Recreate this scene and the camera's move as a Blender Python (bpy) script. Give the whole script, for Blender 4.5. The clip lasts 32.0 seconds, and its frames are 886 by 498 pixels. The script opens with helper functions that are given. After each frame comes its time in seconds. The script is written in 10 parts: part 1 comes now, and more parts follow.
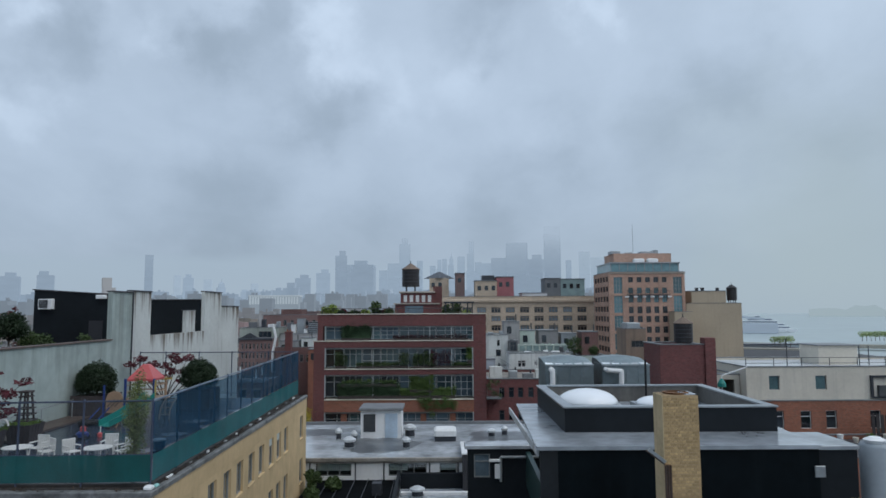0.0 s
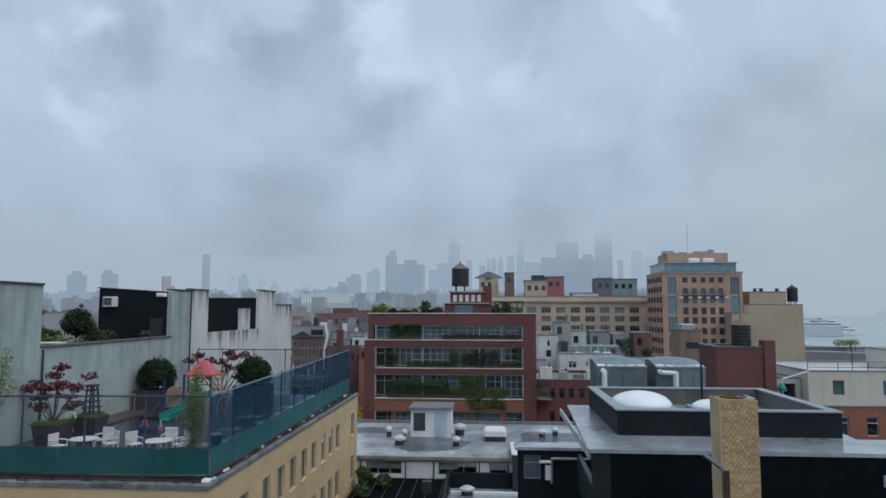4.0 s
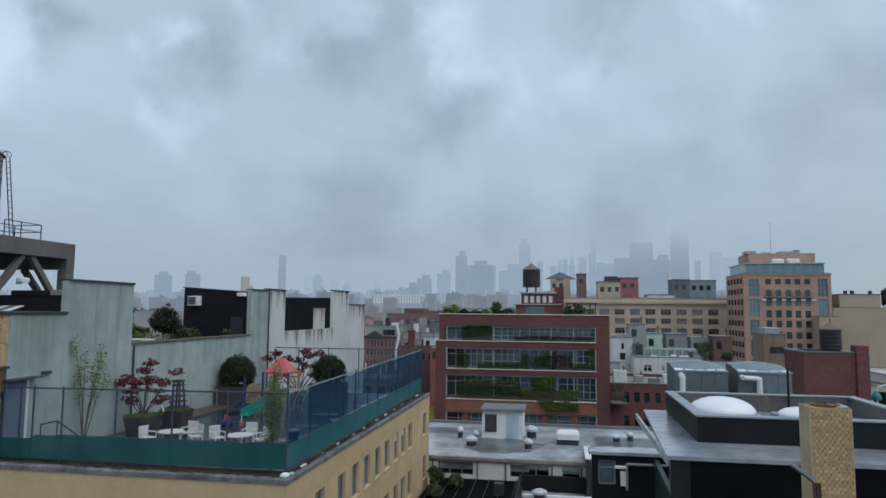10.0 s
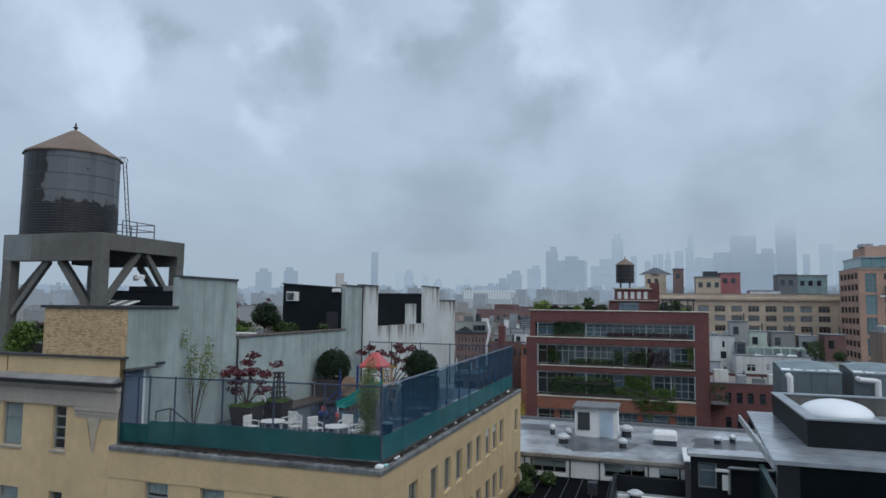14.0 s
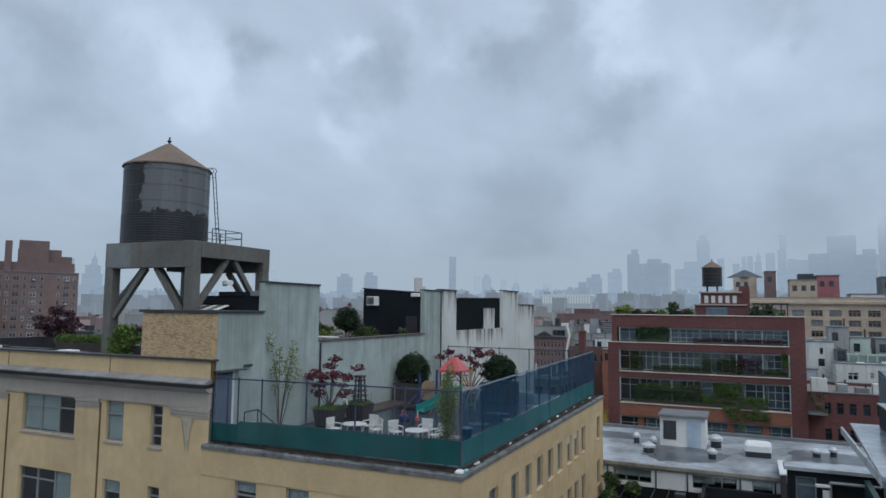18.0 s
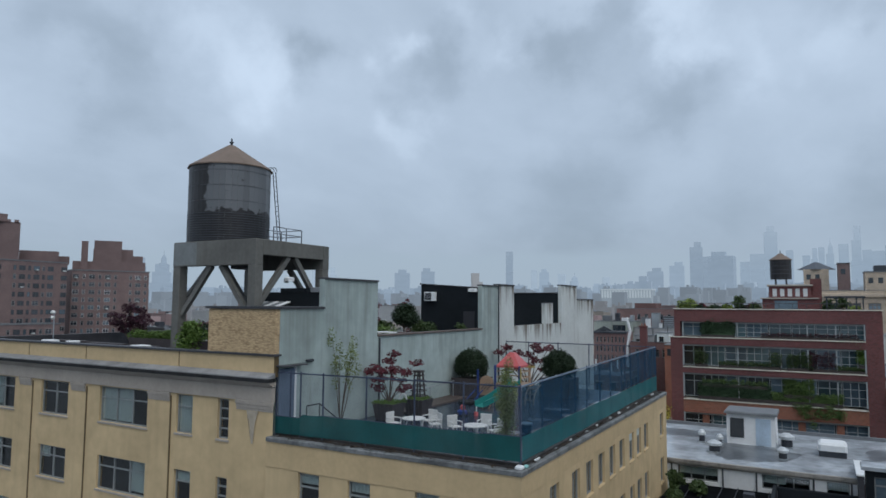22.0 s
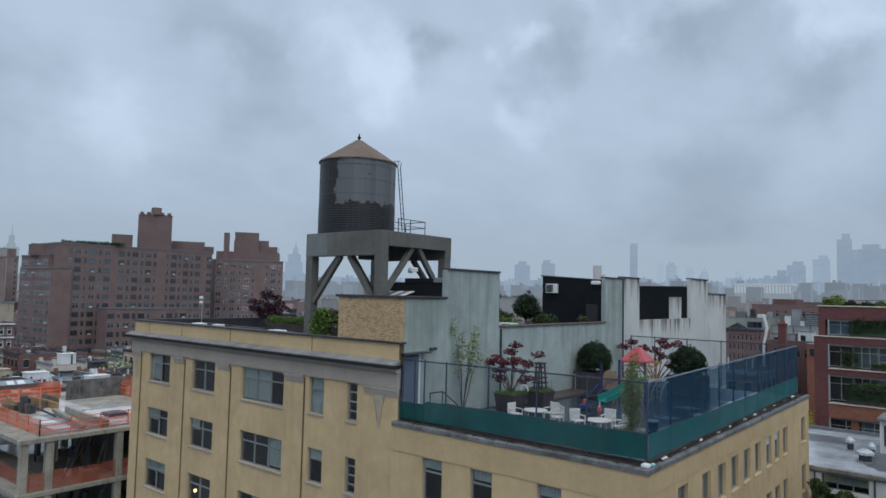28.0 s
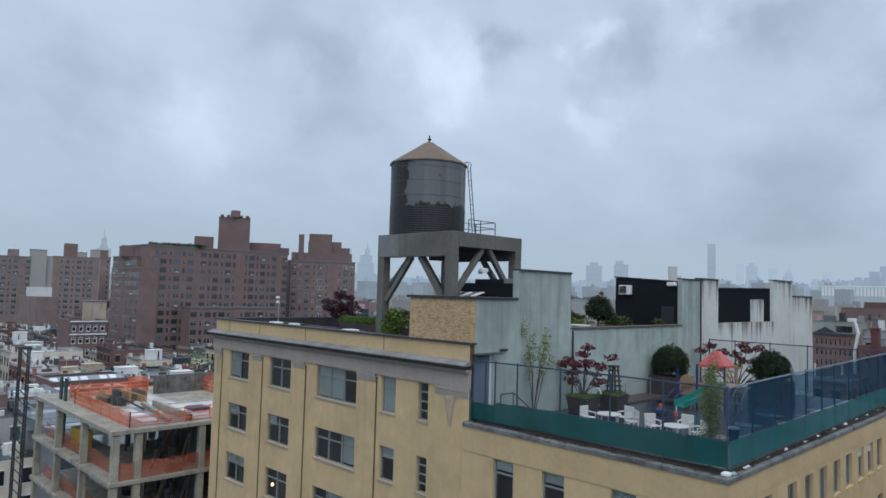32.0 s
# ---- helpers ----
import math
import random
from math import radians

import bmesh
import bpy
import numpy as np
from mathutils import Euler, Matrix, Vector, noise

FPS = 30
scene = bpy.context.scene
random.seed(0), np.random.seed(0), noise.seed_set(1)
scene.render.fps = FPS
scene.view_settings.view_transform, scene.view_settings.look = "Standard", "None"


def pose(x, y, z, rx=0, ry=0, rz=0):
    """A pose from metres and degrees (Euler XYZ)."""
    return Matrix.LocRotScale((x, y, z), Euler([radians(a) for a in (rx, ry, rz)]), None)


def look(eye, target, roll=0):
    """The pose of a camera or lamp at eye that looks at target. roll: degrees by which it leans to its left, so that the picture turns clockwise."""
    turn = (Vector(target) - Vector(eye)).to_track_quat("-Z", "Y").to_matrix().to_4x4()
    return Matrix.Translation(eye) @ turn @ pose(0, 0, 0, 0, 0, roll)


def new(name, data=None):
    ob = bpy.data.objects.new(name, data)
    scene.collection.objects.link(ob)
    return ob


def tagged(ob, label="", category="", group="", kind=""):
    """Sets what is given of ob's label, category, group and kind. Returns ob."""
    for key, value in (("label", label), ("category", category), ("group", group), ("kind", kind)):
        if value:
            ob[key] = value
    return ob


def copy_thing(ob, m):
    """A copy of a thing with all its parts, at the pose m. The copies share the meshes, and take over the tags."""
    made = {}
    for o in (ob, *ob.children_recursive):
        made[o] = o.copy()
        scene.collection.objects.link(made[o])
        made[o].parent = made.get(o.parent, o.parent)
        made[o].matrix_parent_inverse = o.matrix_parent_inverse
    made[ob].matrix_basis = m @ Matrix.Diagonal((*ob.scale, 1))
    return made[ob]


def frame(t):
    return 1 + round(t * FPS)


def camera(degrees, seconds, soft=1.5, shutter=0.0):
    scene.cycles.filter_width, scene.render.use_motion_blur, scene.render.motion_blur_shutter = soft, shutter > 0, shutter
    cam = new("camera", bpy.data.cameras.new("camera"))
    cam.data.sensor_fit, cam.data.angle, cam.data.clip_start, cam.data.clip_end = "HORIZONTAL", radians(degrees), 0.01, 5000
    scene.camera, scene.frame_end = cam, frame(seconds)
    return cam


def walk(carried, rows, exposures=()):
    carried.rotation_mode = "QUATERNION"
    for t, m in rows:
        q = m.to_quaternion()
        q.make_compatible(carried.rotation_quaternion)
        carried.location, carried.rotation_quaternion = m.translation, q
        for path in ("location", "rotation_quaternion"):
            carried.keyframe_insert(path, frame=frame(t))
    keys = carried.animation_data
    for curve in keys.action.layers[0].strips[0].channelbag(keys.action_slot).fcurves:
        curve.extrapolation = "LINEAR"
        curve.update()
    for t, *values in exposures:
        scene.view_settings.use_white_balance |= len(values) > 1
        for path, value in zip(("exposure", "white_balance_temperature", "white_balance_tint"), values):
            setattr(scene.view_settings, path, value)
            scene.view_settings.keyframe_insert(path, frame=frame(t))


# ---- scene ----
# camera: hand-held on a roof terrace, turning left by about 45 degrees
E = 33.0          # eye height above the street; z below is given relative to the eye
cam = camera(66.9, 32.0, soft=1.6)
ROWS = [
    (0.0, -0.000, 0.000, -0.000, 0.00, 5.22, 0.30),
    (0.5, -0.011, -0.007, -0.004, 0.66, 5.21, 0.12),
    (1.0, -0.018, 0.008, 0.013, 1.33, 5.18, -0.01),
    (1.5, -0.028, 0.011, 0.013, 1.93, 5.18, -0.05),
    (2.0, -0.036, 0.012, 0.009, 2.55, 5.16, -0.03),
    (2.5, -0.032, 0.006, 0.006, 3.07, 5.17, -0.03),
    (3.0, -0.029, 0.007, 0.009, 3.49, 5.17, -0.02),
    (3.5, -0.027, 0.014, 0.004, 3.86, 5.17, -0.05),
    (5.5, -0.049, 0.039, 0.014, 5.19, 5.24, -0.20),
    (6.0, -0.054, 0.037, 0.002, 5.55, 5.17, -0.29),
    (6.5, -0.050, 0.045, 0.001, 5.86, 5.10, -0.34),
    (7.0, -0.069, 0.035, 0.003, 6.24, 5.03, -0.40),
    (7.5, -0.074, 0.048, -0.011, 6.77, 4.96, -0.41),
    (8.0, -0.078, 0.055, -0.004, 7.31, 4.89, -0.42),
    (8.5, -0.085, 0.061, 0.001, 7.96, 4.90, -0.47),
    (9.0, -0.099, 0.051, 0.005, 8.63, 5.02, -0.44),
    (9.5, -0.115, 0.050, 0.008, 9.37, 5.13, -0.52),
    (10.0, -0.115, 0.055, 0.005, 10.16, 5.23, -0.49),
    (10.5, -0.113, 0.047, 0.002, 10.92, 5.34, -0.38),
    (11.0, -0.126, 0.034, 0.006, 11.83, 5.36, -0.51),
    (11.5, -0.132, 0.029, 0.005, 12.78, 5.27, -0.70),
    (12.0, -0.129, 0.030, 0.004, 13.77, 5.11, -0.71),
    (12.5, -0.121, 0.040, 0.003, 14.80, 5.06, -0.53),
    (13.0, -0.125, 0.040, 0.006, 15.84, 5.05, -0.46),
    (13.5, -0.132, 0.049, 0.009, 16.93, 4.96, -0.61),
    (14.0, -0.131, 0.058, -0.000, 17.82, 4.80, -0.67),
    (14.5, -0.126, 0.072, -0.003, 18.69, 4.68, -0.70),
    (16.5, -0.140, 0.122, 0.015, 22.15, 4.83, -0.48),
    (17.0, -0.159, 0.125, 0.013, 22.99, 4.93, -0.63),
    (17.5, -0.175, 0.140, 0.013, 23.74, 5.04, -0.68),
    (18.0, -0.188, 0.159, 0.011, 24.46, 5.09, -0.67),
    (18.5, -0.197, 0.179, 0.011, 25.21, 5.09, -0.59),
    (19.0, -0.199, 0.191, 0.002, 25.85, 5.04, -0.55),
    (19.5, -0.205, 0.202, 0.006, 26.45, 5.00, -0.49),
    (20.0, -0.212, 0.210, 0.005, 26.99, 4.98, -0.48),
    (20.5, -0.226, 0.208, -0.003, 27.48, 4.87, -0.47),
    (21.0, -0.233, 0.210, -0.006, 27.99, 4.79, -0.48),
    (21.5, -0.235, 0.212, -0.003, 28.62, 4.70, -0.46),
    (22.0, -0.228, 0.209, -0.004, 29.33, 4.66, -0.37),
    (22.5, -0.227, 0.204, -0.003, 30.11, 4.64, -0.31),
    (23.0, -0.218, 0.202, -0.006, 30.96, 4.65, -0.20),
    (23.5, -0.225, 0.194, -0.000, 31.83, 4.65, -0.20),
    (24.0, -0.234, 0.177, 0.002, 32.67, 4.70, -0.13),
    (24.5, -0.244, 0.156, -0.004, 33.49, 4.75, -0.21),
    (26.5, -0.247, 0.128, -0.015, 36.60, 4.49, -0.65),
    (27.0, -0.259, 0.114, -0.015, 37.53, 4.29, -0.92),
    (27.5, -0.268, 0.095, -0.020, 38.46, 4.06, -1.16),
    (28.0, -0.267, 0.090, -0.026, 39.51, 3.79, -1.30),
    (28.5, -0.277, 0.080, -0.022, 40.54, 3.50, -1.46),
    (29.0, -0.278, 0.078, -0.017, 41.47, 3.25, -1.63),
    (29.5, -0.286, 0.077, -0.020, 42.49, 3.04, -1.70),
    (30.0, -0.273, 0.070, -0.036, 43.52, 2.94, -1.64),
    (30.5, -0.272, 0.059, -0.034, 44.36, 3.02, -1.43),
    (31.0, -0.289, 0.064, -0.031, 45.01, 3.27, -1.59),
    (31.5, -0.289, 0.073, -0.040, 45.37, 3.55, -1.59),
    (32.0, -0.296, 0.067, -0.035, 45.45, 3.72, -1.58),
]
walk(cam, [(t, pose(x, y, E + z, 90 + pitch, roll, yaw)) for t, x, y, z, yaw, pitch, roll in ROWS], [(0.0, 0.0), (26.0, 0.0), (29.0, 0.02), (32.0, 0.17)])

# ---- sky and light: a low overcast ----
def sky_world():
    w = bpy.data.worlds.new("overcast_sky")
    w.use_nodes = True
    nt = w.node_tree
    nt.nodes.clear()
    N, L = nt.nodes.new, nt.links.new

    def math_node(op, a, b=None, clamp=False):
        n = N("ShaderNodeMath")
        n.operation, n.use_clamp = op, clamp
        for k, v in enumerate((a, b)):
            if v is None:
                continue
            if isinstance(v, (int, float)):
                n.inputs[k].default_value = v
            else:
                L(v, n.inputs[k])
        return n.outputs[0]

    tc = N("ShaderNodeTexCoord")
    nrm = N("ShaderNodeVectorMath")
    nrm.operation = "NORMALIZE"
    L(tc.outputs["Generated"], nrm.inputs[0])
    d = nrm.outputs[0]
    sep = N("ShaderNodeSeparateXYZ")
    L(d, sep.inputs[0])
    x, y, z = sep.outputs
    # cloud deck seen in perspective
    inv = math_node("DIVIDE", 1.0, math_node("ADD", math_node("MAXIMUM", z, 0.0), 0.30))
    comb = N("ShaderNodeCombineXYZ")
    L(math_node("MULTIPLY", x, inv), comb.inputs[0])
    L(math_node("MULTIPLY", y, inv), comb.inputs[1])
    comb.inputs[2].default_value = 3.7

    def noise_node(scale, detail, rough, dist, shift):
        m = N("ShaderNodeMapping")
        m.inputs["Location"].default_value = shift
        m.inputs["Rotation"].default_value = (0, 0, radians(35))
        m.inputs["Scale"].default_value = (1.0, 0.7, 1.0)
        L(comb.outputs[0], m.inputs[0])
        n = N("ShaderNodeTexNoise")
        n.inputs["Scale"].default_value = scale
        n.inputs["Detail"].default_value = detail
        n.inputs["Roughness"].default_value = rough
        n.inputs["Distortion"].default_value = dist
        L(m.outputs[0], n.inputs["Vector"])
        return n.outputs[0]

    big = noise_node(1.1, 4, 0.5, 0.3, (2.3, 1.1, 0))
    mid = noise_node(2.4, 6, 0.5, 0.2, (5.3, 0.4, 0))
    fine = noise_node(5.5, 8, 0.6, 0.5, (1.3, 7.4, 0))
    val = math_node("ADD", math_node("MULTIPLY", math_node("SUBTRACT", big, 0.5), 0.15), math_node("MULTIPLY", math_node("SUBTRACT", mid, 0.5), 0.30))
    val = math_node("ADD", val, math_node("MULTIPLY", math_node("SUBTRACT", fine, 0.5), 0.15))
    # ragged edges for the cloud masses
    wob = N("ShaderNodeTexNoise")
    wob.inputs["Scale"].default_value, wob.inputs["Detail"].default_value, wob.inputs["Roughness"].default_value = 9.0, 5, 0.55
    L(d, wob.inputs["Vector"])
    shift, bent = N("ShaderNodeVectorMath"), N("ShaderNodeVectorMath")
    shift.operation, bent.operation = "MULTIPLY_ADD", "ADD"
    L(wob.outputs["Color"], shift.inputs[0])
    shift.inputs[1].default_value, shift.inputs[2].default_value = (0.2, 0.2, 0.2), (-0.1, -0.1, -0.1)
    L(d, bent.inputs[0])
    L(shift.outputs[0], bent.inputs[1])
    norm2 = N("ShaderNodeVectorMath")
    norm2.operation = "NORMALIZE"
    L(bent.outputs[0], norm2.inputs[0])
    # brighter and darker masses of the cloud deck: azimuth, elevation, spread, gain
    for az, el, size, gain in BRIGHT_CLOUDS + DARK_CLOUDS:
        dirv = N("ShaderNodeVectorMath")
        dirv.operation = "DOT_PRODUCT"
        L(norm2.outputs[0], dirv.inputs[0])
        a, e = radians(az), radians(el)
        dirv.inputs[1].default_value = (-math.sin(a) * math.cos(e), math.cos(a) * math.cos(e), math.sin(e))
        far = math_node("SUBTRACT", 1.0, dirv.outputs["Value"])
        k = 1 - math.cos(radians(size))
        blob = math_node("POWER", 2.718, math_node("MULTIPLY", far, -1.0 / k))
        val = math_node("ADD", val, math_node("MULTIPLY", blob, gain * 0.85))
    val = math_node("ADD", val, 0.54)
    ramp = N("ShaderNodeValToRGB")
    L(val, ramp.inputs[0])
    cr = ramp.color_ramp
    cr.interpolation = "B_SPLINE"
    cr.elements[0].position, cr.elements[0].color = 0.22, (0.269, 0.345, 0.431, 1)
    cr.elements[1].position, cr.elements[1].color = 0.82, (0.608, 0.735, 0.90, 1)
    cr.elements.new(0.48).color = (0.406, 0.505, 0.638, 1)
    # towards the horizon the deck fades to even pale haze
    hor = math_node("POWER", math_node("SUBTRACT", 1.0, math_node("MULTIPLY", math_node("MAXIMUM", z, 0.0), 3.4), True), 1.7)
    mix = N("ShaderNodeMixRGB")
    L(math_node("MULTIPLY", hor, 0.85), mix.inputs[0])
    L(ramp.outputs[0], mix.inputs[1])
    mix.inputs[2].default_value = (0.27, 0.34, 0.42, 1)
    # paler air below the ragged base of the cloud deck
    base = N("ShaderNodeMapRange")
    base.interpolation_type = "SMOOTHSTEP"
    base.inputs["From Min"].default_value, base.inputs["From Max"].default_value = 0.062, 0.086
    base.inputs["To Min"].default_value, base.inputs["To Max"].default_value = 0.8, 0.0
    L(math_node("ADD", z, math_node("MULTIPLY", math_node("SUBTRACT", mid, 0.5), 0.05)), base.inputs[0])
    pale_air = N("ShaderNodeMixRGB")
    L(base.outputs[0], pale_air.inputs[0])
    L(mix.outputs[0], pale_air.inputs[1])
    pale_air.inputs[2].default_value = (0.352, 0.446, 0.546, 1)
    mix = pale_air
    opening = N("ShaderNodeVectorMath")
    opening.operation = "DOT_PRODUCT"
    L(norm2.outputs[0], opening.inputs[0])
    a, e = radians(-30), radians(5)
    opening.inputs[1].default_value = (-math.sin(a) * math.cos(e), math.cos(a) * math.cos(e), math.sin(e))
    glow = math_node("POWER", 2.718, math_node("MULTIPLY", math_node("SUBTRACT", 1.0, opening.outputs["Value"]), -1.0 / (1 - math.cos(radians(11)))))
    mix2 = N("ShaderNodeMixRGB")
    L(math_node("MULTIPLY", glow, 0.75), mix2.inputs[0])
    L(mix.outputs[0], mix2.inputs[1])
    mix2.inputs[2].default_value = (0.385, 0.475, 0.52, 1)
    mix = mix2
    nishita = N("ShaderNodeTexSky")
    nishita.sky_type, nishita.sun_disc = "NISHITA", False
    nishita.sun_elevation, nishita.sun_rotation = radians(55), radians(150)
    bg1, bg2, add, out = N("ShaderNodeBackground"), N("ShaderNodeBackground"), N("ShaderNodeAddShader"), N("ShaderNodeOutputWorld")
    L(nishita.outputs[0], bg1.inputs[0])
    bg1.inputs[1].default_value = 0.004
    L(mix.outputs[0], bg2.inputs[0])
    bg2.inputs[1].default_value = 1.0
    L(bg1.outputs[0], add.inputs[0])
    L(bg2.outputs[0], add.inputs[1])
    L(add.outputs[0], out.inputs[0])
    scene.world = w


BRIGHT_CLOUDS = [
    (-30.7, 21.3, 4.2, 0.10), (-24.5, 7.8, 3.1, 0.12), (-13.2, 23.6, 1.8, 0.26), (-4.2, 20.7, 3.6, 0.12), (-1.0, 19.4, 2.6, 0.14), (4.4, 18.9, 1.8, 0.16),
    (9.8, 22.0, 2.0, 0.30), (7.5, 20.5, 1.6, 0.14), (10.2, 9.4, 3.9, 0.05), (15.0, 15.6, 2.3, 0.10), (18.0, 24.0, 1.4, 0.14), (20.4, 23.7, 1.8, 0.08),
    (23.3, 21.4, 1.5, 0.18), (26.1, 21.4, 1.6, 0.10), (28.0, 24.2, 1.6, 0.14), (29.6, 22.3, 2.4, 0.06), (32.2, 13.7, 1.7, 0.20), (34.9, 21.2, 1.4, 0.24),
    (44.6, 18.4, 2.2, 0.18), (47.0, 18.6, 2.6, 0.22), (49.0, 21.2, 2.3, 0.14), (59.0, 16.6, 2.3, 0.08), (66.9, 11.6, 2.7, 0.20),
]
DARK_CLOUDS = [
    (-31.6, 11.3, 2.3, -0.10), (-22.5, 16.5, 4.6, -0.22), (-17.0, 12.0, 3.0, -0.10), (-10.0, 13.0, 2.8, -0.16), (-5.3, 10.0, 2.6, -0.10), (-3.9, 20.2, 1.0, -0.14),
    (-3.7, 24.2, 3.6, -0.18), (11.0, 16.3, 3.5, -0.18), (13.5, 14.0, 3.0, -0.10), (15.3, 23.9, 3.0, -0.18), (17.5, 7.0, 4.5, -0.14), (21.5, 8.0, 4.5, -0.14),
    (6.0, 6.5, 4.0, -0.12), (-4.0, 6.5, 3.0, -0.10), (19.6, 20.4, 2.7, -0.20), (31.0, 20.0, 2.9, -0.18), (31.5, 17.5, 2.5, -0.08), (41.0, 20.0, 2.2, -0.26),
    (54.5, 14.2, 3.5, -0.14), (55.5, 20.3, 2.7, -0.12), (57.0, 14.0, 3.0, -0.06), (60.3, 21.3, 4.4, -0.18), (74.6, 14.2, 4.6, -0.16),
]
sky_world()
sun = new("sun", bpy.data.lights.new("sun", "SUN"))
sun.data.energy, sun.data.angle, sun.data.color = 1.28, radians(60), (1.0, 0.97, 0.93)
sun.matrix_world = look((0, 0, 200), (-110, 80, 0))


# ---- materials ----
def rgba(c):
    return (*c, 1)


MATS = {}


def mat(name, col, rough=0.8, metal=0.0, vary=0.25, scale=0.6, fine=12.0, bump=0.15, spec=0.4, streak=0.0, streak_col=(0.05, 0.05, 0.05), island=0.0, drip=None):
    """Surface with colour drift at two scales, grain relief and, if asked, rain streaks that run down it."""
    if name in MATS:
        return MATS[name]
    m = bpy.data.materials.new(name)
    m.use_nodes = True
    nt = m.node_tree
    N, L = nt.nodes.new, nt.links.new
    p = nt.nodes["Principled BSDF"]
    geo = N("ShaderNodeNewGeometry")
    n1, n2 = N("ShaderNodeTexNoise"), N("ShaderNodeTexNoise")
    for n, s, dt in ((n1, scale, 5), (n2, fine, 4)):
        n.inputs["Scale"].default_value, n.inputs["Detail"].default_value = s, dt
        L(geo.outputs["Position"], n.inputs["Vector"])
    s = N("ShaderNodeMath")
    s.operation = "MULTIPLY_ADD"
    L(n1.outputs[0], s.inputs[0])
    s.inputs[1].default_value = 0.65
    f = N("ShaderNodeMath")
    f.operation = "MULTIPLY"
    L(n2.outputs[0], f.inputs[0])
    f.inputs[1].default_value = 0.35
    L(f.outputs[0], s.inputs[2])
    ramp = N("ShaderNodeValToRGB")
    ramp.color_ramp.elements[0].position, ramp.color_ramp.elements[1].position = 0.3, 0.7
    ramp.color_ramp.elements[0].color = rgba([c * (1 - vary) for c in col])
    ramp.color_ramp.elements[1].color = rgba([min(1, c * (1 + vary)) for c in col])
    L(s.outputs[0], ramp.inputs[0])
    last = ramp.outputs[0]
    if streak:
        mp = N("ShaderNodeMapping")
        mp.inputs["Scale"].default_value = (1.6, 1.6, 0.12)
        L(geo.outputs["Position"], mp.inputs[0])
        n3 = N("ShaderNodeTexNoise")
        n3.inputs["Scale"].default_value, n3.inputs["Detail"].default_value = 1.3, 6
        L(mp.outputs[0], n3.inputs["Vector"])
        r3 = N("ShaderNodeValToRGB")
        r3.color_ramp.elements[0].position, r3.color_ramp.elements[1].position = 0.52, 0.72
        r3.color_ramp.elements[0].color, r3.color_ramp.elements[1].color = (0, 0, 0, 1), (streak, streak, streak, 1)
        L(n3.outputs[0], r3.inputs[0])
        amount = r3.outputs[0]
        if drip:
            # run-off that starts at the coping and thins out below it
            sz = N("ShaderNodeSeparateXYZ")
            L(geo.outputs["Position"], sz.inputs[0])
            fall = N("ShaderNodeMapRange")
            fall.inputs["From Min"].default_value, fall.inputs["From Max"].default_value = drip[0] + E - drip[1], drip[0] + E
            fall.inputs["To Min"].default_value, fall.inputs["To Max"].default_value = 0.60, 0.36
            L(sz.outputs[2], fall.inputs[0])
            gt = N("ShaderNodeMath")
            gt.operation = "SUBTRACT"
            L(n3.outputs[0], gt.inputs[0])
            L(fall.outputs[0], gt.inputs[1])
            gm = N("ShaderNodeMath")
            gm.operation, gm.use_clamp = "MULTIPLY", True
            L(gt.outputs[0], gm.inputs[0])
            gm.inputs[1].default_value = 6.0 * streak
            amount = gm.outputs[0]
        mx = N("ShaderNodeMixRGB")
        L(amount, mx.inputs[0])
        L(last, mx.inputs[1])
        mx.inputs[2].default_value = rgba(streak_col)
        last = mx.outputs[0]
    if island:
        oi = N("ShaderNodeObjectInfo")
        hv = N("ShaderNodeHueSaturation")
        mr = N("ShaderNodeMapRange")
        mr.inputs["To Min"].default_value, mr.inputs["To Max"].default_value = 1 - abs(island), 1 + abs(island)
        L(oi.outputs["Random"] if island > 0 else geo.outputs["Random Per Island"], mr.inputs[0])
        L(mr.outputs[0], hv.inputs["Value"])
        L(last, hv.inputs["Color"])
        last = hv.outputs[0]
    L(last, p.inputs["Base Color"])
    p.inputs["Roughness"].default_value, p.inputs["Metallic"].default_value = rough, metal
    p.inputs["Specular IOR Level"].default_value = spec
    if bump:
        b = N("ShaderNodeBump")
        b.inputs["Strength"].default_value, b.inputs["Distance"].default_value = bump, 0.05
        L(s.outputs[0], b.inputs["Height"])
        L(b.outputs[0], p.inputs["Normal"])
    MATS[name] = m
    return m


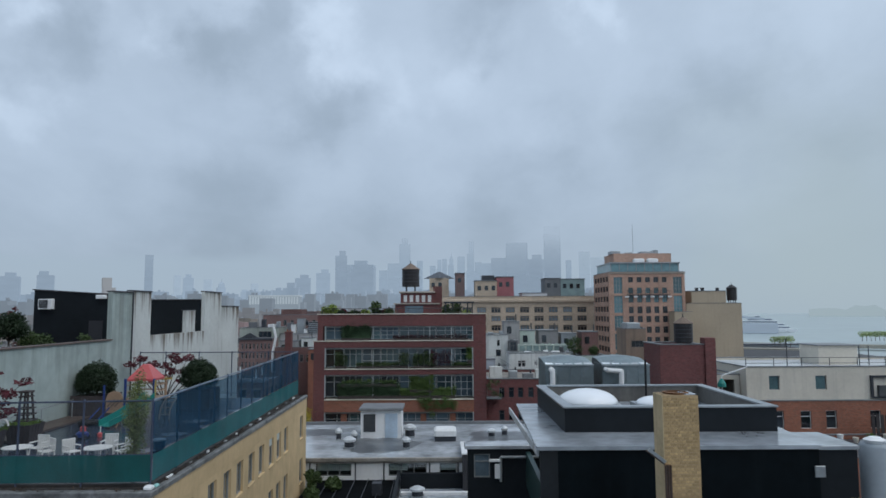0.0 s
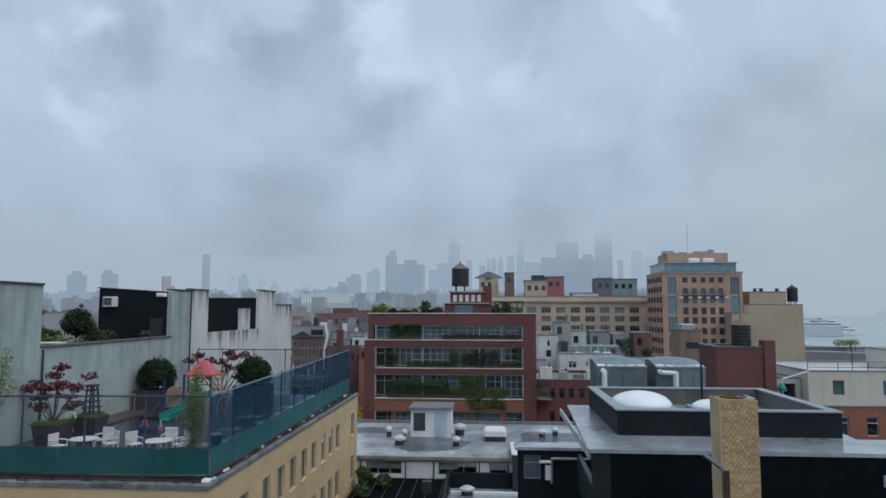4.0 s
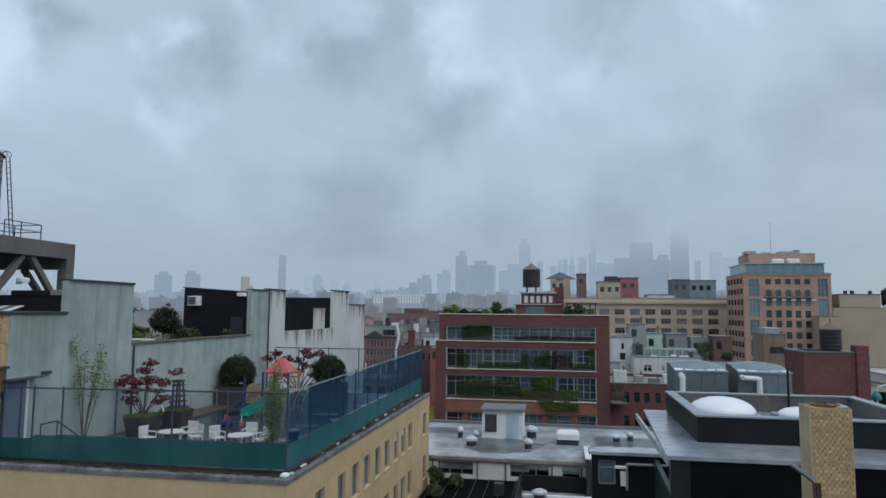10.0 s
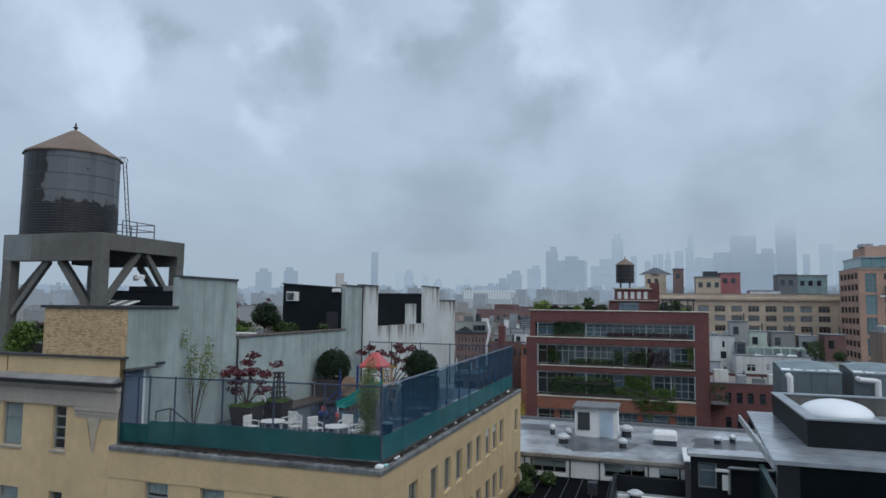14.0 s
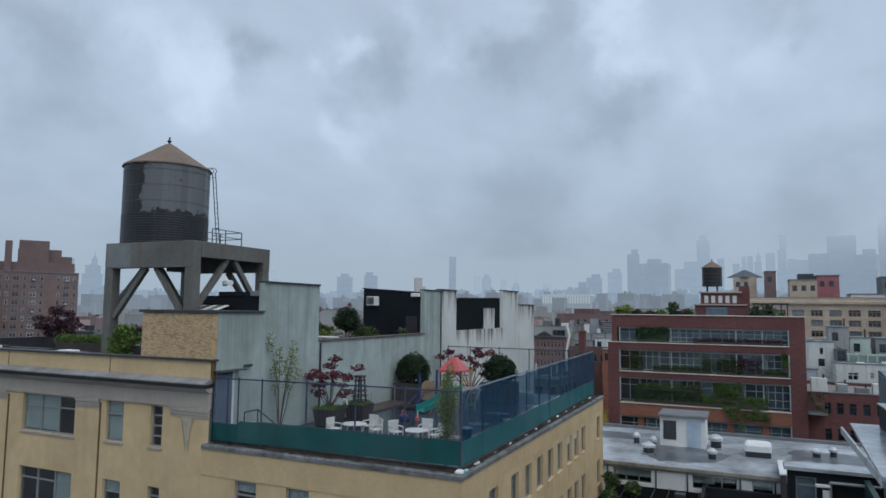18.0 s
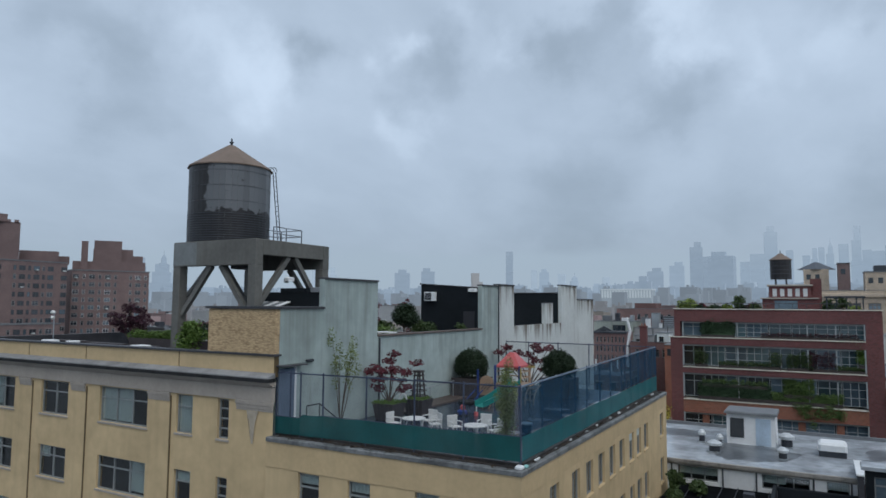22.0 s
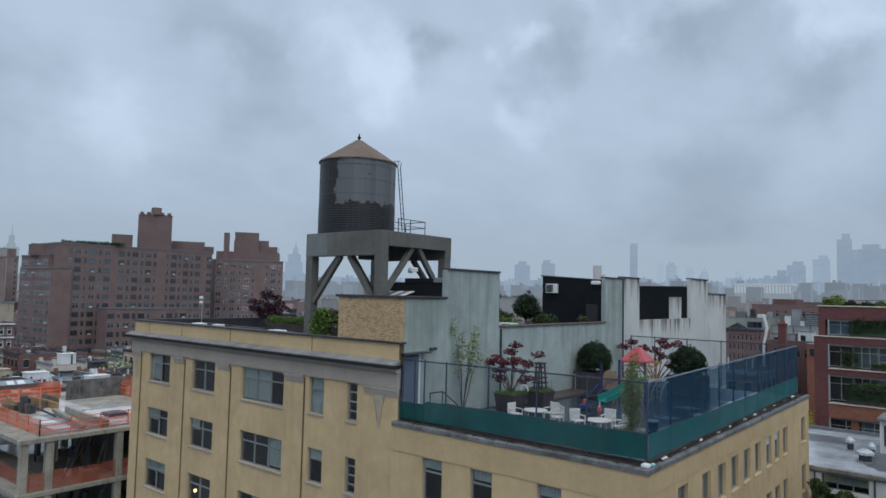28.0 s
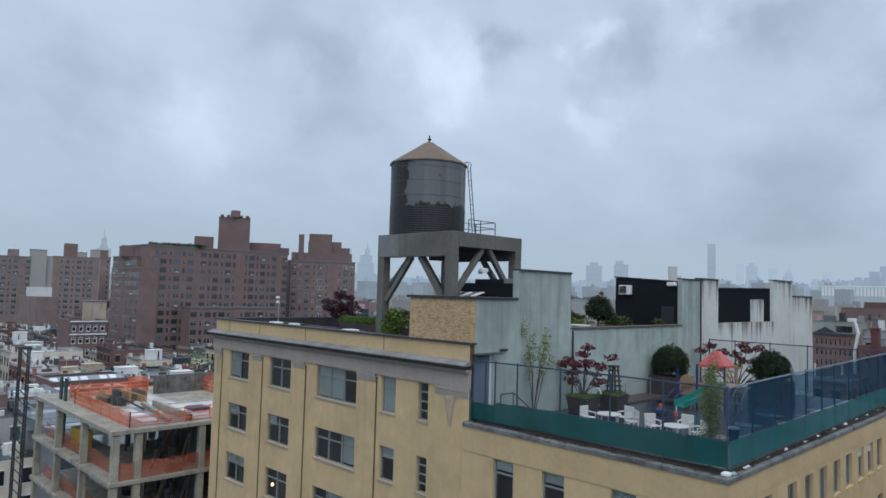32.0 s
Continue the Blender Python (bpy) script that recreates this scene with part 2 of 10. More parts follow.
def brick_mat(name, col, mortar, along="x", bw=0.22, bh=0.075, rough=0.85, vary=0.25):
    """Brickwork in running bond with recessed joints, laid along x or y."""
    m = mat(name, col, rough, vary=vary, scale=0.25, fine=3.0, bump=0)
    nt = m.node_tree
    if nt.nodes.get("Brick Texture"):
        return m
    N, L = nt.nodes.new, nt.links.new
    p = nt.nodes["Principled BSDF"]
    old = p.inputs["Base Color"].links[0].from_socket
    geo = N("ShaderNodeNewGeometry")
    sep, cmb = N("ShaderNodeSeparateXYZ"), N("ShaderNodeCombineXYZ")
    L(geo.outputs["Position"], sep.inputs[0])
    add = N("ShaderNodeMath")
    L(sep.outputs[0], add.inputs[0])
    L(sep.outputs[1], add.inputs[1])
    L(add.outputs[0], cmb.inputs[0])
    L(sep.outputs[2], cmb.inputs[1])
    t = N("ShaderNodeTexBrick")
    t.inputs["Scale"].default_value = 1.0
    t.inputs["Brick Width"].default_value, t.inputs["Row Height"].default_value = bw, bh
    t.inputs["Mortar Size"].default_value, t.inputs["Mortar Smooth"].default_value = 0.008, 0.2
    t.inputs["Color1"].default_value, t.inputs["Color2"].default_value = (0.75, 0.75, 0.75, 1), (1.2, 1.2, 1.2, 1)
    t.inputs["Mortar"].default_value = (1, 1, 1, 1)
    L(cmb.outputs[0], t.inputs["Vector"])
    mul = N("ShaderNodeMixRGB")
    mul.blend_type = "MULTIPLY"
    mul.inputs[0].default_value = 1
    L(old, mul.inputs[1])
    L(t.outputs["Color"], mul.inputs[2])
    mx = N("ShaderNodeMixRGB")
    L(t.outputs["Fac"], mx.inputs[0])
    L(mul.outputs[0], mx.inputs[1])
    mx.inputs[2].default_value = rgba(mortar)
    L(mx.outputs[0], p.inputs["Base Color"])
    b = N("ShaderNodeBump")
    b.invert = True
    b.inputs["Strength"].default_value, b.inputs["Distance"].default_value = 0.4, 0.01
    L(t.outputs["Fac"], b.inputs["Height"])
    L(b.outputs[0], p.inputs["Normal"])
    return m


def glass_mat(name, tint=(0.02, 0.027, 0.035), rough=0.06):
    if name in MATS:
        return MATS[name]
    m = mat(name, tint, rough, vary=0.3, scale=0.9, fine=4, bump=0.0, spec=0.8, island=0.5)
    return m


def clear_glass(name):
    """Window glass: see-through, with sky reflections by angle."""
    m = bpy.data.materials.new(name)
    m.use_nodes = True
    nt = m.node_tree
    N, L = nt.nodes.new, nt.links.new
    nt.nodes.remove(nt.nodes["Principled BSDF"])
    tr, gl, mx, fr = N("ShaderNodeBsdfTransparent"), N("ShaderNodeBsdfGlossy"), N("ShaderNodeMixShader"), N("ShaderNodeLayerWeight")
    pw, ma = N("ShaderNodeMath"), N("ShaderNodeMath")
    pw.operation, ma.operation = "POWER", "MULTIPLY_ADD"
    tr.inputs[0].default_value = (0.91, 0.94, 0.94, 1)
    gl.inputs["Roughness"].default_value = 0.03
    fr.inputs[0].default_value = 0.5
    L(fr.outputs["Facing"], pw.inputs[0])
    pw.inputs[1].default_value = 3.0
    L(pw.outputs[0], ma.inputs[0])
    ma.inputs[1].default_value, ma.inputs[2].default_value = 0.75, 0.12
    L(ma.outputs[0], mx.inputs[0])
    L(tr.outputs[0], mx.inputs[1])
    L(gl.outputs[0], mx.inputs[2])
    L(mx.outputs[0], nt.nodes["Material Output"].inputs[0])
    MATS[name] = m
    return m


def veil_mat(name, col, clear, rough=0.7, tint=(1, 1, 1)):
    """Woven screen: partly see-through cloth."""
    m = mat(name, col, rough, vary=0.3, scale=0.8, fine=18, bump=0.1)
    nt = m.node_tree
    N, L = nt.nodes.new, nt.links.new
    p, out = nt.nodes["Principled BSDF"], nt.nodes["Material Output"]
    tr, mx = N("ShaderNodeBsdfTransparent"), N("ShaderNodeMixShader")
    mx.inputs[0].default_value = clear
    tr.inputs[0].default_value = rgba(tint)
    L(p.outputs[0], mx.inputs[1])
    L(tr.outputs[0], mx.inputs[2])
    L(mx.outputs[0], out.inputs[0])
    return m


def leaf_mat(name, col):
    m = mat(name, col, 0.6, vary=0.35, scale=1.2, fine=9, bump=0.0, spec=0.3)
    return m


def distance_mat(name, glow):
    """Far city with the rain mist painted in as emission, with faint floors; shafts turn see-through with height, as if
    low cloud swallowed them.
    """
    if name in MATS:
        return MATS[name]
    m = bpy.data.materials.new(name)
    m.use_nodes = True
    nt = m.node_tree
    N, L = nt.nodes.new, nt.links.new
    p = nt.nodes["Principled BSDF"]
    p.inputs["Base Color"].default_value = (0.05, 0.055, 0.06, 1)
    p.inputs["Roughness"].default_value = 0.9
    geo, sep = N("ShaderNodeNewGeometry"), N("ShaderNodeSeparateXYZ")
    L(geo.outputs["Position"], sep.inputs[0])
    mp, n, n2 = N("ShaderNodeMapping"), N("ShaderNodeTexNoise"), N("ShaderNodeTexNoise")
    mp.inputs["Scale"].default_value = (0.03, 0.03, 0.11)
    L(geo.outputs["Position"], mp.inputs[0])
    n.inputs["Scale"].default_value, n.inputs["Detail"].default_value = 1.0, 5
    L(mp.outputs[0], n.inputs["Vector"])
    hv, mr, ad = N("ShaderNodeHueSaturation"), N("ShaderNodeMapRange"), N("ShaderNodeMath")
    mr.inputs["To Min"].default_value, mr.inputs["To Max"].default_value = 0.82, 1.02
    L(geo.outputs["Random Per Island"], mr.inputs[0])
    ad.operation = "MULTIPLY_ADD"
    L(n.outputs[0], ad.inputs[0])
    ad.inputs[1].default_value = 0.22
    # faces turned to +x emit more: side light painted into the glow
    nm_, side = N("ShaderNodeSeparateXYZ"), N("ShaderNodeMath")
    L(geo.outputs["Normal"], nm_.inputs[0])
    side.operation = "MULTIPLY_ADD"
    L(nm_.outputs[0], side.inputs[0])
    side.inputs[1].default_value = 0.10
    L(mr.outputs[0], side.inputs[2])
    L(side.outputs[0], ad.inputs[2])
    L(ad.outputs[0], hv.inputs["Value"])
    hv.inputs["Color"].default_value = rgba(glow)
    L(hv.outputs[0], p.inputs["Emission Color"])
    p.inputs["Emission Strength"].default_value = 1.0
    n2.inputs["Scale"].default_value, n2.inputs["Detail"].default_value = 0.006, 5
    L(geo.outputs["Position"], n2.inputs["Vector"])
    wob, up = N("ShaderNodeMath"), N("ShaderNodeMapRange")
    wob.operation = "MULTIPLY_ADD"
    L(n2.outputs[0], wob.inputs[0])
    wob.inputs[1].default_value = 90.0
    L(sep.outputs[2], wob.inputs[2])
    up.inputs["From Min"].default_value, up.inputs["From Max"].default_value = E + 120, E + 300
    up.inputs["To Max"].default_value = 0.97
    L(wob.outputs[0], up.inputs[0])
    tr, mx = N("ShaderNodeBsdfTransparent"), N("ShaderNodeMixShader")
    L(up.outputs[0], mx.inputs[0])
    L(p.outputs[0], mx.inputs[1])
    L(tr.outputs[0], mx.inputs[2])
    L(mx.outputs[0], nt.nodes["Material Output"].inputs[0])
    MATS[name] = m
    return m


def rubble_mat(name, light, dark):
    """Rough split-faced stone brick, laid in uneven courses."""
    m = mat(name, light, 0.9, vary=0.15, scale=0.8, fine=7, bump=0)
    nt = m.node_tree
    N, L = nt.nodes.new, nt.links.new
    p = nt.nodes["Principled BSDF"]
    old = p.inputs["Base Color"].links[0].from_socket
    geo, mp, v, nz = N("ShaderNodeNewGeometry"), N("ShaderNodeMapping"), N("ShaderNodeTexVoronoi"), N("ShaderNodeTexNoise")
    mp.inputs["Scale"].default_value = (5.0, 5.0, 14.0)
    L(geo.outputs["Position"], mp.inputs[0])
    mp.inputs["Rotation"].default_value = (0, radians(4), 0)
    L(mp.outputs[0], v.inputs["Vector"])
    v.inputs["Scale"].default_value = 1.0
    nz.inputs["Scale"].default_value, nz.inputs["Detail"].default_value = 2.6, 6
    L(geo.outputs["Position"], nz.inputs["Vector"])
    s = N("ShaderNodeMath")
    s.operation = "MULTIPLY"
    L(v.outputs["Distance"], s.inputs[0])
    L(nz.outputs[0], s.inputs[1])
    r = N("ShaderNodeValToRGB")
    r.color_ramp.elements[0].position, r.color_ramp.elements[1].position = 0.16, 0.50
    r.color_ramp.elements[0].color, r.color_ramp.elements[1].color = (0, 0, 0, 1), (1, 1, 1, 1)
    L(s.outputs[0], r.inputs[0])
    mx = N("ShaderNodeMixRGB")
    L(r.outputs[0], mx.inputs[0])
    L(old, mx.inputs[1])
    mx.inputs[2].default_value = rgba(dark)
    L(mx.outputs[0], p.inputs["Base Color"])
    b = N("ShaderNodeBump")
    b.invert = True
    b.inputs["Strength"].default_value, b.inputs["Distance"].default_value = 0.7, 0.05
    L(s.outputs[0], b.inputs["Height"])
    L(b.outputs[0], p.inputs["Normal"])
    return m


# ---- mesh helpers ----
PLACE = {}
CACHE = {}


class MB:
    """Collects plain faces; ob() makes them one mesh object that rests at the middle of its base."""

    def __init__(self):
        self.v, self.f, self.mi = [], [], []

    def face(self, pts, m=0):
        k = len(self.v)
        self.v += [tuple(p) for p in pts]
        self.f.append(tuple(range(k, k + len(pts))))
        self.mi.append(m)
        return self

    def box(self, x0, x1, y0, y1, z0, z1, m=0):
        k = len(self.v)
        self.v += [(x, y, z) for z in (z0, z1) for x, y in ((x0, y0), (x1, y0), (x1, y1), (x0, y1))]
        for q in ((0, 3, 2, 1), (4, 5, 6, 7), (0, 1, 5, 4), (1, 2, 6, 5), (2, 3, 7, 6), (3, 0, 4, 7)):
            self.f.append(tuple(k + i for i in q))
            self.mi.append(m)
        return self

    def bevel_box(self, x0, x1, y0, y1, z0, z1, b=0.02, m=0):
        """Box with chamfered upright and top edges."""
        k = len(self.v)
        for z, s in ((z0, 0), (z1 - b, 0), (z1, b)):
            for x, y in ((x0 + b + s, y0 + s), (x1 - b - s, y0 + s), (x1 - s, y0 + b + s), (x1 - s, y1 - b - s), (x1 - b - s, y1 - s), (x0 + b + s, y1 - s), (x0 + s, y1 - b - s), (x0 + s, y0 + b + s)):
                self.v.append((x, y, z))
        for r in (0, 8):
            for i in range(8):
                self.f.append((k + r + i, k + r + (i + 1) % 8, k + r + 8 + (i + 1) % 8, k + r + 8 + i))
                self.mi.append(m)
        self.f += [tuple(k + 16 + i for i in range(8)), tuple(k + 7 - i for i in range(8))]
        self.mi += [m, m]
        return self

    def lathe(self, cx, cy, prof, n=24, m=0, cap=True):
        """Turned shape: prof lists (radius, z) from the bottom up."""
        k = len(self.v)
        for r, z in prof:
            self.v += [(cx + r * math.cos(2 * math.pi * i / n), cy + r * math.sin(2 * math.pi * i / n), z) for i in range(n)]
        for j in range(len(prof) - 1):
            for i in range(n):
                a, b = k + j * n + i, k + j * n + (i + 1) % n
                self.f.append((a, b, b + n, a + n))
                self.mi.append(m)
        if cap:
            self.f += [tuple(k + n - 1 - i for i in range(n)), tuple(k + (len(prof) - 1) * n + i for i in range(n))]
            self.mi += [m, m]
        return self

    def tube(self, p, q, r, r2=None, n=6, m=0):
        p, q = Vector(p), Vector(q)
        r2 = r if r2 is None else r2
        d = (q - p).normalized()
        a = d.orthogonal().normalized()
        b = d.cross(a)
        k = len(self.v)
        for c, s in ((p, r), (q, r2)):
            self.v += [tuple(c + s * (math.cos(2 * math.pi * i / n) * a + math.sin(2 * math.pi * i / n) * b)) for i in range(n)]
        for i in range(n):
            self.f.append((k + i, k + (i + 1) % n, k + n + (i + 1) % n, k + n + i))
            self.mi.append(m)
        self.f += [tuple(k + n - 1 - i for i in range(n)), tuple(k + n + i for i in range(n))]
        self.mi += [m, m]
        return self

    def beam(self, p, q, w, h, m=0):
        """Square bar from p to q, w across and h deep."""
        p, q = Vector(p), Vector(q)
        d = (q - p).normalized()
        a = d.cross(Vector((0, 0, 1)))
        a = a.normalized() if a.length > 1e-4 else Vector((1, 0, 0))
        b = a.cross(d)
        k = len(self.v)
        for c in (p, q):
            self.v += [tuple(c + i * w / 2 * a + j * h / 2 * b) for i, j in ((-1, -1), (1, -1), (1, 1), (-1, 1))]
        for q4 in ((0, 1, 2, 3), (7, 6, 5, 4), (0, 4, 5, 1), (1, 5, 6, 2), (2, 6, 7, 3), (3, 7, 4, 0)):
            self.f.append(tuple(k + i for i in q4))
            self.mi.append(m)
        return self

    def wall(self, axis, c, u0, u1, z0, z1, holes=(), depth=0.25, out=-1, m=0):
        """Upright wall face along x (axis 'x', at y = c) or y, with openings and their reveals."""
        us = sorted({u0, u1, *[h[0] for h in holes], *[h[1] for h in holes]})
        zs = sorted({z0, z1, *[h[2] for h in holes], *[h[3] for h in holes]})
        us, zs = [u for u in us if u0 <= u <= u1], [z for z in zs if z0 <= z <= z1]

        def pt(u, z, d=0.0):
            return (u, c - out * d, z) if axis == "x" else (c - out * d, u, z)

        for i in range(len(us) - 1):
            for j in range(len(zs) - 1):
                a, b, s, t = us[i], us[i + 1], zs[j], zs[j + 1]
                um, zm = (a + b) / 2, (s + t) / 2
                if any(h[0] < um < h[1] and h[2] < zm < h[3] for h in holes):
                    continue
                self.face([pt(a, s), pt(b, s), pt(b, t), pt(a, t)], m)
        for a, b, s, t in holes:
            for e in (((a, s), (b, s)), ((b, s), (b, t)), ((b, t), (a, t)), ((a, t), (a, s))):
                self.face([pt(*e[0]), pt(*e[1]), pt(*e[1], depth), pt(*e[0], depth)], m)
        return self

    def leaves(self, c, rad, n, size, rng, m=0, squash=(1, 1, 1)):
        """A clump of small bent leaves round c."""
        for _ in range(n):
            d = Vector((rng.gauss(0, 1), rng.gauss(0, 1), rng.gauss(0, 1)))
            d = d.normalized() * (rng.random() ** 0.45)
            p = Vector((c[0] + d.x * rad * squash[0], c[1] + d.y * rad * squash[1], c[2] + d.z * rad * squash[2]))
            a = Vector((rng.uniform(-1, 1), rng.uniform(-1, 1), rng.uniform(-0.6, 0.6))).normalized()
            b = a.cross(Vector((rng.uniform(-1, 1), rng.uniform(-1, 1), rng.uniform(-1, 1)))).normalized()
            s = size * rng.uniform(0.6, 1.3)
            k = len(self.v)
            self.v += [tuple(p - a * s), tuple(p + b * s * 0.45), tuple(p + a * s), tuple(p - b * s * 0.45 + Vector((0, 0, s * 0.15)))]
            self.f.append((k, k + 1, k + 2, k + 3))
            self.mi.append(m)
        return self

    def ob(self, name, mats, parent=None, label="", smooth=False):
        lo = [min(p[i] for p in self.v) for i in range(3)]
        hi = [max(p[i] for p in self.v) for i in range(3)]
        base = Vector(((lo[0] + hi[0]) / 2, (lo[1] + hi[1]) / 2, lo[2]))
        me = bpy.data.meshes.new(name)
        me.from_pydata([tuple(Vector(p) - base) for p in self.v], [], self.f)
        mats = mats if isinstance(mats, (list, tuple)) else [mats]
        for mm in mats:
            me.materials.append(mm)
        if len(mats) > 1:
            me.polygons.foreach_set("material_index", self.mi)
        if smooth:
            me.polygons.foreach_set("use_smooth", [True] * len(self.f))
        me.update()
        return place(new(name, me), base, parent, label)


def place(ob, base, parent=None, label=""):
    """Sets an object at base (z relative to the eye), under its parent."""
    base = Vector(base)
    PLACE[ob.name] = base
    if parent is None:
        ob.location = (base.x, base.y, base.z + E)
    else:
        ob.parent = parent
        ob.location = base - PLACE[parent.name]
    if label:
        ob["label"] = label
    return ob


def thing(name, base, label, category, group="", kind=""):
    return tagged(place(new(name), base), label, category, group, kind)


def single(mb, name, mats, label, category, group="", kind="", smooth=False):
    return tagged(mb.ob(name, mats, smooth=smooth), label, category, group, kind)


def lattice(us, zs, y0, y1):
    """Frame and glazing bars as one welded piece: odd gaps of us and zs stay open."""
    mb, at_ = MB(), {}

    def vid(i, j, k):
        if (i, j, k) not in at_:
            at_[(i, j, k)] = len(mb.v)
            mb.v.append((us[i], (y0, y1)[k], zs[j]))
        return at_[(i, j, k)]

    nu, nz = len(us) - 1, len(zs) - 1

    def solid(i, j):
        return 0 <= i < nu and 0 <= j < nz and not (i % 2 and j % 2)

    for i in range(nu):
        for j in range(nz):
            if not solid(i, j):
                continue
            mb.f.append((vid(i, j, 0), vid(i + 1, j, 0), vid(i + 1, j + 1, 0), vid(i, j + 1, 0)))
            mb.f.append((vid(i, j, 1), vid(i, j + 1, 1), vid(i + 1, j + 1, 1), vid(i + 1, j, 1)))
            for (a, b), (c, d) in (((i - 1, j), ((i, j), (i, j + 1))), ((i + 1, j), ((i + 1, j + 1), (i + 1, j))), ((i, j - 1), ((i + 1, j), (i, j))), ((i, j + 1), ((i, j + 1), (i + 1, j + 1)))):
                if not solid(a, b):
                    mb.f.append((vid(*c, 0), vid(*d, 0), vid(*d, 1), vid(*c, 1)))
    return mb


def window_mesh(w, h, cols, rows, fw):
    """Frame (with mullions and sill) and pane of a sash window, facing -y, base at the origin."""
    key = (round(w, 2), round(h, 2), cols, rows, fw)
    if key in CACHE:
        return CACHE[key]
    pa = MB()
    us = [-w / 2, -w / 2 + fw]
    for i in range(1, cols):
        u = -w / 2 + w * i / cols
        us += [u - fw * 0.6, u + fw * 0.6]
    us += [w / 2 - fw, w / 2]
    zs = [0, fw]
    for j in range(1, rows):
        z = h * (0.5 if rows == 2 else j / rows) + (0.18 * h if rows == 2 else 0)
        zs += [z - fw * 0.5, z + fw * 0.5]
    zs += [h - fw, h]
    fr = lattice(us, zs, 0.0, 0.09)
    pa.box(-w / 2 + fw * 0.5, w / 2 - fw * 0.5, 0.045, 0.055, fw * 0.5, h - fw * 0.5)
    out = []
    for mb, nm in ((fr, "window"), (pa, "pane")):
        me = bpy.data.meshes.new(nm)
        me.from_pydata(mb.v, [], mb.f)
        me.update()
        out.append(me)
    CACHE[key] = out
    return out


def window(parent, x, y, z, w, h, cols=1, rows=2, face=0, frame_mat=None, pane_mat=None, fw=0.06, label="", blind=0, drawn=0.0, side=0, split=False):
    """A window under its building; face 0 looks to -y, 90 to +x. split: one pane for each light."""
    fm, pm = window_mesh(w, h, cols, rows, fw)
    key = (fm.name, frame_mat.name, pane_mat.name)
    if key not in CACHE:
        a, b = fm.copy(), pm.copy()
        a.materials.append(frame_mat)
        b.materials.append(pane_mat)
        CACHE[key] = (a, b)
    a, b = CACHE[key]
    o = place(new("window", a), (x, y, z), parent, label)
    o.rotation_euler = (0, 0, radians(face))
    if split:
        us = [-w / 2 + w * i / cols for i in range(cols + 1)]
        zs = [0] + [h * (0.68 if rows == 2 else j / rows) for j in range(1, rows)] + [h]
        for ua, ub in zip(us, us[1:]):
            for za, zb in zip(zs, zs[1:]):
                pk = ("light", round(ub - ua, 2), round(zb - za, 2), pane_mat.name)
                if pk not in CACHE:
                    g = MB().box(-(ub - ua) / 2 + fw * 0.4, (ub - ua) / 2 - fw * 0.4, 0.045, 0.055, fw * 0.4, zb - za - fw * 0.4)
                    me = bpy.data.meshes.new("pane")
                    me.from_pydata(g.v, [], g.f)
                    me.materials.append(pane_mat)
                    CACHE[pk] = me
                c = (ua + ub) / 2
                q = place(new("pane", CACHE[pk]), (x, y, z), o)
                q.location = (c, 0, za)
    else:
        place(new("pane", b), (x, y, z), o)
    if blind:
        bw, bh = w * drawn if drawn else w * (0.95 if w < 1.3 else RNG.choice((0.32, 0.48, 0.64, 0.95))), h * blind
        bk = ("blind", round(bw, 2), round(bh, 2))
        if bk not in CACHE:
            mb = MB()
            n = 2 * max(3, int(bw / 0.14))
            for i in range(n + 1):
                x_, d_ = -bw / 2 + bw * i / n, 0.03 * (i % 2)
                mb.v += [(x_, d_, 0), (x_, d_, bh), (x_, d_ + 0.006, 0), (x_, d_ + 0.006, bh)]
            for i in range(n):
                k_ = 4 * i
                mb.f += [(k_, k_ + 4, k_ + 5, k_ + 1), (k_ + 2, k_ + 3, k_ + 7, k_ + 6), (k_ + 1, k_ + 5, k_ + 7, k_ + 3), (k_, k_ + 2, k_ + 6, k_ + 4)]
            me = bpy.data.meshes.new("blind")
            me.from_pydata(mb.v, [], mb.f)
            me.materials.append(curtain)
            CACHE[bk] = me
        sx = (side if drawn else RNG.choice((-1, 1))) * (w - bw) / 2 * 0.9
        q = place(new("blind", CACHE[bk]), (x + (sx if face == 0 else -0.07), y + (0.07 if face == 0 else sx), z + h - bh), o)
    return o

# ---- palette ----
buff = mat("buff_painted_brick", (0.578, 0.432, 0.246), 0.85, vary=0.19, scale=0.35, fine=1.8, bump=0.3, streak=0.22, streak_col=(0.36, 0.27, 0.16))
buff_par = mat("buff_parapet_paint", (0.56, 0.415, 0.235), 0.8, vary=0.14, scale=0.5, fine=5, bump=0.1, streak=0.15, streak_col=(0.3, 0.24, 0.15))
stone_grey = mat("grey_limestone", (0.37, 0.325, 0.28), 0.85, vary=0.15, scale=0.5, fine=6, bump=0.15, streak=0.18, streak_col=(0.22, 0.2, 0.18))
dark_metal = mat("dark_flashing", (0.045, 0.045, 0.05), 0.5, vary=0.3, scale=1.0, fine=8, bump=0.1)
party_white = mat("weathered_white_render", (0.36, 0.425, 0.408), 0.85, vary=0.22, scale=0.35, fine=1.4, bump=0.15, streak=0.3, streak_col=(0.19, 0.215, 0.19), drip=(-0.9, 4.2))
def stained(top, run):
    """Pale render with brown run-off below its coping at the given height."""
    return mat(f"stained_render_{top:+.1f}", (0.56, 0.585, 0.565), 0.85, vary=0.14, scale=0.3, fine=3, bump=0.15, streak=0.75, streak_col=(0.15, 0.125, 0.10), drip=(top, run))


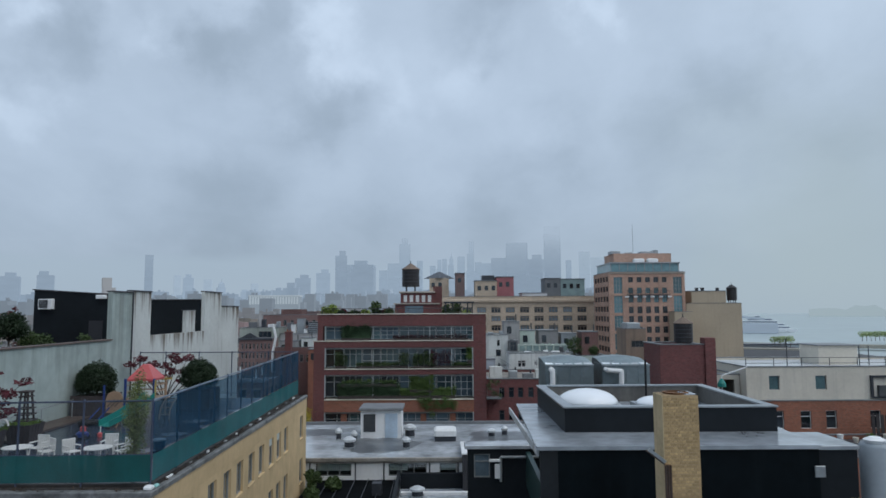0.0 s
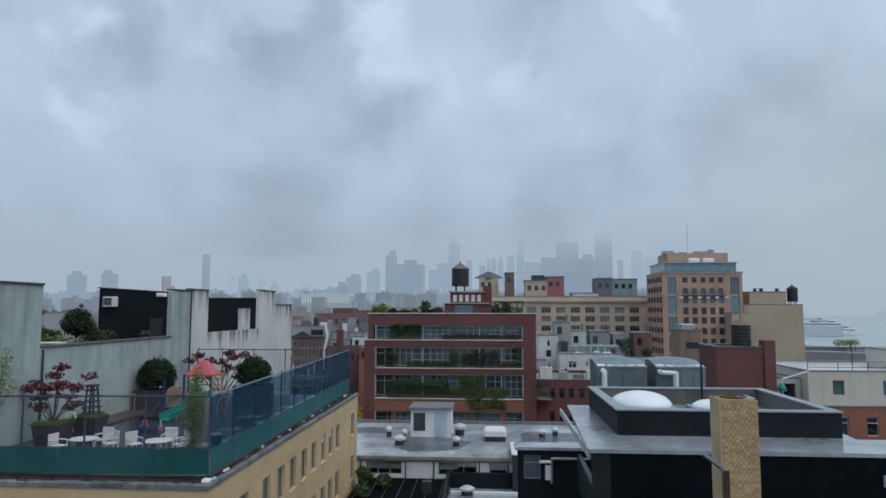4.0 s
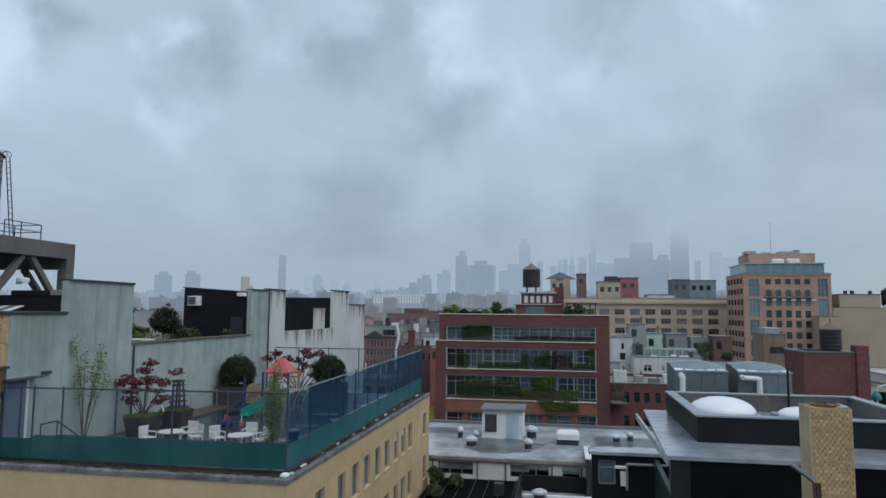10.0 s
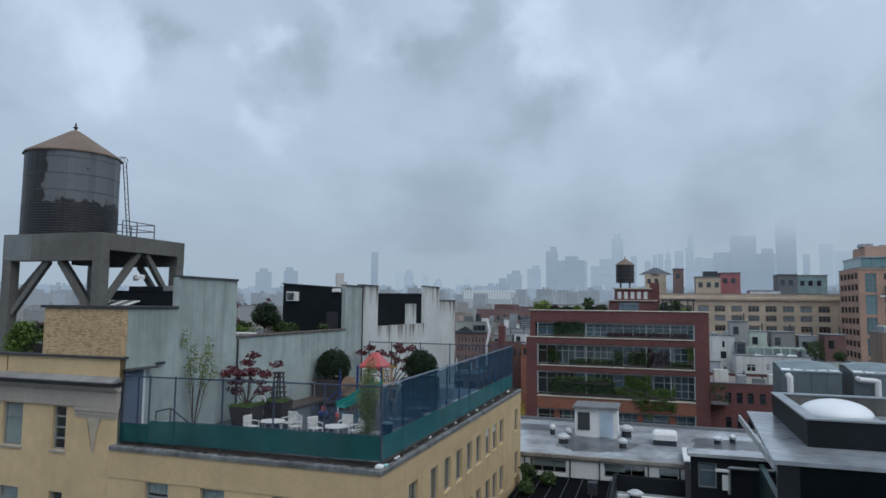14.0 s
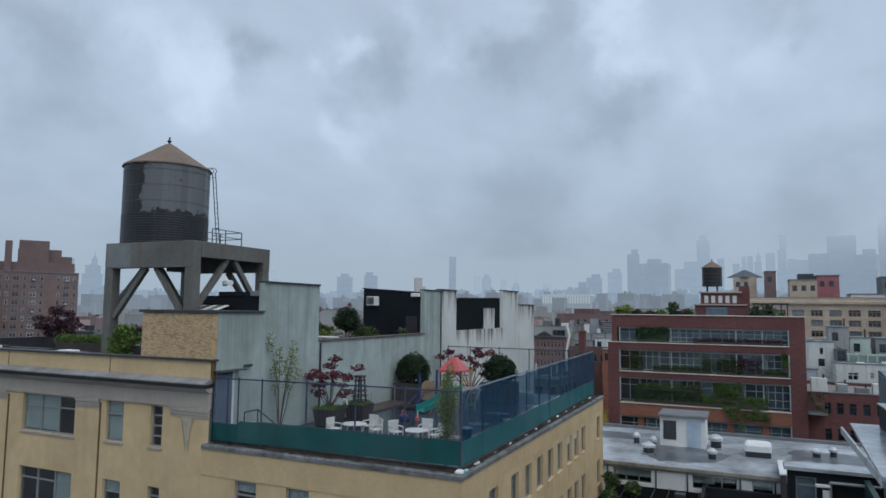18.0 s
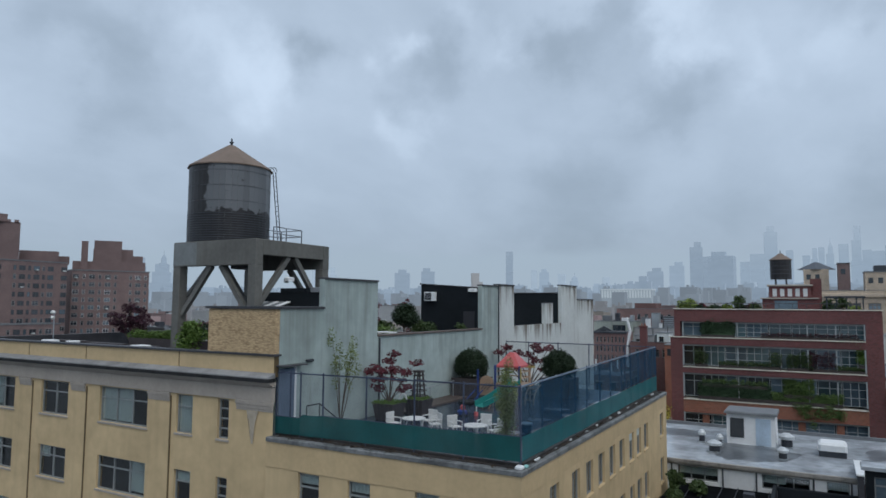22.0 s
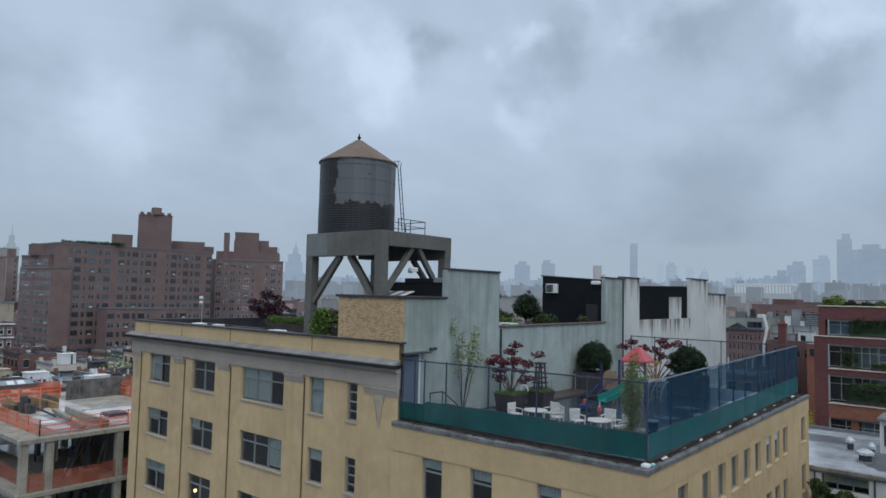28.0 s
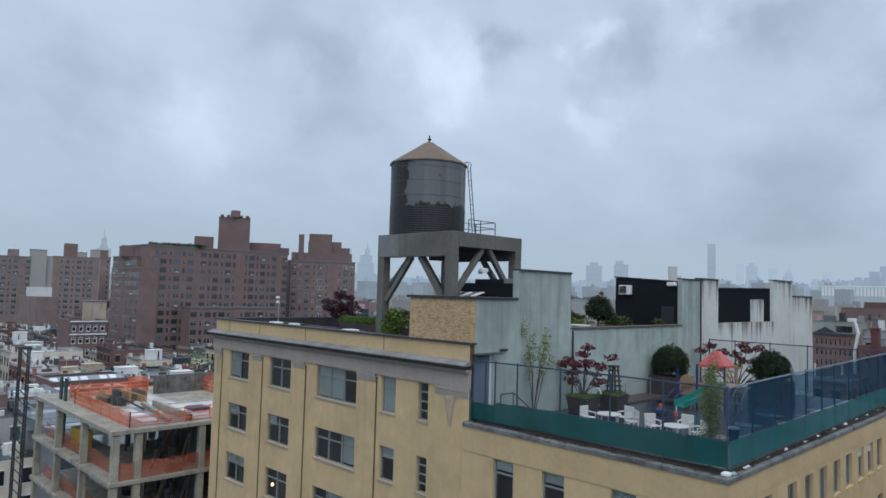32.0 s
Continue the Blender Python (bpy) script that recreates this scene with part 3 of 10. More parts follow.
party_stain = stained(1.4, 2.1)
black_panel = mat("black_painted_render", (0.0105, 0.0138, 0.0172), 0.6, spec=0.2, vary=0.3, scale=0.4, fine=3, bump=0.1)
roof_dark = mat("wet_dark_membrane", (0.045, 0.05, 0.06), 0.35, vary=0.4, scale=0.4, fine=3, bump=0.1, spec=0.5)
deck_blue = mat("wet_blue_rubber_deck", (0.026, 0.037, 0.058), 0.22, vary=0.45, scale=0.5, fine=2.0, bump=0.06, spec=0.5)
roof_silver = mat("wet_silver_roof_coating", (0.29, 0.32, 0.35), 0.17, vary=0.5, scale=0.35, fine=1.6, bump=0.08, spec=0.6)
lead_edge = mat("lead_coping", (0.17, 0.18, 0.19), 0.4, vary=0.3, scale=0.8, fine=6, bump=0.1)
rough_stone = rubble_mat("tan_rubble_brick", (0.54, 0.39, 0.225), (0.33, 0.225, 0.125))
concrete = mat("weathered_concrete", (0.142, 0.14, 0.128), 0.85, vary=0.25, scale=0.5, fine=5, bump=0.2, streak=0.5, streak_col=(0.1, 0.09, 0.08))
concrete_new = mat("fresh_concrete", (0.34, 0.325, 0.275), 0.85, vary=0.35, scale=0.6, fine=5, bump=0.2, streak=0.85, streak_col=(0.16, 0.15, 0.13))
red_brick = brick_mat("dark_red_brick", (0.158, 0.056, 0.053), (0.14, 0.088, 0.086), bw=0.22, bh=0.075)
red_brick_l = brick_mat("orange_red_brick", (0.29, 0.11, 0.068), (0.25, 0.16, 0.12))
orange_brick = brick_mat("orange_tower_brick", (0.46, 0.285, 0.215), (0.43, 0.325, 0.265))
tan_brick = brick_mat("tan_brick", (0.53, 0.425, 0.32), (0.47, 0.41, 0.345))
brown_brick = brick_mat("brown_brick", (0.208, 0.142, 0.133), (0.20, 0.155, 0.148))
cream = mat("cream_paint", (0.60, 0.56, 0.48), 0.8, vary=0.12, scale=0.3, fine=3, streak=0.25, streak_col=(0.35, 0.33, 0.3))
white_paint = mat("white_paint", (0.75, 0.76, 0.76), 0.6, vary=0.1, scale=0.5, fine=5, streak=0.2, streak_col=(0.4, 0.4, 0.4))
steel_grey = mat("galvanised_steel", (0.36, 0.39, 0.41), 0.4, 0.6, vary=0.25, scale=0.6, fine=5, bump=0.05)
steel_dark = mat("dark_steel", (0.05, 0.055, 0.065), 0.5, 0.3, vary=0.3, scale=1.5, fine=9, bump=0.05)
blue_steel = mat("blue_grey_steel", (0.055, 0.07, 0.11), 0.5, 0.2, vary=0.3, scale=1.5, fine=9, bump=0.05)
win_frame = mat("grey_window_frame", (0.255, 0.27, 0.27), 0.5, vary=0.15, scale=2, fine=15, bump=0.05)
win_dark = mat("dark_window_frame", (0.05, 0.055, 0.06), 0.5, vary=0.15, scale=2, fine=15, bump=0.05)
win_white = mat("white_window_frame", (0.62, 0.63, 0.62), 0.5, vary=0.1, scale=2, fine=15, bump=0.05)
pane_clear = clear_glass("clear_window_glass")
curtain = mat("pale_curtain", (0.51, 0.56, 0.54), 0.8, vary=0.15, scale=2, fine=12)
# dark colour for added sheets that stand in for unlit rooms
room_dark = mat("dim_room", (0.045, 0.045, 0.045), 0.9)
pane_dark = glass_mat("dark_window_glass")
# blue base tint stands in for sky mirrored in the panes
pane_blue = glass_mat("sky_blue_window_glass", (0.09, 0.13, 0.16))
pane_teal = glass_mat("teal_window_glass", (0.10, 0.19, 0.21))
leaf_green = leaf_mat("green_leaves", (0.10, 0.165, 0.035))
leaf_dark = leaf_mat("dark_evergreen_leaves", (0.022, 0.04, 0.018))
leaf_hedge = leaf_mat("hedge_leaves", (0.05, 0.08, 0.026))
leaf_lime = leaf_mat("young_lime_leaves", (0.19, 0.25, 0.06))
leaf_red = leaf_mat("maroon_maple_leaves", (0.12, 0.028, 0.038))
leaf_yel = leaf_mat("yellow_leaves", (0.35, 0.28, 0.04))
bark = mat("bark", (0.09, 0.07, 0.055), 0.9, vary=0.3, scale=3, fine=20, bump=0.3)
timber = mat("weathered_timber", (0.17, 0.13, 0.10), 0.8, vary=0.3, scale=1.5, fine=12, bump=0.2)
screen_green = veil_mat("green_windscreen_mesh", (0.004, 0.078, 0.078), 0.10)
screen_teal = veil_mat("teal_windscreen_mesh", (0.004, 0.108, 0.118), 0.10)
screen_blue = veil_mat("blue_fence_mesh", (0.003, 0.054, 0.112), 0.50, tint=(0.42, 0.58, 0.70))
screen_clear = veil_mat("fine_fence_mesh", (0.10, 0.13, 0.16), 0.88)
plastic_red = mat("red_plastic", (0.50, 0.10, 0.10), 0.4, vary=0.12, scale=1, fine=8, bump=0.03)
plastic_green = mat("green_plastic", (0.012, 0.20, 0.175), 0.35, vary=0.12, scale=1, fine=8, bump=0.03)
plastic_blue = mat("blue_plastic", (0.02, 0.045, 0.18), 0.4, vary=0.12, scale=1, fine=8, bump=0.03)
plastic_tan = mat("tan_plastic", (0.36, 0.24, 0.16), 0.5, vary=0.12, scale=1, fine=8, bump=0.03)
plastic_yel = mat("yellow_plastic", (0.40, 0.31, 0.09), 0.4, vary=0.12, scale=1, fine=8, bump=0.03)
plastic_white = mat("white_resin", (0.66, 0.66, 0.64), 0.35, vary=0.08, scale=1, fine=8, bump=0.03)
site_orange = veil_mat("orange_safety_net", (0.60, 0.14, 0.07), 0.34)
# darker, more see-through copy of the safety net
site_net = veil_mat("darker_orange_net", (0.42, 0.10, 0.055), 0.5)
asphalt = mat("asphalt", (0.05, 0.05, 0.052), 0.7, vary=0.3, scale=0.2, fine=4)
river = mat("grey_river_water", (0.36, 0.43, 0.435), 0.35, vary=0.12, scale=0.01, fine=0.08, bump=0.25, spec=0.5)

RNG = random.Random(7)
STREET = -E

# ---- ground, street and river ----
single(MB().box(-2600, 300, -300, 2400, STREET - 0.5, STREET), "ground", asphalt, "wet dark asphalt streets between the blocks", "ground", kind="structure")
single(MB().face([(300, -300, STREET - 3), (4800, -300, STREET - 3), (4800, 4600, STREET - 3), (-2600, 4600, STREET - 3), (-2600, 2400, STREET - 3), (300, 2400, STREET - 3)]), "water", river, "pale grey river under low cloud", "river", kind="structure")


# ---- yellow building: tall wing ----
ZT, XT = -2.3, -21.4          # parapet top, party line
yb = thing("loft_building", (-34, 35, STREET), "buff painted brick loft building with grey stone cornice and roof terrace", "building")
FY = 22.7
front_cols = ((-42.97, 2.65, 2), (-37.7, 2.55, 2), (-31.72, 3.85, 3), (-27.1, 1.15, 1), (-24.47, 0.72, 1))
rows_z = [(-6.28 - 3.45 * k, 1.82 if k != 1 else 1.72) for k in range(6)]
holes = [(c - w / 2, c + w / 2, z, z + h) for c, w, n in front_cols for z, h in rows_z]
wall = MB().wall("x", FY, -46.6, XT, STREET, -3.9, holes, 0.22, -1)
wall.box(-46.6, -46.3, FY + 0.3, 48, STREET, -3.4)
wall.box(-46.3, XT, 47.7, 48, STREET, -3.4)
wall.ob("wall", buff, yb)
# blinds by window and storey: how far down, how wide, to which side
BLINDS = {(-42.97, 0): (0.92, 0.48, -1), (-37.7, 0): (0.0, 0.0, 0), (-31.72, 0): (0.94, 0.64, -1), (-27.1, 0): (0.96, 0.94, 0),
          (-42.97, 1): (0.45, 0.48, -1), (-37.7, 1): (0.4, 0.3, -1), (-31.72, 1): (0.9, 0.34, 1), (-27.1, 1): (0.35, 0.94, 0),
          (-42.97, 2): (0.4, 0.94, 0), (-37.7, 2): (0.0, 0.0, 0), (-31.72, 2): (0.5, 0.64, 1), (-27.1, 2): (0.6, 0.94, 0)}
for c, w, n in front_cols:
    for k, (z, h) in enumerate(rows_z):
        bl, dw, sd = BLINDS.get((c, k), ((0.92, 0.45, 0.8, 0.3, 0.92, 0.6)[(k * 5 + int(-c)) % 6], 0.0, 0))
        window(yb, c, FY + 0.12, z, w, h, n, 4 if w < 0.8 else 2, 0, win_frame, pane_clear, 0.06, "", 0.0 if w < 0.8 else bl, dw, sd, True)
        MB().bevel_box(c - w / 2 - 0.06, c + w / 2 + 0.06, FY - 0.06, FY + 0.2, z - 0.10, z - 0.002, 0.015).ob("sill", stone_grey, yb)
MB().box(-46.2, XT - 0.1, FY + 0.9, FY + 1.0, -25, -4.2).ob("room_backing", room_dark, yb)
warm = bpy.data.materials.new("warm_bulb")
warm.use_nodes = True
warm.node_tree.nodes["Principled BSDF"].inputs["Emission Color"].default_value = (1.0, 0.55, 0.2, 1)
warm.node_tree.nodes["Principled BSDF"].inputs["Emission Strength"].default_value = 7.0
lamp_ = thing("pendant_lamp", (-38.75, 23.15, -12.6), "small lit warm bulb hanging in a window", "lamp")
MB().lathe(-38.75, 23.15, [(0.02, -12.62), (0.09, -12.56), (0.09, -12.47), (0.03, -12.41)], 10).ob("bulb", warm, lamp_)
MB().tube((-38.75, 23.15, -12.42), (-38.75, 23.15, -11.4), 0.012, n=4).ob("cord", steel_dark, lamp_)
# dark joints between the bays, pilaster heads, cornice, parapet panels
for x in (-45.4, -39.8, -34.75, -28.05):
    MB().box(x - 0.04, x + 0.04, FY - 0.04, FY + 0.02, -20, -4.55).ob("bay_joint", mat("dark_joint", (0.13, 0.09, 0.045), 0.9), yb)
for x0, x1 in ((-46.62, -45.5), (-41.1, -39.95), (-36.1, -34.9), (-29.7, -28.15), (-23.6, XT - 0.02)):
    mb = MB()
    for i, (o, z0, z1) in enumerate(((0.04, -4.84, -4.72), (0.07, -4.72, -4.57), (0.11, -4.57, -4.41))):
        mb.bevel_box(x0 - o * 0.4, x1 + o * 0.4, FY - o, FY + 0.03, z0, z1, 0.02)
    mb.ob("pilaster_capital", stone_grey, yb)
for x in (-46.0, -22.6):
    mb = MB()
    mb.face([(x - 0.36, FY - 0.05, -4.85), (x + 0.36, FY - 0.05, -4.85), (x + 0.16, FY - 0.04, -5.4), (x + 0.05, FY - 0.03, -6.3), (x - 0.05, FY - 0.03, -6.3), (x - 0.16, FY - 0.04, -5.4)])
    mb.face([(x - 0.36, FY - 0.05, -4.85), (x - 0.05, FY - 0.03, -6.3), (x - 0.05, FY + 0.01, -6.3), (x - 0.36, FY + 0.01, -4.85)])
    mb.ob("pilaster_stain", mat("pale_lime_stain", (0.44, 0.375, 0.29), 0.85, vary=0.2, scale=1.5, fine=7), yb)
MB().box(-46.75, XT, FY - 0.10, FY + 0.1, -4.4, -3.75).ob("frieze", stone_grey, yb)
co = MB()
for o, z0, z1 in ((0.16, -3.72, -3.62), (0.3, -3.62, -3.5)):
    co.bevel_box(-46.6 - o, XT + 0.05, FY - o, FY + 0.1, z0, z1, 0.03)
co.ob("cornice", stone_grey, yb)
wash = MB()
for xa, xb in ((-47.1, XT + 0.06),):
    sec = [(FY, -3.12), (FY - 0.46, -3.29), (FY - 0.46, -3.34), (FY, -3.34)]
    for (ya, za), (yb_, zb) in zip(sec, sec[1:] + sec[:1]):
        wash.face([(xa, ya, za), (xb, ya, za), (xb, yb_, zb), (xa, yb_, zb)])
    wash.face([(xa, y, z) for y, z in sec]).face([(xb, y, z) for y, z in sec[::-1]])
wash.ob("cornice_wash", mat("weathered_grey_wash", (0.235, 0.235, 0.235), 0.6, vary=0.4, scale=1.0, fine=6, bump=0.2), yb)
# weathered lip; near-black colour also paints the shadow line below the wash
MB().bevel_box(-47.12, XT + 0.08, FY - 0.475, FY - 0.002, -3.498, -3.342, 0.01).ob("cornice_lip", mat("dark_lip_stone", (0.02, 0.02, 0.021), 0.95, vary=0.6, scale=1.0, fine=6, bump=0.3, streak=0.6, streak_col=(0.02, 0.02, 0.02)), yb)
xs = (-46.6, -44.6, -40.4, -35.0, -27.6, XT)
for a, b in zip(xs, xs[1:]):
    MB().box(a + 0.04, b - 0.04, FY, FY + 0.3, -3.3, ZT - 0.09).ob("parapet_panel", buff_par, yb)
MB().box(-46.6, XT, FY + 0.02, FY + 0.28, -3.3, ZT - 0.09).ob("parapet_core", mat("dark_joint", (0.10, 0.075, 0.04)), yb)
MB().bevel_box(-46.72, XT + 0.05, FY - 0.10, FY + 0.42, ZT - 0.09, ZT, 0.02).ob("coping", dark_metal, yb)
MB().box(-46.3, XT - 0.3, FY + 0.3, 47.7, -3.6, -3.3).ob("roof", roof_dark, yb)
MB().box(-46.6, -46.2, FY + 0.3, 47.7, -3.4, ZT).ob("parapet_side", dark_metal, yb)
MB().box(-46.2, XT - 0.4, 47.5, 47.9, -3.4, -2.75).ob("parapet_rear", dark_metal, yb)
MB().bevel_box(-25.72, XT - 0.02, FY + 0.05, 25.9, -2.29, -0.3, 0.03).ob("stair_block", rough_stone, yb, "tan rubble brick stair bulkhead")
MB().box(-25.85, XT + 0.05, FY - 0.04, 26.0, -0.298, -0.18).ob("stair_block_coping", dark_metal, yb)

# party wall over the terrace, stepped in height
PX = -21.4
segs = ((FY + 0.3, 26.05, -0.28, party_white), (26.05, 30.6, 1.16, party_white), (30.6, 43.6, None, party_white), (43.6, 46.35, 1.3, party_white), (46.35, 49.35, 1.42, party_stain), (49.35, 60.5, None, stained(-1.5, 1.7)), (60.5, 65.0, 1.76, stained(1.9, 2.6)), (65.0, 70.5, 0.48, stained(0.6, 2.3)))
for y0, y1, zt, mm in segs:
    z1 = zt if zt is not None else (-1.82 if y0 < 40 else -1.72)
    MB().box(PX - 0.32, PX, y0, y1, -14, z1).ob("party_wall", mm, yb)
    if y0 == 49.35:
        continue
    MB().bevel_box(PX - 0.42, PX + 0.09, y0, y1, z1, z1 + 0.09, 0.02).ob("party_wall_coping", dark_metal if zt else mat("rusty_brown_coping", (0.115, 0.09, 0.08), 0.7, vary=0.4, scale=1.5, fine=8, bump=0.2), yb)
MB().box(PX - 0.31, PX + 0.015, 56.2, 58.15, -1.715, 0.06).ob("chimney_breast", stained(0.3, 1.9), yb)
MB().bevel_box(PX - 0.34, PX + 0.04, 56.15, 58.2, 0.062, 0.12, 0.02).ob("chimney_breast_cap", lead_edge, yb)
bh = MB()
for z0, z1, z2 in ((-3.3, 1.42, 1.12),):
    xa, xb, ya, yb_ = -26.5, PX - 0.33, 43.6, 48.5
    lo = [(xa, ya, z0), (xb, ya, z0), (xb, yb_, z0), (xa, yb_, z0)]
    hi = [(xa, ya, z1), (xb, ya, z2), (xb, yb_, z2), (xa, yb_, z1)]
    bh.face(hi)
    for i in range(4):
        j = (i + 1) % 4
        bh.face([lo[i], lo[j], hi[j], hi[i]])
bh.ob("bulkhead", black_panel, yb, "black painted lift bulkhead with a slanted top")
MB().beam((-26.6, 43.7, 1.47), (PX - 0.33, 43.7, 1.16), 0.34, 0.08).ob("bulkhead_coping", dark_metal, yb)
MB().box(-22.88, -22.0, 43.54, 43.598, -2.6, -0.55).ob("door", mat("charcoal_door", (0.03, 0.03, 0.035), 0.5), yb, "charcoal steel door")
MB().box(-27.5, PX - 0.33, 60.45, 66, -3.3, 1.02).ob("bulkhead", black_panel, yb, "black painted rear bulkhead")
MB().box(-27.6, PX - 0.33, 60.37, 66, 1.021, 1.11).ob("bulkhead_coping", dark_metal, yb)
MB().box(-30.6, -24.2, 30.8, 33.0, -3.3, 0.62).ob("bulkhead", black_panel, yb, "black roof bulkhead below the tank")
MB().box(-28.6, -26.6, 30.7, 33.0, 0.621, 0.86).ob("bulkhead_step", black_panel, yb)
MB().bevel_box(-26.2, -24.2, 30.6, 31.4, 0.621, 0.9, 0.03).ob("bulkhead_coping", lead_edge, yb)
sky = thing("sloped_skylight", (-29, 29.3, -3.3), "sloped grey skylight with white glazing bars", "skylight")
MB().box(-30.3, -27.6, 28.9, 30.6, -3.3, -0.45).ob("kerb", lead_edge, sky)
for k in range(6):
    x = -30.25 + 0.44 * k
    MB().beam((x + 0.2, 28.9, -0.42), (x + 0.2, 30.6, 0.05), 0.34, 0.05).ob("pane", white_paint if k % 2 else lead_edge, sky)
ac = thing("air_conditioner", (-25.6, 43.5, 0.15), "white window air conditioner in a black wall", "air conditioner")
MB().bevel_box(-26.05, -25.15, 43.25, 43.6, 0.2, 0.86, 0.03).ob("case", white_paint, ac)
mb = MB()
for k in range(6):
    mb.box(-25.98, -25.42, 43.235, 43.249, 0.27 + 0.09 * k, 0.34 + 0.09 * k)
mb.ob("grille", steel_dark, ac)
single(MB().bevel_box(-22.35, -21.75, 43.2, 43.6, 0.86, 1.10, 0.05), "flood_light", white_paint, "small white flood light on a black wall", "lamp")

# ---- yellow building: terrace wing ----
X0, X1, Y0, Y1, ZC = -21.48, -9.55, 22.42, 47.5, -5.82
tw = thing("terrace_wing", (-15.5, 34.7, STREET), "buff painted lower wing that carries the playground terrace", "building")
wf = [(-19.08, 1.12), (-16.5, 1.1), (-13.35, 1.05)]
tz = [(-8.92 - 3.45 * k, 1.8) for k in range(3)]
hf = [(c - w / 2, c + w / 2, z, z + h) for c, w in wf for z, h in tz]
side_y = [25.8, 28.45, 30.4, 32.25, 34.15, 36.0, 38.05, 39.75, 41.55, 46.0]
sz = [(-8.5, 1.48), (-11.4, 1.55), (-14.5, 1.5)]
hs = [(y - 0.52, y + 0.52, z, z + h) for y in side_y for z, h in sz]
w1 = MB().wall("x", Y0, X0, X1, STREET, ZC - 0.18, hf, 0.25, -1)
w1.wall("y", X1, Y0, Y1, STREET, ZC - 0.18, hs, 0.25, 1)
w1.box(X0, X1 - 0.05, Y1 - 0.3, Y1, STREET, ZC - 0.18)
w1.face([(X0, Y0, STREET), (X0, Y0 + 0.3, STREET), (X0, Y0 + 0.3, ZC - 0.18), (X0, Y0, ZC - 0.18)])
w1.ob("wall", buff, tw)
for c, w in wf:
    for z, h in tz:
        window(tw, c, Y0 + 0.12, z, w, h, 1, 2, 0, win_frame, pane_clear, 0.06, "", 0.25, split=True)
        MB().bevel_box(c - w / 2 - 0.07, c + w / 2 + 0.07, Y0 - 0.08, Y0 + 0.2, z - 0.12, z - 0.002, 0.02).ob("sill", stone_grey, tw)
for y in side_y:
    for z, h in sz:
        window(tw, X1 - 0.12, y, z, 1.04, h, 2, 1, 90, win_frame, pane_clear, 0.06, "", (0.0, 0.0, 0.3, 0.0, 0.0)[int(y * 3 - z) % 5], split=True)
        MB().bevel_box(X1 - 0.2, X1 + 0.05, y - 0.55, y + 0.55, z - 0.10, z - 0.002, 0.015).ob("sill", buff_par, tw)
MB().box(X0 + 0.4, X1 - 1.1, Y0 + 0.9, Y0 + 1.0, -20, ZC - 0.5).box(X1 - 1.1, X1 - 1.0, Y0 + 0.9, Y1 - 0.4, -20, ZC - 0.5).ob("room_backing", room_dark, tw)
MB().box(X0, X1, Y0 - 0.03, Y0 - 0.002, -7.07, ZC - 0.182).box(X1 + 0.002, X1 + 0.03, Y0 - 0.03, Y1 - 0.02, -6.75, ZC - 0.182).ob("parapet_band", buff_par, tw)
cp = MB()
cp.bevel_box(X0, X1 + 0.08, Y0 - 0.08, Y0 + 0.5, ZC - 0.18, ZC, 0.03)
cp.bevel_box(X1 - 0.55, X1 + 0.08, Y0 + 0.502, Y1, ZC - 0.18, ZC, 0.03)
cp.ob("coping", mat("dirty_lead_coping", (0.15, 0.155, 0.155), 0.5, vary=0.75, scale=1.6, fine=7, bump=0.25), tw)
gt = MB().box(X0 + 0.3, X1 - 0.1, Y0 + 0.24, Y0 + 0.5, ZC + 0.002, ZC + 0.02).box(X1 - 0.56, X1 - 0.12, Y0 + 0.502, Y1 - 0.1, ZC + 0.002, ZC + 0.02)
gt.ob("gutter_strip", mat("wet_leaf_litter", (0.03, 0.026, 0.024), 0.8, vary=0.7, scale=2, fine=9, bump=0.5), tw, "dark wet gutter with leaf litter")
pale_unit_0 = mat("grey_ballast", (0.33, 0.34, 0.34), 0.7, vary=0.3, scale=2, fine=8)
kerb_dirt = mat("sodden_leaves", (0.045, 0.032, 0.022), 0.8, vary=0.5, scale=3, fine=12, island=-0.4)
for k in range(22):
    y = Y0 + 0.6 + 1.05 * k + RNG.uniform(-0.3, 0.3)
    MB().bevel_box(X1 - 0.2 - 0.0144 * (y - Y0), X1 - 0.2 - 0.0144 * (y - Y0) + RNG.uniform(0.08, 0.16), y, y + RNG.uniform(0.1, 0.6), ZC + 0.02, ZC + RNG.uniform(0.05, 0.10), 0.01).ob("ballast", white_paint if k % 4 == 1 else pale_unit_0 if k % 2 else kerb_dirt, tw)
lit = MB()
for _ in range(150):
    if RNG.random() < 0.45:
        lx, ly = RNG.uniform(X0 + 0.4, X1 - 0.1), Y0 + RNG.uniform(0.08, 0.5)
    else:
        lx, ly = X1 - RNG.uniform(0.08, 0.5), RNG.uniform(Y0 + 0.6, Y1 - 0.2)
    lit.leaves((lx, ly, ZC + 0.03), 0.16, 7, 0.05, RNG, squash=(1, 1, 0.15))
tagged(lit.ob("leaf_litter", mat("sodden_leaves", (0.045, 0.032, 0.022), 0.8, vary=0.5, scale=3, fine=12, island=-0.4), tw), kind="stuff")
for _ in range(7):
    lx = RNG.uniform(X0 + 0.6, X1 - 0.6)
    MB().bevel_box(lx, lx + RNG.uniform(0.15, 0.6), Y0 - 0.02, Y0 + 0.05, ZC + 0.002, ZC + 0.025, 0.008).ob("caulk_patch", lead_edge, tw)
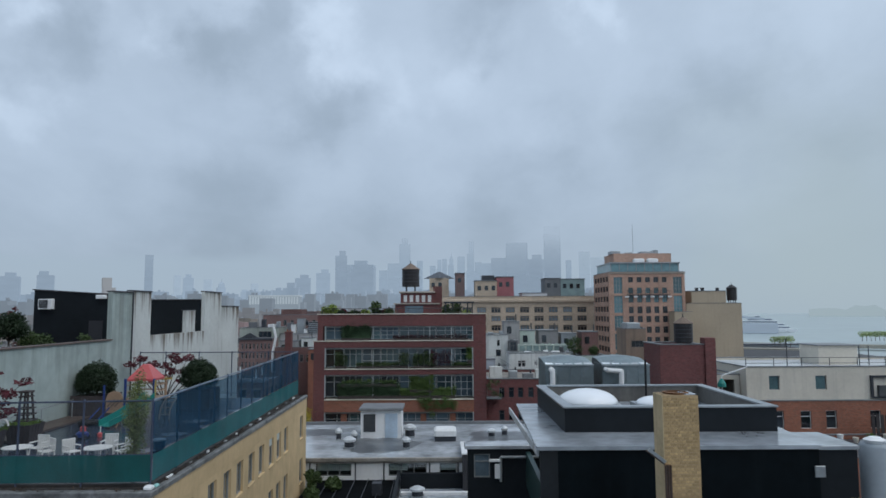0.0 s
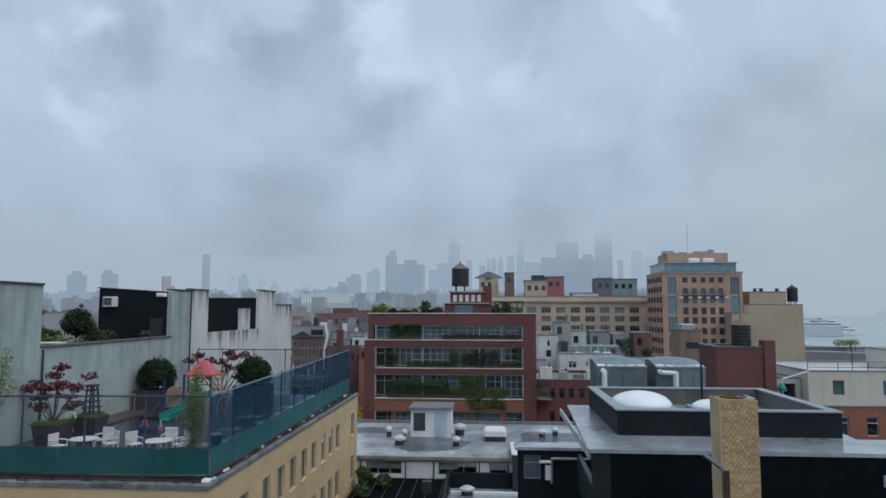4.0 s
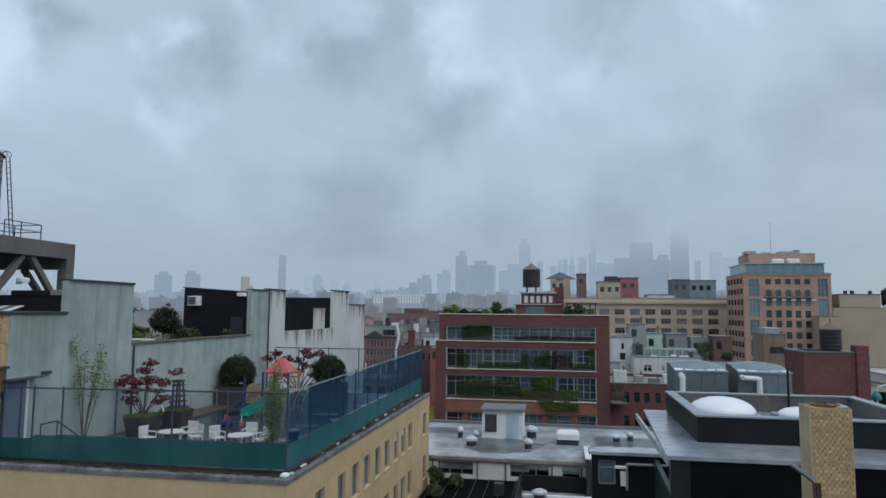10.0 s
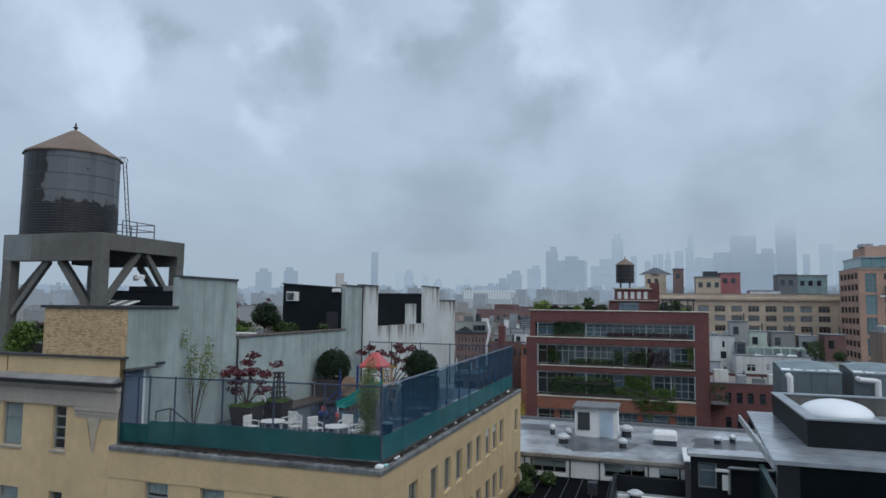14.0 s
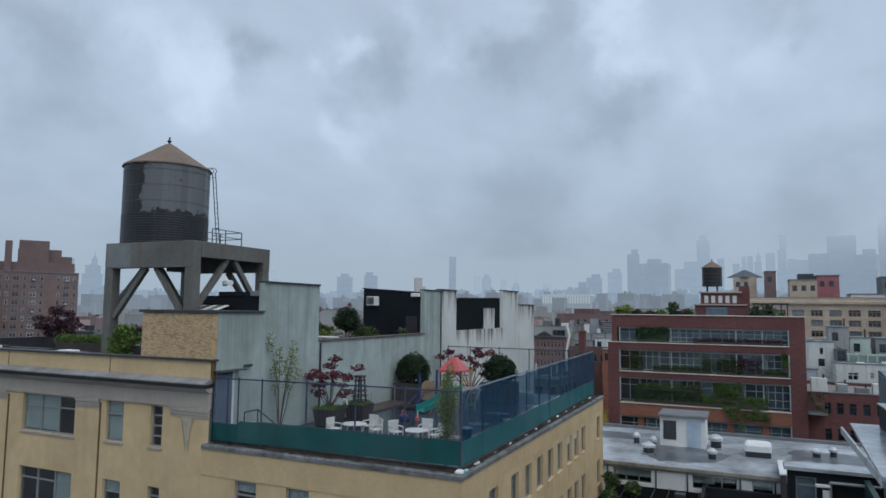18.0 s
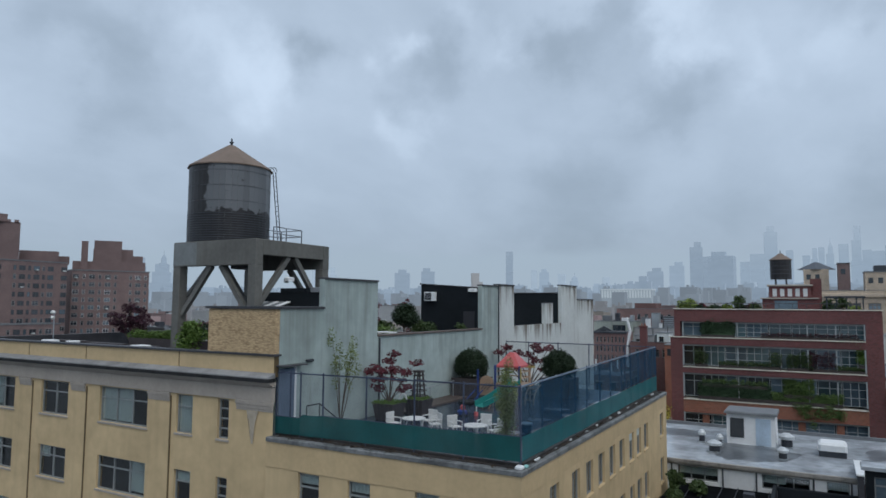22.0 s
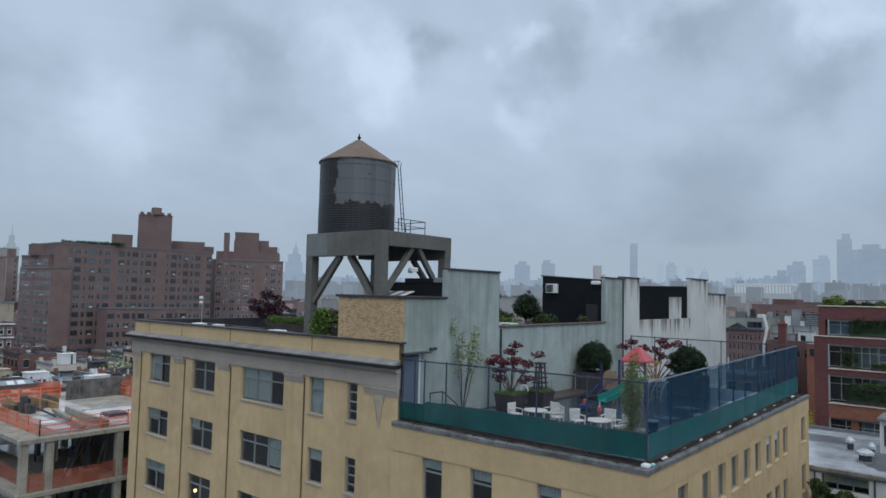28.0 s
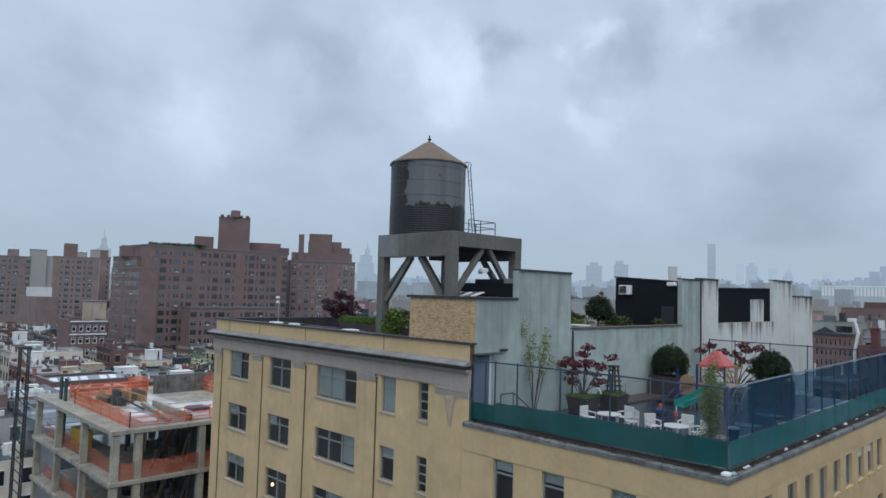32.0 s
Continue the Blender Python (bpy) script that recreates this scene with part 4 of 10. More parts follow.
MB().bevel_box(X1 - 0.30, X1 - 0.02, Y0 + 0.12, Y0 + 0.42, ZC + 0.02, ZC + 0.13, 0.04).ob("ballast", white_paint, tw)
MB().bevel_box(X1 - 0.12, X1 + 0.02, Y0 + 0.44, Y0 + 0.72, ZC + 0.02, ZC + 0.10, 0.03).ob("ballast", mat("pale_teal_plastic", (0.25, 0.50, 0.48), 0.4, vary=0.2, scale=2, fine=9), tw)
MB().box(X0 + 0.3, X1 - 0.3, Y0 + 0.3, Y1 - 0.3, ZC - 0.4, -5.97).ob("deck", deck_blue, tw, "wet dark blue rubber deck")
DECK = -5.97

# ---- terrace fence ----
fence = thing("terrace_fence", (-15.5, 34.5, ZC), "blue steel fence with teal windscreen and blue mesh round the terrace", "fence")
FX, FYF, FYB = -9.78, 22.95, 47.2


def side_x(y):
    """The side run closes in slightly towards the rear."""
    return FX - 0.0144 * (y - FYF)


def rail_z(x, y):
    return -2.98 + 0.15 * (y - FYF) / (FYB - FYF) - 0.12 * (FX - x) / 11.8 if y < FYB - 0.5 else -2.83


def mid_z(x, y):
    return -4.74 - 0.06 * (FX - x) / 11.8 if x > -20 else -4.98


def foot_z(x, y):
    return -5.62 - 0.10 * (FX - x) / 11.8 - 0.06 * (y - FYF) / (FYB - FYF)


post_x = (-21.45, -20.64, -20.07, -18.82, -16.57, -14.26, -12.09, FX)
side_posts = [22.95, 25.2, 27.5, 29.4, 31.2, 33.4, 35.4, 37.8, 40.0, 42.0, 43.8, 45.5, FYB]
back_x = (-21.1, -19.31, -17.01, -14.72, -12.2)


def fence_post(x, y):
    MB().lathe(x, y, [(0.036, ZC - 0.02), (0.036, rail_z(x, y) + 0.03), (0.025, rail_z(x, y) + 0.08)], 8).ob("post", blue_steel, fence)


for x in post_x:
    fence_post(x, FYF)
for y in side_posts[1:]:
    fence_post(side_x(y), y)
for x in back_x:
    fence_post(x, FYB)
MB().tube((-21.45, FYF, rail_z(-21.45, FYF)), (FX, FYF, rail_z(FX, FYF)), 0.032).ob("rail", blue_steel, fence)
MB().tube((FX, FYF, rail_z(FX, FYF)), (side_x(FYB), FYB, -2.83), 0.036).ob("rail", mat("pale_blue_steel", (0.16, 0.21, 0.27), 0.45, 0.2, vary=0.25, scale=1.5, fine=9, bump=0.05), fence)
MB().tube((-21.1, FYB, -2.83), (side_x(FYB), FYB, -2.83), 0.032).ob("rail", blue_steel, fence)
rail_low = MB()
for (xa, ya), (xb, yb_) in zip([(x, FYF) for x in post_x], [(x, FYF) for x in post_x[1:]]):
    rail_low.tube((xa, ya - 0.03, mid_z(xa, ya)), (xb, yb_ - 0.03, mid_z(xb, yb_)), 0.018, n=5)
rail_low.ob("mid_wire", blue_steel, fence)


def cloth(axis, c, pts, z0, z1, sag):
    """Screen cloth laced between posts, with slack along its top and slight billows; c, z0 and z1 may be functions of the run."""
    mb = MB()
    cf, lo, hi = [v if callable(v) else (lambda u, v=v: v) for v in (c, z0, z1)]
    for a, b in zip(pts, pts[1:]):
        n = 6
        for i in range(n):
            quad = []
            for q, t in ((i, 0), (i + 1, 0), (i + 1, 1), (i, 1)):
                u = a + (b - a) * q / n
                z = (lo, hi)[t](u) - (sag * math.sin(math.pi * q / n) if t else 0)
                w = 0.03 * math.sin(math.pi * q / n) * (1 if int(a * 7) % 2 else -1)
                quad.append((u, cf(u) + w, z) if axis == "x" else (cf(u) + w, u, z))
            mb.face(quad)
    return mb


def run_front(f):
    return lambda u: f(u, FYF)


def run_side(f, lift=0.0):
    return lambda u: f(side_x(u), u) + lift


cloth("x", FYF - 0.055, post_x, run_front(foot_z), run_front(mid_z), 0.03).ob("windscreen", screen_green, fence, "teal woven windscreen")
for run in ((-21.45, -20.64, -20.07), (-11.3, -10.5, FX)):
    cloth("x", FYF + 0.05, run, run_front(foot_z), run_front(mid_z), 0.03).ob("windscreen", screen_green, fence, "second layer of teal windscreen")
cloth("y", lambda u: side_x(u) + 0.055, side_posts, run_side(foot_z), run_side(mid_z), 0.03).ob("windscreen", screen_teal, fence, "dense teal woven windscreen")
cloth("y", lambda u: side_x(u) + 0.05, side_posts, run_side(mid_z, 0.03), run_side(rail_z, -0.02), 0.04).ob("mesh_panel", screen_blue, fence, "blue see-through mesh")
cloth("x", FYF, post_x, lambda u: mid_z(u, FYF) + 0.03, lambda u: rail_z(u, FYF) - 0.02, 0.0).ob("mesh_panel", screen_clear, fence, "thin clear mesh")
cloth("x", FYB, (-21.1, -19.31, -17.01, -14.72, -12.2, side_x(FYB)), -5.7, -2.85, 0.0).ob("mesh_panel", screen_clear, fence, "thin clear mesh")
kerb_wet = mat("sodden_kerb_timber", (0.028, 0.024, 0.022), 0.6, vary=0.6, scale=2, fine=9, bump=0.4)
MB().bevel_box(-21.45, FX - 0.06, FYF - 0.02, FYF + 0.12, ZC + 0.002, -5.70, 0.02).ob("kerb", kerb_wet, tw)
for ya, yb_ in zip(side_posts, side_posts[1:]):
    MB().beam((side_x(ya), ya + 0.08, -5.79), (side_x(yb_), yb_ + 0.06, -5.79), 0.16, 0.2).ob("kerb", kerb_wet, tw)

# ---- water tank on its concrete frame ----
MX, MY, LX, RY = -28.5, 28.5, -35.55, 35.1
fr = thing("concrete_tower", ((MX + LX) / 2, (MY + RY) / 2, -3.3), "weathered concrete frame with diagonal struts", "tank tower")
ZP, ZB = 3.70, 2.2
for x, y in ((MX - 0.32, MY + 0.32), (LX + 0.32, MY + 0.32), (MX - 0.32, RY - 0.32), (LX + 0.32, RY - 0.32)):
    MB().bevel_box(x - 0.31, x + 0.31, y - 0.31, y + 0.31, -3.3, ZB, 0.03).ob("leg", concrete, fr)
MB().bevel_box(LX, MX, MY, MY + 0.6, ZB, ZP, 0.03).ob("beam", concrete, fr)
MB().bevel_box(LX, MX, RY - 0.6, RY, ZB, ZP, 0.03).ob("beam", concrete, fr)
MB().bevel_box(MX - 0.6, MX, MY + 0.602, RY - 0.602, 2.8, ZP, 0.03).ob("beam", concrete, fr)
MB().bevel_box(LX, LX + 0.6, MY + 0.602, RY - 0.602, 2.8, ZP, 0.03).ob("beam", concrete, fr)
MB().box(LX + 0.6, MX - 0.6, MY + 0.6, RY - 0.6, ZP - 0.35, ZP - 0.05).ob("slab", concrete, fr)
MB().box(LX + 0.05, LX + 2.1, MY - 0.004, MY - 0.001, ZB + 0.05, ZP - 0.06).ob("paint_patch", mat("pale_grey_overpaint", (0.20, 0.215, 0.215), 0.8, vary=0.2, scale=0.8, fine=5, streak=0.3), fr, "patch of paler grey paint")
MB().bevel_box(MX - 4.4, MX - 3.0, MY + 2.2, MY + 3.6, ZB - 0.1, ZP - 0.36, 0.05).ob("tank_valve_box", dark_metal, fr)
fl_ = thing("flood_light", (MX - 0.1, 31.2, 1.3), "small white flood light on a concrete strut", "lamp")
MB().bevel_box(MX - 0.02, MX + 0.3, 30.9, 31.5, 1.3, 1.55, 0.05).ob("head", white_paint, fl_)
MB().bevel_box(MX - 0.25, MX + 0.02, 31.1, 31.3, 1.2, 1.5, 0.03).ob("bracket", steel_grey, fl_)
xm, ym = (LX + MX) / 2, (MY + RY) / 2
for x in (LX + 0.62, MX - 0.75):
    MB().beam((x, MY + 0.32, -0.75), (xm + (0.4 if x > xm else -0.4), MY + 0.32, ZB), 0.26, 0.3).ob("strut", concrete, fr)
    MB().beam((x, RY - 0.32, -0.75), (xm + (0.4 if x > xm else -0.4), RY - 0.32, ZB), 0.3, 0.3).ob("strut", concrete, fr)
for y in (MY + 0.62, RY - 0.62):
    MB().beam((MX - 0.32, y, -0.1), (MX - 0.32, ym + (0.28 if y > ym else -0.28), 2.8), 0.28, 0.3).ob("strut", concrete, fr)
    MB().beam((LX + 0.32, y, -0.1), (LX + 0.32, ym + (0.28 if y > ym else -0.28), 2.8), 0.3, 0.3).ob("strut", concrete, fr)

wood_dark = mat("wet_black_tank_staves", (0.022, 0.02, 0.021), 0.4, vary=0.5, scale=0.7, fine=6, bump=0.2, streak=0.4, streak_col=(0.008, 0.008, 0.009))


def stave_mat():
    """Black tarred staves whose coat has peeled off in a ragged grey patch on the weather side."""
    m = mat("peeling_tank_staves", (0.022, 0.02, 0.021), 0.4, vary=0.5, scale=0.7, fine=6, bump=0.2, streak=0.5, streak_col=(0.008, 0.008, 0.009))
    nt = m.node_tree
    N, L = nt.nodes.new, nt.links.new
    p = nt.nodes["Principled BSDF"]
    old = p.inputs["Base Color"].links[0].from_socket
    geo, sep = N("ShaderNodeNewGeometry"), N("ShaderNodeSeparateXYZ")
    L(geo.outputs["Position"], sep.inputs[0])
    n = N("ShaderNodeTexNoise")
    n.inputs["Scale"].default_value, n.inputs["Detail"].default_value = 2.0, 7
    mp = N("ShaderNodeMapping")
    mp.inputs["Scale"].default_value = (0.9, 0.9, 1.2)
    L(geo.outputs["Position"], mp.inputs[0])
    L(mp.outputs[0], n.inputs["Vector"])

    def mth(op, a, b):
        q = N("ShaderNodeMath")
        q.operation = op
        for k, v in enumerate((a, b)):
            if isinstance(v, (int, float)):
                q.inputs[k].default_value = v
            else:
                L(v, q.inputs[k])
        return q.outputs[0]

    # the patch lies on the upper front of the barrel
    hi = mth("MULTIPLY", mth("SUBTRACT", sep.outputs[2], E + 5.7), 1.2)
    side = mth("MULTIPLY", mth("ADD", mth("ADD", mth("MULTIPLY", sep.outputs[0], 0.68), mth("MULTIPLY", sep.outputs[1], 0.73)), 1.45), 1.6)
    low = mth("MINIMUM", mth("MINIMUM", hi, side), 0.35)
    mask = mth("MULTIPLY", mth("ADD", low, mth("MULTIPLY", mth("SUBTRACT", n.outputs[0], 0.48), 1.5)), 7.0)
    cl = N("ShaderNodeClamp")
    L(mask, cl.inputs[0])
    mx = N("ShaderNodeMixRGB")
    L(cl.outputs[0], mx.inputs[0])
    L(old, mx.inputs[1])
    mx.inputs[2].default_value = (0.135, 0.143, 0.152, 1)
    st = N("ShaderNodeMixRGB")
    st.blend_type = "MULTIPLY"
    st.inputs[0].default_value = 0.7
    oi, rv = N("ShaderNodeObjectInfo"), N("ShaderNodeMapRange")
    rv.inputs["To Min"].default_value, rv.inputs["To Max"].default_value = 0.72, 1.15
    L(oi.outputs["Random"], rv.inputs[0])
    L(mx.outputs[0], st.inputs[1])
    L(rv.outputs[0], st.inputs[2])
    L(st.outputs[0], p.inputs["Base Color"])
    return m


wood_grey = stave_mat()
roof_tan = mat("tan_tank_roof", (0.185, 0.138, 0.108), 0.75, vary=0.2, scale=0.8, fine=8, bump=0.15)
TX, TY, TR, TZ0, TZ1 = -33.55, 31.1, 2.55, 3.72, 8.56
tank = thing("water_tank", (TX, TY, TZ0), "dark wooden roof water tank with steel hoops and tan conical roof", "water tank")
NST = 44
for k in range(NST):
    a0, a1 = 2 * math.pi * k / NST, 2 * math.pi * (k + 0.985) / NST
    mb = MB()
    ri = TR - 0.09
    pts = [(TX + r * math.cos(a), TY + r * math.sin(a)) for r, a in ((TR, a0), (TR, a1), (ri, a1), (ri, a0))]
    for i in range(4):
        p, q = pts[i], pts[(i + 1) % 4]
        mb.face([(*p, TZ0), (*q, TZ0), (*q, TZ1), (*p, TZ1)])
    mb.face([(*p, TZ1) for p in pts])
    mb.ob("stave", wood_grey, tank)
MB().lathe(TX, TY, [(TR - 0.1, TZ0 + 0.02), (TR - 0.1, TZ1 - 0.05)], 40).ob("core", wood_dark, tank)
hoop_worn = mat("worn_grey_hoop", (0.085, 0.09, 0.10), 0.5, 0.2, vary=0.5, scale=1.5, fine=8, bump=0.05)
for k in range(15):
    z = TZ0 + 0.1 + (0.15 * k if k < 12 else 2.45 + 0.95 * (k - 12))
    g = 0.025 if k < 12 else 0.014
    MB().lathe(TX, TY, [(TR + 0.012, z - g), (TR + 0.012 + 0.7 * g, z), (TR + 0.012, z + g)], 44, cap=False).ob("hoop", steel_dark if k < 12 else hoop_worn, tank)
MB().lathe(TX, TY, [(TR + 0.12, TZ1 - 0.02), (TR + 0.12, TZ1 + 0.06), (0.25, TZ1 + 1.64), (0.05, TZ1 + 1.72)], 16).ob("roof", roof_tan, tank, "tan conical roof in flat segments")
MB().lathe(TX, TY, [(0.07, TZ1 + 1.67), (0.07, TZ1 + 1.8), (0.16, TZ1 + 1.87), (0.05, TZ1 + 1.96), (0.05, TZ1 + 2.14)], 8).ob("finial", steel_dark, tank)
ld = thing("tank_ladder", (TX + 2.6, TY + 1.2, ZP), "dark steel ladder leaning against the tank", "ladder")
la, lb = Vector((TX + 2.2, TY + 2.36, ZP)), Vector((TX + 1.88, TY + 2.02, TZ1 + 0.1))
off = Vector((0.06, 0.07, 0))
MB().tube(la + off, lb + off, 0.03).ob("stile", steel_dark, ld)
MB().tube(la - off, lb - off, 0.03).ob("stile", steel_dark, ld)
for k in range(1, 15):
    c = la.lerp(lb, k / 15)
    MB().tube(c + off, c - off, 0.016, n=5).ob("rung", steel_dark, ld)
for d in (off, -off):
    arc = MB()
    for k in range(8):
        a0, a1 = math.pi * k / 8, math.pi * (k + 1) / 8
        arc.tube(lb + d + Vector((0.22 * math.cos(a0) - 0.2, 0.1 * math.cos(a0), 0.32 * math.sin(a0))), lb + d + Vector((0.22 * math.cos(a1) - 0.2, 0.1 * math.cos(a1), 0.32 * math.sin(a1))), 0.022, n=5)
    arc.ob("grab_hoop", steel_dark, ld)
rl = thing("platform_rail", (MX - 0.3, 34, ZP), "dark steel guard rail on the tank platform", "guard rail")
rp = [(MX - 0.3, 30.2), (MX - 0.3, 31.3), (MX - 0.3, 32.7), (MX - 2.0, 32.7), (MX - 2.0, 31.5)]
for x, y in rp:
    MB().tube((x, y, ZP), (x, y, ZP + 0.85), 0.03).ob("post", steel_dark, rl)
for (xa, ya), (xb, yb2) in zip(rp, rp[1:]):
    for z in (0.45, 0.85):
        MB().tube((xa, ya, ZP + z), (xb, yb2, ZP + z), 0.025).ob("bar", steel_dark, rl)

# ---- block helpers for the neighbours ----
def block(name, x0, x1, y0, y1, ztop, wall_mat, label, cat="building", holes_f=(), holes_r=(), holes_l=(), roof_mat=None, parapet=0.7, z0=STREET, base=None):
    """A building with front (-y) and side walls with openings, roof and parapet."""
    b = base or thing(name, ((x0 + x1) / 2, (y0 + y1) / 2, z0), label, cat)
    mb = MB().wall("x", y0, x0, x1, z0, ztop, holes_f, 0.3, -1)
    mb.wall("y", x1, y0, y1, z0, ztop, holes_r, 0.3, 1)
    mb.wall("y", x0, y0, y1, z0, ztop, holes_l, 0.3, -1)
    mb.wall("x", y1, x0, x1, z0, ztop, (), 0.3, 1)
    t = 0.3
    mb.face([(x0 + t, y0 + t, ztop), (x1 - t, y0 + t, ztop), (x1 - t, y0 + t, ztop - parapet), (x0 + t, y0 + t, ztop - parapet)])
    mb.face([(x0 + t, y1 - t, ztop), (x1 - t, y1 - t, ztop), (x1 - t, y1 - t, ztop - parapet), (x0 + t, y1 - t, ztop - parapet)])
    mb.face([(x0 + t, y0 + t, ztop), (x0 + t, y1 - t, ztop), (x0 + t, y1 - t, ztop - parapet), (x0 + t, y0 + t, ztop - parapet)])
    mb.face([(x1 - t, y0 + t, ztop), (x1 - t, y1 - t, ztop), (x1 - t, y1 - t, ztop - parapet), (x1 - t, y0 + t, ztop - parapet)])
    mb.ob("wall", wall_mat, b)
    cp = MB()
    cp.box(x0 - 0.06, x1 + 0.06, y0 - 0.06, y0 + t + 0.05, ztop, ztop + 0.09).box(x0 - 0.06, x1 + 0.06, y1 - t - 0.05, y1 + 0.06, ztop, ztop + 0.09)
    cp.box(x0 - 0.06, x0 + t + 0.05, y0 + t + 0.052, y1 - t - 0.052, ztop, ztop + 0.09).box(x1 - t - 0.05, x1 + 0.06, y0 + t + 0.052, y1 - t - 0.052, ztop, ztop + 0.09)
    cp.ob("coping", lead_edge, b)
    MB().box(x0 + t, x1 - t, y0 + t, y1 - t, ztop - parapet - 0.2, ztop - parapet).ob("roof", roof_mat or roof_dark, b)
    return b


def tank_small(x, y, z, r, h, label, legs=0.8, roof=roof_tan):
    """A small roof water tank on a steel stand."""
    t = thing("water_tank", (x, y, z), label, "water tank")
    for a in range(4):
        px, py = x + 0.7 * r * math.cos(a * math.pi / 2 + 0.78), y + 0.7 * r * math.sin(a * math.pi / 2 + 0.78)
        MB().box(px - 0.08, px + 0.08, py - 0.08, py + 0.08, z, z + legs).ob("leg", steel_dark, t)
    mb = MB().lathe(x, y, [(r, z + legs), (r, z + legs + h)], 20)
    mb.ob("barrel", wood_dark, t)
    for k in range(5):
        zz = z + legs + h * (0.08 + 0.2 * k)
        MB().lathe(x, y, [(r + 0.01, zz - 0.03), (r + 0.035, zz), (r + 0.01, zz + 0.03)], 20, cap=False).ob("hoop", steel_dark, t)
    MB().lathe(x, y, [(r * 1.08, z + legs + h), (r * 1.08, z + legs + h + 0.06), (0.08, z + legs + h + r * 0.75)], 12).ob("roof", roof, t)
    MB().tube((x, y, z + legs + h + r * 0.7), (x, y, z + legs + h + r * 0.7 + 0.35), 0.05).ob("finial", steel_dark, t)
    return t


def bush(name, x, y, z, r, h, leaf, label, n=900, size=0.09, trunk=0.3, rng=RNG):
    """Clipped or loose shrub: stem, a few limbs and many small leaves in uneven clumps."""
    t = thing(name, (x, y, z), label, "plant")
    st = MB().tube((x, y, z), (x, y, z + trunk + h * 0.3), 0.05, 0.03)
    cr = MB()
    for k in range(14):
        a, e = rng.uniform(0, 6.28), rng.uniform(-0.7, 1.2)
        rr = r * rng.uniform(0.45, 0.75)
        c = (x + rr * math.cos(a) * math.cos(e), y + rr * math.sin(a) * math.cos(e), z + trunk + h * 0.5 + h * 0.38 * math.sin(e))
        st.tube((x, y, z + trunk), c, 0.025, 0.008, 5)
        cr.leaves(c, r * 0.48, n // 14, size, rng)
    cr.leaves((x, y, z + trunk + h * 0.5), r * 0.8, n // 4, size, rng, squash=(1, 1, h / (2 * r)))
    st.ob("stem", bark, t)
    cr.ob("foliage", leaf, t)
    return t


# ---- white-roofed low building behind the terrace ----
lw = thing("low_building", (-4, 54, STREET), "low building with wet silver roof and white rear wall", "building")
WR, WY0, WY1, WX0, WX1 = -10.3, 48.3, 62.3, -14.0, 13.0
MB().wall("x", WY0, WX0, 1.3, STREET, WR - 0.3, [(-9.05, -6.5, -11.6, -10.7), (-3.9, -1.2, -11.6, -10.7), (-0.3, 0.9, -11.6, -10.7)], 0.3, -1).ob("wall", white_paint, lw)
for c, w in ((-7.77, 2.55), (-2.55, 2.7), (0.3, 1.2)):
    window(lw, c, WY0 + 0.2, -11.6, w, 0.9, 3 if w > 2 else 1, 1, 0, win_frame, pane_clear, 0.06, "", 0.6)
MB().box(WX0, WX1, WY0, WY1, WR - 0.3, WR).ob("roof", mat("wet_white_roof_coating", (0.38, 0.41, 0.44), 0.2, vary=0.5, scale=0.35, fine=1.6, bump=0.08, spec=0.6), lw, "wet silver coated roof")
MB().bevel_box(WX0, 1.3, WY0 - 0.25, WY0 - 0.002, WR - 0.2, WR + 0.03, 0.03).ob("eave", mat("beige_fascia", (0.27, 0.25, 0.225), 0.7, vary=0.3, scale=0.8, fine=6, streak=0.4), lw)
MB().bevel_box(WX0, 1.3, WY0 - 0.12, WY0 - 0.003, WR - 0.34, WR - 0.21, 0.02).ob("gutter", MATS["beige_fascia"], lw)
wet = mat("dark_wet_roof", (0.11, 0.12, 0.13), 0.32, vary=0.6, scale=0.6, fine=2.5, bump=0.1, spec=0.5)
for pts in (((-6.9, 55.5), (-3.2, 55.4), (-1.6, 53.6), (-3.0, 50.2), (-6.6, 49.6), (-7.6, 52.6)), ((-12.8, 60.0), (-9.0, 59.5), (-8.6, 57.0), (-12.0, 56.5)), ((2.4, 58.4), (8.6, 58.0), (8.0, 54.6), (2.0, 54.0))):
    n, cx, cy = 28, sum(p[0] for p in pts) / len(pts), sum(p[1] for p in pts) / len(pts)
    ring = []
    for i in range(n):
        f = i / n * len(pts)
        a, b = Vector(pts[int(f)]), Vector(pts[(int(f) + 1) % len(pts)])
        q = a.lerp(b, f - int(f))
        s = RNG.uniform(0.86, 1.1)
        ring.append((cx + (q.x - cx) * s, cy + (q.y - cy) * s, WR + 0.006))
    MB().face(ring).ob("wet_patch", wet, lw)
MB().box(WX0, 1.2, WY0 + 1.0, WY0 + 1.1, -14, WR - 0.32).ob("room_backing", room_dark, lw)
for x in (-12.4, -9.4, -6.2, -4.2, -1.0, 1.0):
    MB().tube((x, WY0 - 0.06, -13.5), (x, WY0 - 0.06, WR - 0.35), 0.05, n=6).ob("downpipe", win_dark, lw)
MB().box(WX0, WX1, WY1 - 0.25, WY1, WR + 0.001, WR + 0.25).ob("rear_kerb", lead_edge, lw)
MB().box(1.3, 1.6, WY0 - 1.5, WY0 + 2.5, STREET, WR + 0.5).ob("divide_wall", dark_metal, lw)
MB().bevel_box(1.22, 1.68, WY0 - 1.6, WY0 + 2.6, WR + 0.5, WR + 0.6, 0.02).ob("divide_coping", white_paint, lw)
bk = thing("roof_bulkhead", (-5.0, 56.8, WR), "white roof stair hut with a pale blue door", "roof hut")
